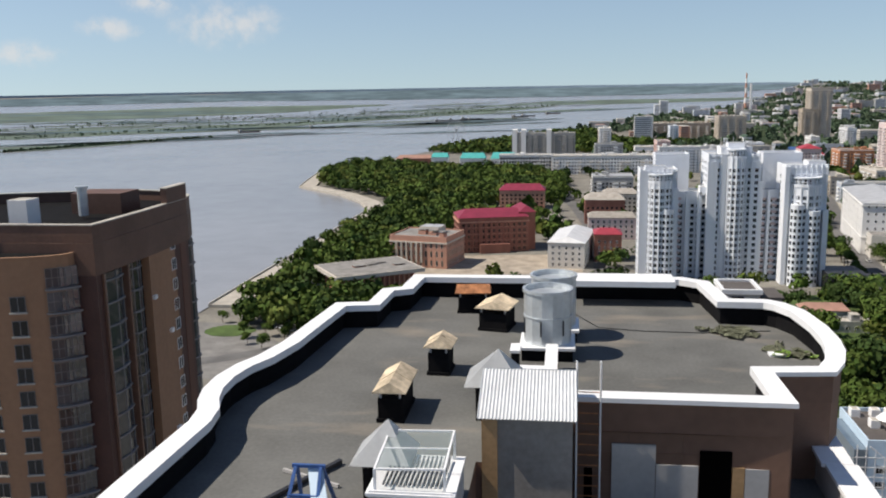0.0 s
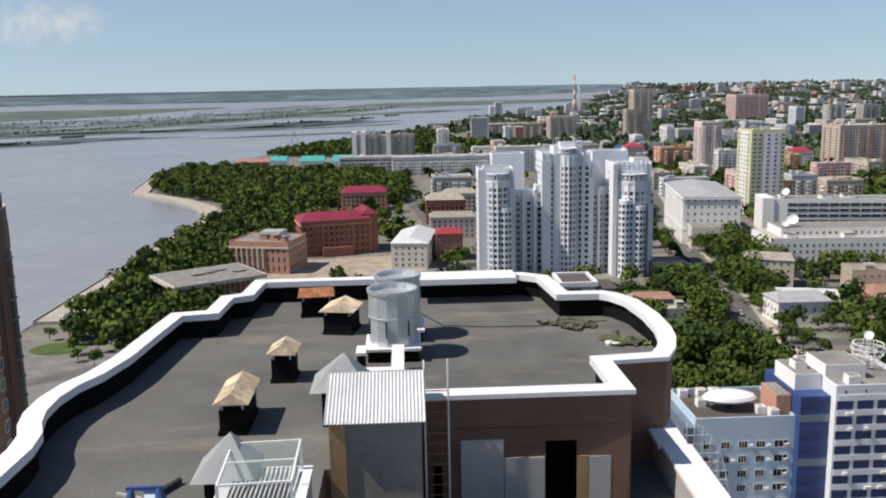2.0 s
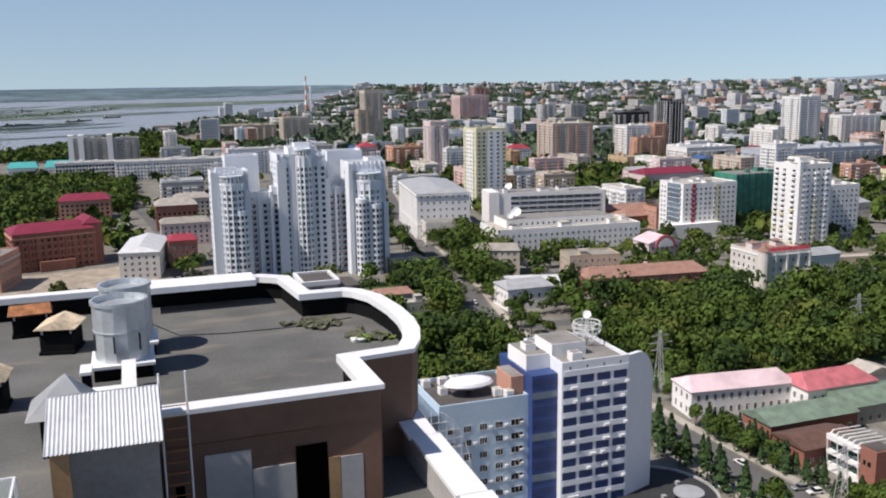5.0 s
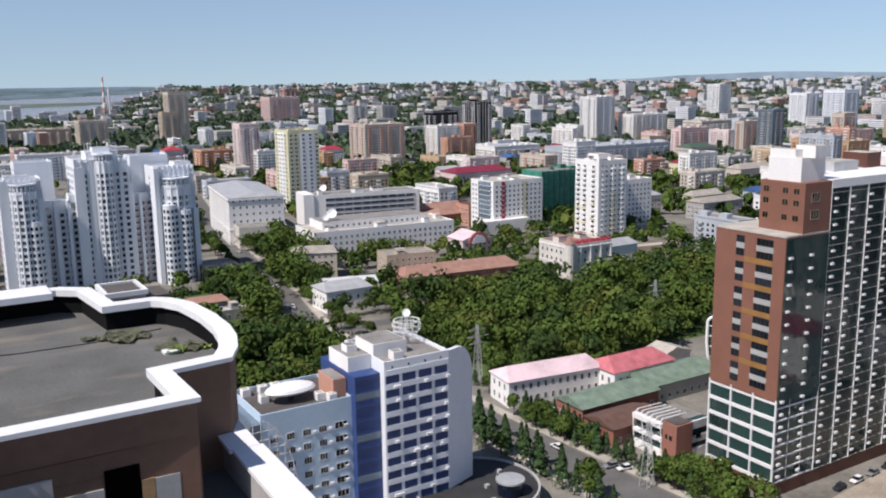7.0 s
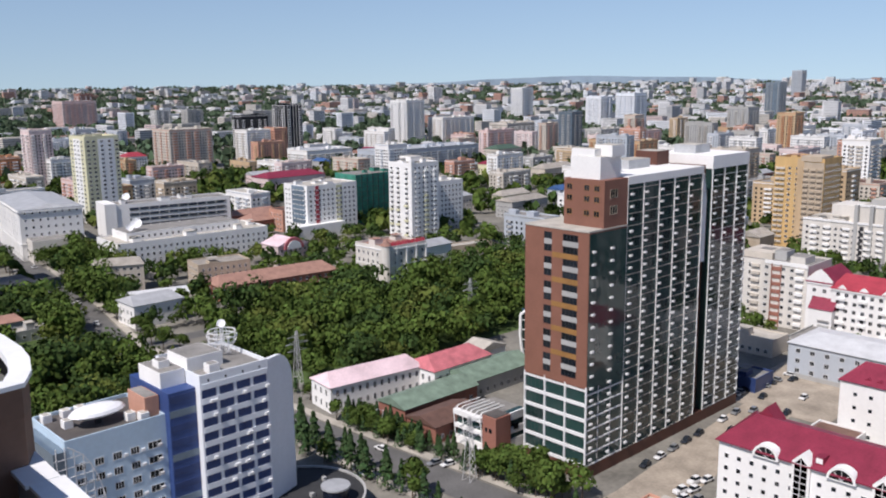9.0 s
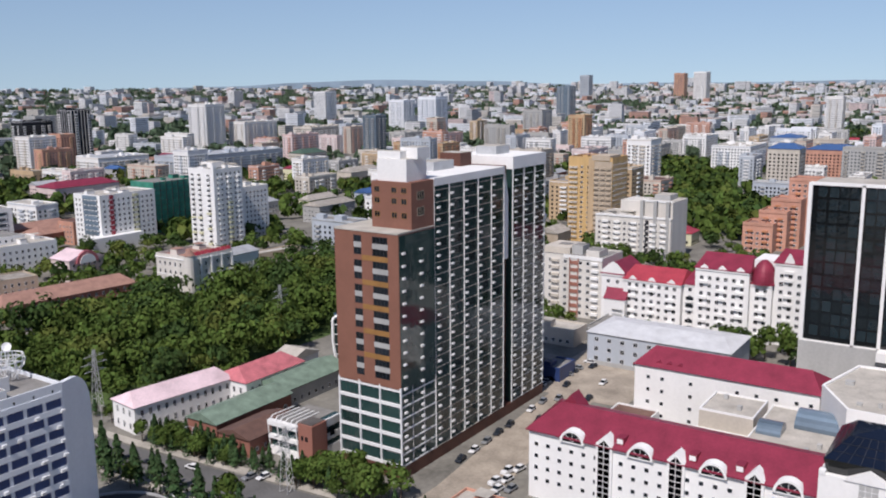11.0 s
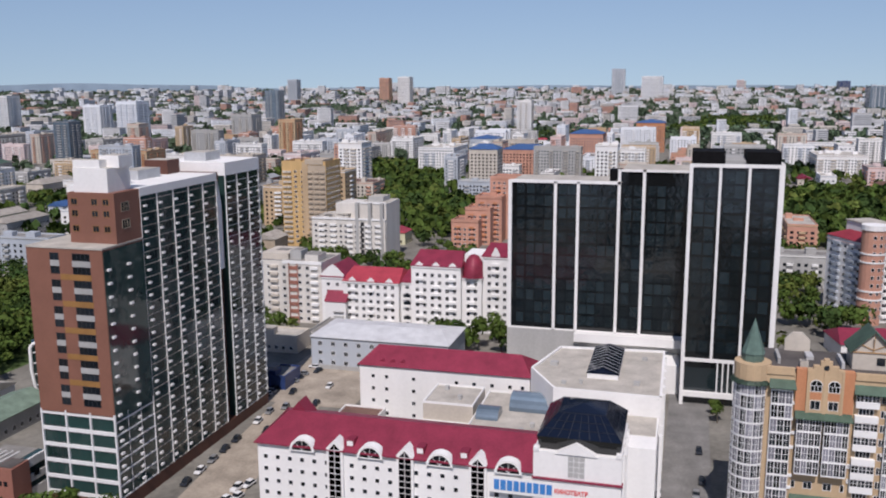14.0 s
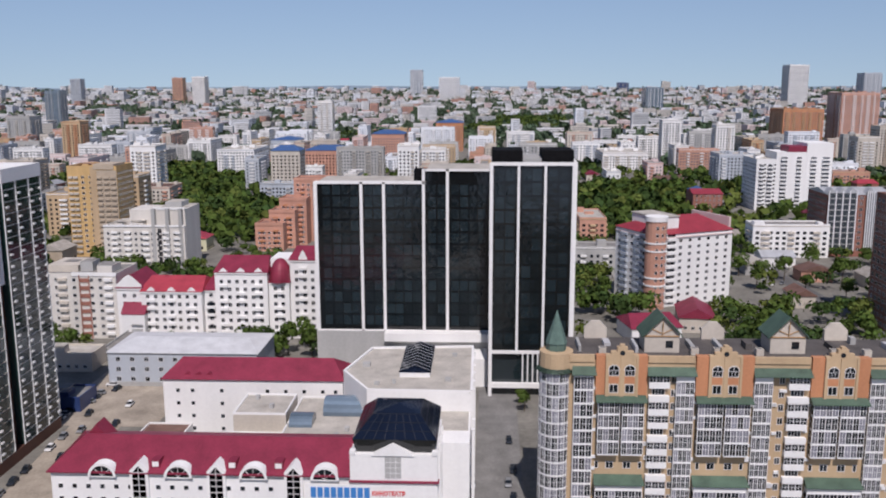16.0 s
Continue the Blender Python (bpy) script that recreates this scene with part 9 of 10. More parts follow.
def fill(r0, r1, cell, mode):
    n = int(r1 / cell) + 1
    for i in range(-int(0.75 * n), n):
        for j in range(-int(0.75 * n), n):
            x, y = i * cell + rnd.uniform(-0.14, 0.14) * cell, j * cell + rnd.uniform(-0.14, 0.14) * cell
            r, a = math.hypot(x, y), heading(x, y)
            p, q, s, u = rnd.random(), rnd.random(), rnd.random(), rnd.random()
            if not r0 <= r < r1 or not -8 < a < 136 or not free(x, y, cell * 0.34):
                continue
            g = noise.noise((x / 420, y / 420, 3.1))
            if p < (0.42 if a < 34 else 0.26 if a < 58 else 0.15) + (0.1 if r > 1300 and a < 70 else 0) + 0.5 * max(0, g):
                GREEN_CELLS.append((x, y, cell))
                continue
            high = noise.noise((x / 700, y / 700, 9.0)) > 0.12
            if mode == "near":
                if q < (0.34 if not high else 0.1):
                    w, d, h = rnd.uniform(14, 34), rnd.uniform(10, 15), rnd.uniform(6, 12)
                    wl, rf = rnd.choice(walls_low), rnd.choice(list(roofs))
                    if s < 0.5:
                        w, d = d, w
                    far_house(x, y, w, d, h, "%s house with a %s pitched roof" % (names[wl], roofs[rf]), wl, rf, "gable", rnd.uniform(2.5, 4), "x" if w > d else "y", hip=rnd.choice((0, 3)), name="town_house", category="house", group="houses of the town")
                elif q < 0.95:
                    w, d = rnd.uniform(0.5, 0.85) * cell, rnd.uniform(12, 17)
                    h = rnd.choice((12.6, 15.6, 15.6, 15.8, 18.6, 27.8)) if not high else rnd.choice((15.6, 18.6, 27.8, 27.8, 37))
                    wl, rf = rnd.choice(walls_high), rnd.choice(("roof_pale", "roof_grey", "roof_grey"))
                    if s < 0.45:
                        w, d = d, w
                    far_house(x, y, w, d, h, "%s apartment block with a flat roof" % names[wl], wl, rf, name="apartment_block", category="apartment block", group="blocks of the town", ww=rnd.choice((1.5, 2.0)), pitch=rnd.choice((3.0, 3.6)), pane="pane" if r < 800 else "far_pane")
                else:
                    w, d, h = rnd.uniform(18, 28), rnd.uniform(18, 26), rnd.uniform(32, 54 if high else 42)
                    wl = rnd.choice(walls_high)
                    far_house(x, y, w, d, h, "%s apartment tower with a flat roof" % names[wl], wl, "roof_pale", name="tower_block", category="tower", group="towers of the town")
            else:
                zb = lift(r)
                k = 1 if mode == "mid" else 2
                for _ in range(k):
                    w, d = rnd.uniform(0.4, 0.8) * cell / k ** 0.5, rnd.uniform(14, 20) * (1 if k == 1 else 1.3)
                    h = rnd.choice((6, 9, 9, 12.6, 15.6, 15.6, 18.6, 24)) if q < 0.965 else rnd.uniform(28, 48)
                    if s < 0.5:
                        w, d = d, w
                    px, py = (x, y) if k == 1 else (x + rnd.uniform(-0.3, 0.3) * cell, y + rnd.uniform(-0.3, 0.3) * cell)
                    far_box(px, py, min(w, 30) if h > 34 else w, d, zb, h, rnd.choice((0, 0, 0, 1, 5, 2, 0, 3, 4, 5, 1)), rnd.choice((6, 6, 2, 7, 7, 6, 8)))
                if u < 0.62:
                    GREEN_CELLS.append((x + cell * 0.5, y + cell * 0.3, cell * 0.6))


fill(330, 1500, 58, "near")
fill(1500, 2500, 66, "mid")
fill(2500, 4850, 88, "far")
me = bpy.data.meshes.new("far_town")
me.from_pydata(FARV, [], FARF)
for m in FAR_MATS:
    me.materials.append(M[m])
me.polygons.foreach_set("material_index", FARM)
tagged(new("far_town", me), "far town of countless blocks in haze-paled colours", "far town", "", "stuff")

# hills on the skyline, distance haze put into their pale blue base colour
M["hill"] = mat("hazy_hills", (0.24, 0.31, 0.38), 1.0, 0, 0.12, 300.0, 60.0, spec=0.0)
bm = bmesh.new()
prev = None
for i in range(181):
    a = -60 + 215 * i / 180
    crest = 72 + 12 * noise.noise((a / 9, 1.7, 0)) + 4 * noise.noise((a / 2.5, 4.2, 0)) + 40 * math.exp(-((a - 51) / 7.5) ** 2) + 26 * math.exp(-((a - 60) / 3.0) ** 2) * 0.6 + 14 * math.exp(-((a - 90) / 30) ** 2)
    s, c = math.sin(radians(a)), math.cos(radians(a))
    if a < 14:
        crest = 78 + 1.5 * noise.noise((a / 3, 0.3, 0))
    row = [bm.verts.new((4830 * s, 4830 * c, 30)), bm.verts.new((4845 * s, 4845 * c, crest)), bm.verts.new((4900 * s, 4900 * c, crest - 10))]
    if prev:
        for k in range(2):
            bm.faces.new((prev[k], row[k], row[k + 1], prev[k + 1]))
    prev = row
bmesh.ops.recalc_face_normals(bm, faces=bm.faces[:])
tagged(part("backdrop", bm, "hill"), "low skyline hills with blue haze in their colour", "hills", "", "structure")

rnd = random.Random(9)
# barges on the river
for x, y, l, a in ((-318, 2378, 60, 20), (-290, 2400, 50, 22), (-231, 2427, 70, 25), (-131, 2588, 48, 30), (-110, 2640, 40, 26), (-40, 2801, 50, 32), (-580, 2078, 62, 35), (-701, 1907, 46, 38), (-260, 2480, 60, 24)):
    e = thing("barge", x, y, lift(math.hypot(x, y)) + 0.3, "long dark river barge moored midstream", "barge", "barges on the river", rz=a)
    bm = bmesh.new()
    quads(bm, [(-l / 2, -4, 0), (l / 2, -4, 0), (l / 2, 4, 0), (-l / 2, 4, 0), (-l / 2 - 2, -4.5, 3), (l / 2 + 3, -3, 3), (l / 2 + 3, 3, 3), (-l / 2 - 2, 4.5, 3)], BOXF)
    part("hull", bm, "steel_dark", e)
    bm = bmesh.new()
    box(bm, -l / 2 + 1, -l / 2 + 7, -3, 3, 3, 7)
    part("wheelhouse", bm, "grey_wall", e)

# ---- trees ----
def crown_cards(seed, n, rx, rz_, lumps=6, size=0.55, cone=False):
    """Leaf clumps as bent four-sided cards over a lumpy crown: an array n x 4 x 3 round the crown's foot."""
    g = np.random.RandomState(seed)
    if cone:
        t = g.rand(n) ** 0.75
        a = g.rand(n) * 2 * np.pi
        rr_ = rx * (1.02 - t) * (0.55 + 0.5 * g.rand(n)) * (0.8 + 0.25 * np.sin(t * 26))
        c = np.stack([rr_ * np.cos(a), rr_ * np.sin(a), t * 2 * rz_], -1)
        nrm = np.stack([np.cos(a), np.sin(a), 0.45 + 0 * a], -1)
    else:
        cen = np.stack([(g.rand(lumps) - 0.5) * 1.25 * rx, (g.rand(lumps) - 0.5) * 1.25 * rx, rz_ * (0.55 + 0.95 * g.rand(lumps))], -1)
        rad = rx * (0.42 + 0.3 * g.rand(lumps))
        cen[0], rad[0] = (0, 0, rz_ * 1.05), rx * 0.72
        k = g.randint(0, lumps, n)
        d = g.randn(n, 3)
        d[:, 2] = np.abs(d[:, 2]) * 1.0 - 0.35
        d /= np.linalg.norm(d, axis=1)[:, None]
        c = cen[k] + d * (rad[k] * (0.72 + 0.36 * g.rand(n)))[:, None] * np.array([1, 1, 0.85])
        nrm = d
    nrm = nrm + 0.36 * g.randn(n, 3)
    nrm /= np.linalg.norm(nrm, axis=1)[:, None]
    t1 = np.cross(nrm, g.randn(n, 3))
    t1 /= np.linalg.norm(t1, axis=1)[:, None]
    t2 = np.cross(nrm, t1)
    s = size * (0.6 + 0.8 * g.rand(n))[:, None]
    q = np.stack([c - t1 * s, c - t2 * s * 0.7 + nrm * s * 0.2, c + t1 * s, c + t2 * s * 0.8 + nrm * s * 0.15], 1)
    return q


def cards_mesh(name, Q, m, idx=None):
    n = len(Q)
    me = bpy.data.meshes.new(name)
    me.vertices.add(4 * n)
    me.vertices.foreach_set("co", Q.reshape(-1).astype(np.float32))
    me.loops.add(4 * n)
    me.loops.foreach_set("vertex_index", np.arange(4 * n, dtype=np.int32))
    me.polygons.add(n)
    me.polygons.foreach_set("loop_start", np.arange(0, 4 * n, 4, dtype=np.int32))
    for k in (m if isinstance(m, tuple) else (m,)):
        me.materials.append(M[k])
    if idx is not None:
        me.polygons.foreach_set("material_index", idx.astype(np.int32))
    me.update(calc_edges=True)
    return me


def trunk_mesh(seed, h, r):
    g = random.Random(seed)
    bm = bmesh.new()
    rod(bm, (0, 0, -0.3), (0.1, 0.05, h * 0.45), r, 7, 0, r * 0.65)
    rod(bm, (0.1, 0.05, h * 0.45), (0.2, -0.1, h * 0.82), r * 0.65, 6, 0, r * 0.2)
    for _ in range(5):
        a, z = g.uniform(0, 6.28), h * g.uniform(0.3, 0.6)
        rod(bm, (0.1, 0, z), (math.cos(a) * h * 0.24, math.sin(a) * h * 0.24, z + h * 0.22), r * 0.4, 5, 0, r * 0.1)
    return mesh_of("trunk", bm, "bark")


def make_tree(i, kind, label):
    e = thing("tree", 0, 0, 0, label, "tree", "trees of the town")
    if kind == "cone":
        part("trunk", trunk_mesh(i, 7.5, 0.16), None, e)
        c = part("crown", cards_mesh("crown", crown_cards(i, 460, 2.9, 4.4, size=0.46, cone=True), "leaf_dark"), None, e)
        c.location = (0, 0, 1.2)
    else:
        h = 8.0
        part("trunk", trunk_mesh(i, h, 0.22), None, e)
        c = part("crown", cards_mesh("crown", crown_cards(i, 480, 3.5, 3.6, size=0.5), "leaf"), None, e)
        c.location = (0, 0, h * 0.28)
    return e


templates = [make_tree(i, "round", "leafy green broadleaf tree") for i in range(5)] + [make_tree(i + 20, "cone", "dark green conical tree") for i in range(3)]
used = set()


def plant(x, y, s, k, rz):
    if k in used:
        t = copy_thing(templates[k], pose(x, y, 0, 0, 0, rz))
    else:
        used.add(k)
        t = templates[k]
        t.matrix_basis = pose(x, y, 0, 0, 0, rz)
    t.scale = (s, s, s * rnd.uniform(0.9, 1.15))
    return t


def spread(poly, step, jitter=0.4, keep=1.0):
    xs, ys = [p[0] for p in poly], [p[1] for p in poly]
    out = []
    x = min(xs)
    while x < max(xs):
        y = min(ys)
        while y < max(ys):
            px, py = x + rnd.uniform(-jitter, jitter) * step, y + rnd.uniform(-jitter, jitter) * step
            if inside(px, py, poly) and rnd.random() < keep:
                out.append((px, py))
            y += step
        x += step
    return out


# single trees along the streets and yards
rnd = random.Random(77)
singles = []
for x, y in ((-124, 322), (-116, 316), (-110, 326), (-120, 333), (-128, 330), (-104, 322), (-132, 344), (-126, 350), (-118, 342), (-112, 336), (-146, 352), (-140, 358), (-106, 308), (-98, 312), (-101, 300)):
    singles.append((x, y, 0.6 + 0.35 * ((x * y) % 7) / 7, (x + y) % 5))
for y in range(112, 236, 7):
    singles += [(153.5 + rnd.uniform(-1, 2), y + rnd.uniform(-2, 2), 0.62, rnd.choice((5, 6, 7, 1)))]
    if not 150 < y < 176:
        singles += [(130 + rnd.uniform(-3, 1), y + rnd.uniform(-2, 2), 0.7, rnd.choice((0, 2, 5, 6)))]
for x, y, s, k in ((146, 140, 1.1, 1), (150, 134, 1.2, 0), (158, 130, 1.0, 3), (162, 137, 0.9, 2), (160, 122, 1.0, 4), (152, 125, 1.15, 1), (156, 150, 0.8, 5), (161, 168, 0.8, 6), (158, 176, 0.7, 7), (164, 182, 0.6, 5), (160, 190, 0.8, 6), (150, 200, 0.8, 7),
                   (314, 88, 1.2, 0), (318, 76, 1.3, 2), (312, 66, 1.2, 3), (320, 56, 1.0, 1), (326, 70, 1.1, 4), (316, 108, 0.9, 1), (322, 122, 0.9, 3), (330, 148, 1.0, 0), (316, 158, 1.1, 2), (325, 170, 1.0, 4), (312, 178, 0.9, 1),
                   (262, -9, 0.7, 2), (268, -8, 0.6, 1), (398, -78, 0.8, 4), (402, -100, 0.9, 2), (404, -112, 0.7, 1), (430, -130, 1.4, 0), (450, -150, 1.3, 1), (440, -175, 1.5, 3), (455, -200, 1.6, 2), (480, -175, 1.4, 4), (470, -215, 1.5, 0), (500, -235, 1.5, 1),
                   (395, -55, 0.6, 3), (420, -150, 1.2, 2), (460, -130, 1.2, 4), (540, -190, 1.4, 3), (530, -160, 1.3, 1), (410, -165, 1.1, 0)):
    singles.append((x, y, s, k))
for y in range(300, 580, 9):
    c = np.interp(y, (160, 206, 318, 390, 582), (143, 139, 134, 148, 176))
    singles += [(c + 10 + rnd.uniform(-1, 3), y + rnd.uniform(-2, 2), 0.8 + rnd.uniform(-0.2, 0.3), rnd.randrange(5)), (c - 10 - rnd.uniform(0, 4), y + rnd.uniform(-2, 2), 0.9 + rnd.uniform(-0.2, 0.3), rnd.randrange(5))]
for _ in range(60):
    a, r = radians(rnd.uniform(38, 112)), rnd.uniform(380, 640)
    singles.append((r * math.sin(a), r * math.cos(a), rnd.uniform(0.7, 1.2), rnd.randrange(5)))
for y in range(146, 212, 4):
    singles += [(131.5 + rnd.uniform(-2, 1.5), y + rnd.uniform(-1.5, 1.5), rnd.uniform(0.8, 1.2), rnd.choice((5, 6, 7, 7, 2))), (152 + rnd.uniform(-1.5, 1), y + rnd.uniform(-1.5, 1.5), rnd.uniform(0.5, 0.8), rnd.choice((5, 6, 7, 7, 1)))]
for _ in range(44):
    singles.append((rnd.uniform(147.5, 154.5), rnd.uniform(168, 204), rnd.uniform(0.5, 0.8), rnd.choice((5, 6, 7, 7, 0, 2))))
for _ in range(22):
    singles.append((rnd.uniform(148, 158), rnd.uniform(126, 152), rnd.uniform(0.6, 0.95), rnd.randrange(5)))
for x, y, s, k in singles:
    if clear_of(x, y, 1.2) and abs(x - np.interp(y, (60, 160, 206, 318, 390, 582), (150, 143, 139, 134, 148, 176))) > 6.5:
        plant(x, y, s, k, rnd.uniform(0, 360))

# unused patterns are taken away
for k_ in range(len(templates)):
    if k_ not in used:
        for c_ in list(templates[k_].children) + [templates[k_]]:
            bpy.data.objects.remove(c_)

# woods, as one mass of many crowns
T_NEAR = [crown_cards(100 + i, 580, 4.4 + 0.3 * i, 4.4, 9, size=0.56) for i in range(6)]
T_MID = [crown_cards(120 + i, 22, 4.6, 4.2, 5, size=2.4) for i in range(6)]
T_YARD = [crown_cards(180 + i, 150, 4.3 + 0.2 * i, 4.2, 6, size=0.85) for i in range(6)]
T_FAR = [crown_cards(140 + i, 6, 6.0, 4.0, 3, 5.0) for i in range(6)]
T_PARK = [crown_cards(160 + i, 175, 4.4 + 0.25 * i, 4.4, 7, size=0.95) for i in range(6)]


def wood(name, label, places, tmpl, m, sc=(0.8, 1.35), lift_on=False):
    out, idx = [], []
    for x, y in places:
        q = tmpl[rnd.randrange(len(tmpl))]
        a, s = rnd.uniform(0, 6.28), rnd.uniform(*sc)
        c, n = math.cos(a) * s, math.sin(a) * s
        R = np.array([[c, -n, 0], [n, c, 0], [0, 0, s * rnd.uniform(0.85, 1.2)]])
        z = lift(math.hypot(x, y)) if lift_on else 0.0
        out.append(q @ R.T + np.array([x, y, z + 1.2 * s]))
        k = 0 if rnd.random() < 0.55 else rnd.choice((1, 2, 2))
        idx.append(np.full(len(q), k))
    mats_ = (m, "leaf_olive", "leaf_deep") if m == "leaf" else m
    tagged(new(name, cards_mesh(name, np.concatenate(out), mats_, np.concatenate(idx) if m == "leaf" else None)), label, "woods", "", "stuff")


wood("ravine_woods", "dense green woods filling the ravine", [p for p in spread(RAVINE, 8.8) + spread(ROADSIDE, 8.4) + spread(VERGE, 7.5) + spread(AVENUE, 8.0) + spread(STREET_WOOD, 8.2) if clear_of(*p, 0.5)], T_NEAR, "leaf", (0.75, 1.75))
wood("river_park_woods", "dense green park trees above the river bank", [p for p in spread(RIVER_PARK, 7.8) + spread([(-138, 352), (-100, 322), (-62, 326), (-62, 384), (-120, 384)], 7.8) if clear_of(*p, 0.5)], T_PARK, "leaf", (0.65, 1.5))
places = [p for q in [HOTEL_WOOD] + BACK_WOODS for p in spread(q, 8.5) if clear_of(*p)]
for x, y, s in GREEN_CELLS:
    r = math.hypot(x, y)
    if r < 1000:
        for _ in range(int(s * s / 110)):
            places.append((x + rnd.uniform(-0.5, 0.5) * s, y + rnd.uniform(-0.5, 0.5) * s))
def on_street(x, y):
    c = np.interp(y, (60, 160, 206, 318, 390, 582, 760), (150, 143, 139, 134, 148, 176, 215))
    return (abs(x - c) < 9 and y > 60) or (120 < x < 470 and 102 < y < 132) or (190 < x < 340 and -9 < y < 8) or (-80 < x < 12 and 445 < y < 520)


# yards: trees wherever a gap between the houses is left
for _ in range(5200):
    a, r = radians(rnd.uniform(-6, 122)), 260 + 840 * rnd.random() ** 0.8
    x, y = r * math.sin(a), r * math.cos(a)
    if noise.noise((x / 60, y / 60, 7.0)) > -0.12 and clear_of(x, y, 3.0) and not on_street(x, y):
        places.append((x, y))
places += [p for p in spread([(150, 325), (335, 325), (335, 475), (190, 475)], 10.5, 0.45, 0.6) if clear_of(*p, 2.5)]
places = [p for p in places if not inside(*p, WATER) and not on_street(*p)]
wood("yard_trees", "green trees in the yards between houses", [p for p in places if math.hypot(*p) < 560], T_YARD, "leaf", (0.6, 1.25))
wood("town_trees", "green tree groups between the town blocks", [p for p in places if math.hypot(*p) >= 560], T_MID, "leaf", (0.7, 1.25))
places = []
for x, y, s in GREEN_CELLS:
    r = math.hypot(x, y)
    if r >= 1000:
        for _ in range(int(s * s / (300 if r < 2500 else 520))):
            places.append((x + rnd.uniform(-0.55, 0.55) * s, y + rnd.uniform(-0.55, 0.55) * s))
for _ in range(3600):
    a, r = radians(rnd.uniform(16, 134)), 1000 + 3700 * rnd.random()
    places.append((r * math.sin(a), r * math.cos(a)))
for _ in range(1700):
    t, s = rnd.random(), rnd.gauss(0, 0.8)
    x, y = [(-1149 + 1149 * t + s * 30 - 20, 1690 + 1740 * t ** 1.1 + abs(s) * 90), (-919 + 190 * t + s * 12, 1365 + 330 * t + s * 22), (-1500 + 1200 * t, 2150 + 1150 * t + s * 260)][rnd.randrange(3)]
    places.append((x, y))
isle_trees = [p for p in places if inside(*p, WATER) and p[0] < 0]
places = [p for p in places if not inside(*p, WATER)]
wood("far_trees", "far green trees among the blocks, paled for haze", places, T_FAR, "leaf_far", (0.8, 1.3), True)
wood("island_scrub", "low scrub lining the river islands in haze-paled green", isle_trees, T_FAR, "leaf_far", (0.22, 0.5), True)


# ---- cars, masts ----
def car_kind(label, body, van=False):
    e = thing("car", 0, 0, 0, label, "car", "parked cars")
    bm = bmesh.new()
    h = 1.25 if van else 0.85
    quads(bm, [(-0.85, -2.1, 0.3), (0.85, -2.1, 0.3), (0.85, 2.1, 0.3), (-0.85, 2.1, 0.3), (-0.82, -2.05, h), (0.82, -2.05, h), (0.82, 2.0, h - 0.1), (-0.82, 2.0, h - 0.1)], BOXF)
    bmesh.ops.bevel(bm, geom=bm.edges[:], offset=0.1, segments=1, affect="EDGES")
    part("body", bm, body, e)
    bm = bmesh.new()
    quads(bm, [(-0.8, -1.7, h), (0.8, -1.7, h), (0.8, 0.9, h), (-0.8, 0.9, h), (-0.66, -1.3, h + 0.55), (0.66, -1.3, h + 0.55), (0.66, 0.3, h + 0.55), (-0.66, 0.3, h + 0.55)], BOXF)
    part("glasshouse", bm, "pane", e)
    bm = bmesh.new()
    box(bm, -0.64, 0.64, -1.28, 0.28, h + 0.54, h + 0.6)
    part("roof", bm, body, e)
    for sx in (-0.82, 0.82):
        for sy in (-1.3, 1.3):
            bm = bmesh.new()
            rod(bm, (sx - 0.1, sy, 0.32), (sx + 0.1, sy, 0.32), 0.32, 10)
            part("wheel", bm, "tyre", e)
    return e


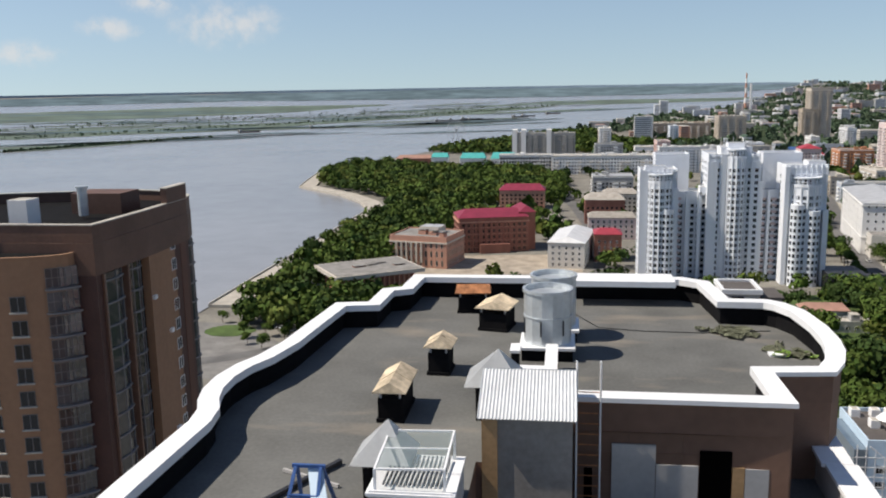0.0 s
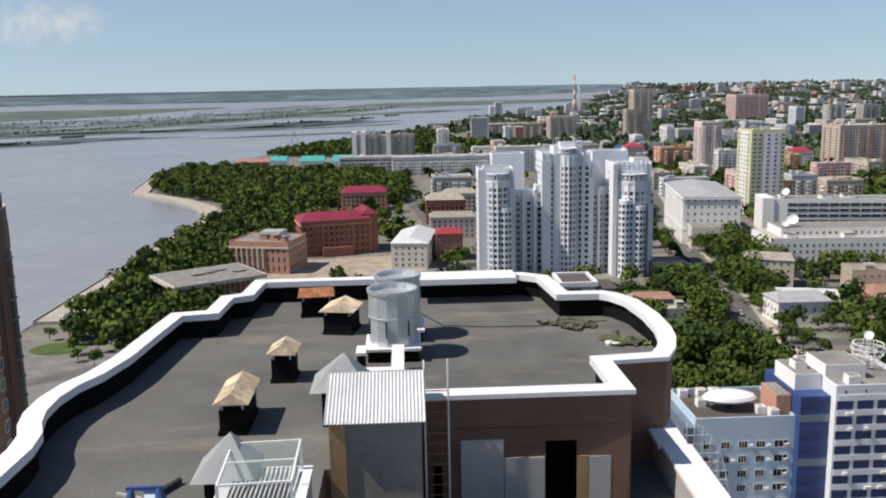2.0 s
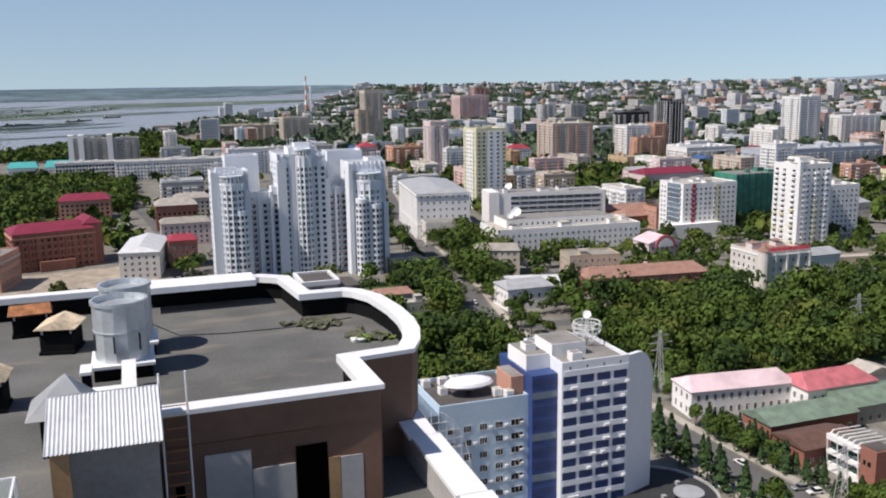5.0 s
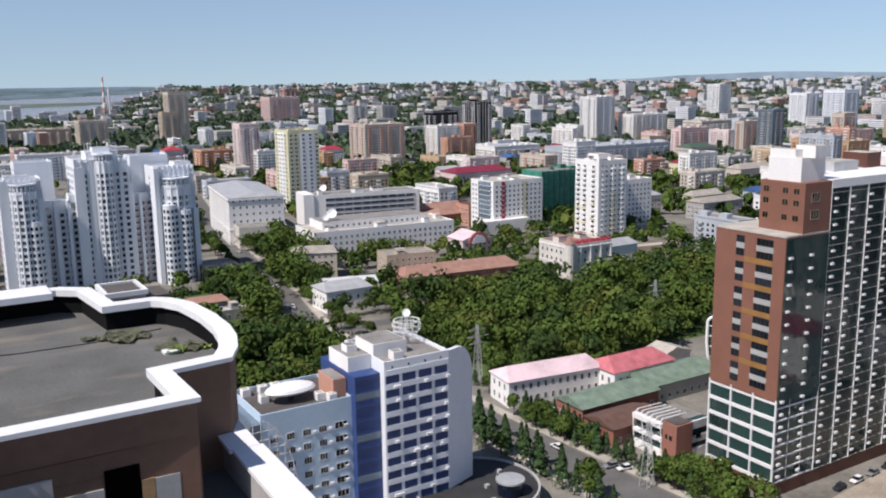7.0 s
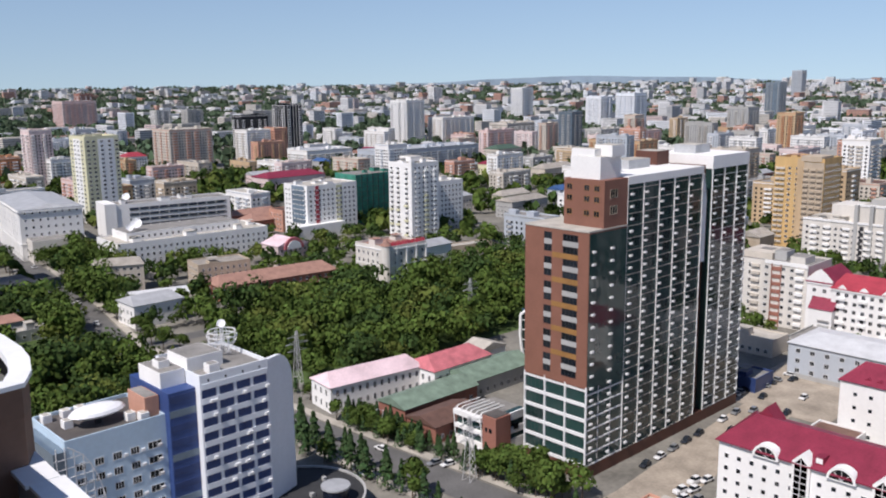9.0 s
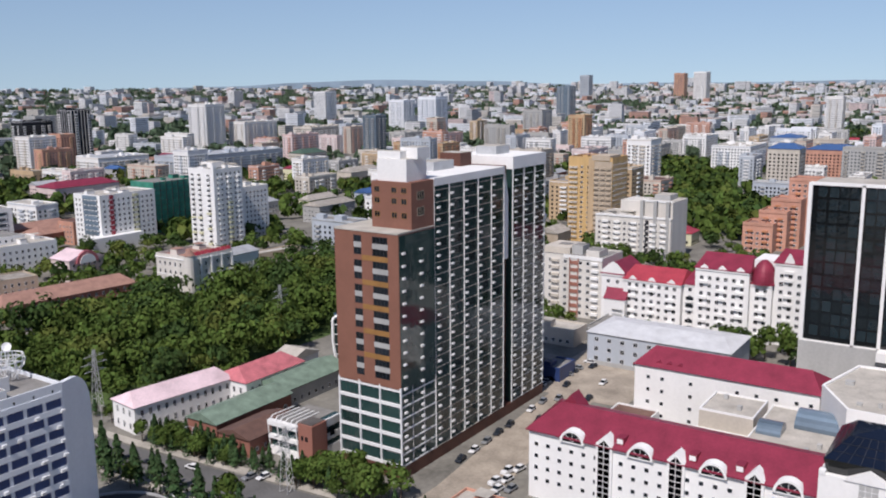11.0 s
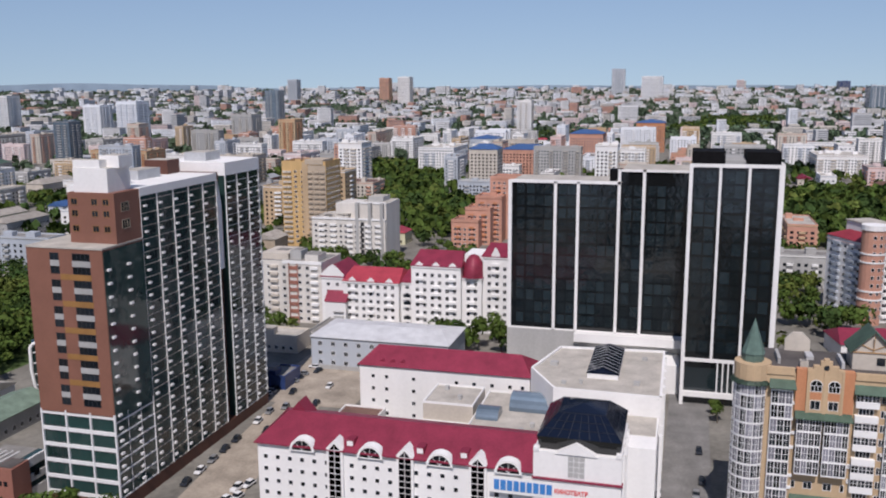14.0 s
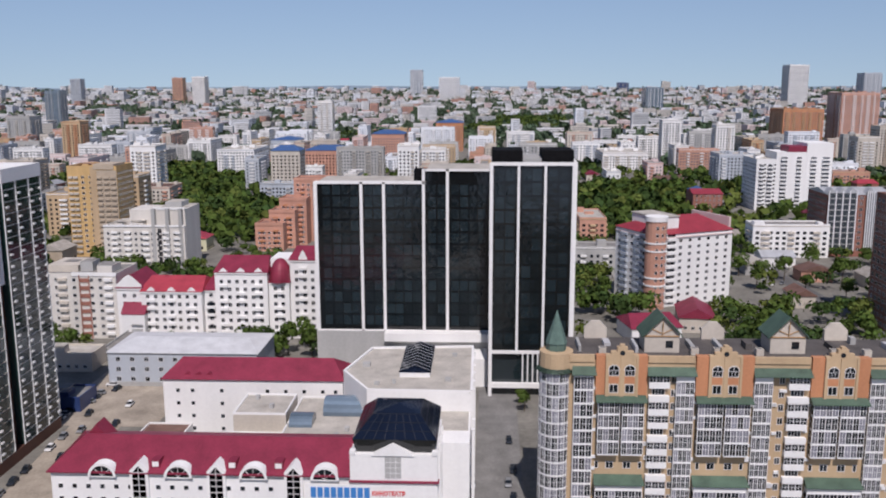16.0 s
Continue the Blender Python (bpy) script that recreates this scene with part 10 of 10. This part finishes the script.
M["car_white"] = mat("white_car_paint", (0.75, 0.75, 0.75), 0.3, 0, 0.03)
M["car_dark"] = mat("dark_car_paint", (0.03, 0.035, 0.045), 0.25, 0, 0.03)
M["car_silver"] = mat("silver_car_paint", (0.40, 0.41, 0.42), 0.3, 0.5, 0.03)
M["car_red"] = mat("red_car_paint", (0.35, 0.03, 0.03), 0.3, 0, 0.03)
kinds = [car_kind("white car parked along the street", "car_white"), car_kind("white delivery van by the kerb", "car_white", True), car_kind("dark car parked along the street", "car_dark"), car_kind("silver car parked along the street", "car_silver"), car_kind("small red car by the kerb", "car_red")]
spots = [(176, 104.5, 80, 0), (179, 106.8, 78, 1), (182, 105.2, 80, 0), (186, 107.2, 82, 1), (189, 105.6, 80, 0), (178, 101.8, 85, 3), (172, 103.5, 75, 0), (222, 117, 95, 2), (241, 120, 95, 3), (250, 131, 5, 0), (253, 131, 2, 3), (256, 131, 5, 2), (259, 130, 0, 0), (264, 128, 5, 3), (268, 128, 2, 2), (272, 128, 0, 3),
         (276, 124, 80, 2), (280, 127, 4, 0), (284, 127, 4, 3), (210, 6.5, 88, 0), (211, -2.5, 90, 3), (219, -4.0, 90, 2), (203, -3.5, 85, 2), (216, 8.5, 92, 4), (238, -3.5, 90, 2), (144, 178, 2, 0), (139, 208, 2, 3), (141, 240, 2, 1), (135, 300, 2, 0), (136, 330, 5, 2), (141.5, 360, -11, 1), (150, 402, 10, 0), (156, 440, 10, 3), (165, 500, 10, 0), (152, 352, 60, 0),
         (150, 158, 80, 0), (148, 161, 80, 3), (438, -140, 70, 0), (441, -146, 60, 3), (446, -139, 80, 0), (425, -143, 75, 2), (478, -152, 80, 0), (140, 190, 2, 2), (-118, 345, 60, 0), (-110, 340, 60, 3), (-104, 335, 60, 2), (-100, 322, 60, 4), (262, 114, 92, 0), (186, 121.5, 95, 2), (193, 121.6, 93, 0), (200, 121.9, 95, 3), (207, 122.2, 94, 2), (214, 122.4, 95, 2), (228, 122.8, 94, 0), (236, 123, 95, 3), (246, 112, 92, 2), (254, 123.5, 95, 2), (131, 168, 2, 0), (133, 196, 3, 2), (288, 116, 90, 2), (300, 122, 92, 3)]
seen = set()
for x, y, rz, k in spots:
    if k in seen:
        copy_thing(kinds[k], pose(x, y, 0.1, 0, 0, rz))
    else:
        seen.add(k)
        kinds[k].matrix_basis = pose(x, y, 0.1, 0, 0, rz)


def mast(x, y, h):
    """A lattice power mast with three cross-arms."""
    e = thing("power_mast", x, y, 0, "grey lattice power mast with cross-arms", "power mast", "power masts")
    for sx in (-1, 1):
        for sy in (-1, 1):
            bm = bmesh.new()
            rod(bm, (1.3 * sx, 1.3 * sy, 0), (0.25 * sx, 0.25 * sy, h), 0.09, 4)
            part("leg", bm, "steel_grey", e)
    n = 9
    for k in range(n):
        a, b = 1.3 - 1.05 * k / n, 1.3 - 1.05 * (k + 1) / n
        z0, z1 = h * k / n, h * (k + 1) / n
        bm = bmesh.new()
        for c in ((1, 1, -1, 1), (-1, -1, 1, -1), (1, -1, 1, 1), (-1, 1, -1, -1)):
            rod(bm, (a * c[0], a * c[1], z0), (b * c[2], b * c[3], z1), 0.06, 4)
        part("brace", bm, "steel_grey", e)
    for k, w in enumerate((3.6, 4.4, 3.6)):
        z = h * (0.66 + 0.12 * k)
        bm = bmesh.new()
        rod(bm, (-w, 0, z), (w, 0, z), 0.1, 4)
        rod(bm, (-w, 0, z), (0, 0, z + 1.0), 0.06, 4)
        rod(bm, (w, 0, z), (0, 0, z + 1.0), 0.06, 4)
        part("cross_arm", bm, "steel_grey", e)
    return e


mast(157, 236, 19.4)
mast(245, 243, 21.5)
mast(148, 148, 17)
for y in (150, 185, 225, 260):
    e = thing("street_lamp", 150.5, y, 0, "grey street lamp with a curved arm", "street lamp", "street lamps")
    bm = bmesh.new()
    rod(bm, (0, 0, 0), (0, 0, 8), 0.09, 6, 0, 0.06)
    part("pole", bm, "steel_grey", e)
    bm = bmesh.new()
    rod(bm, (0, 0, 8), (-1.8, 0, 8.6), 0.05, 5)
    part("arm", bm, "steel_grey", e)
    bm = bmesh.new()
    box(bm, -2.3, -1.7, -0.15, 0.15, 8.5, 8.68)
    part("head", bm, "steel_grey", e)
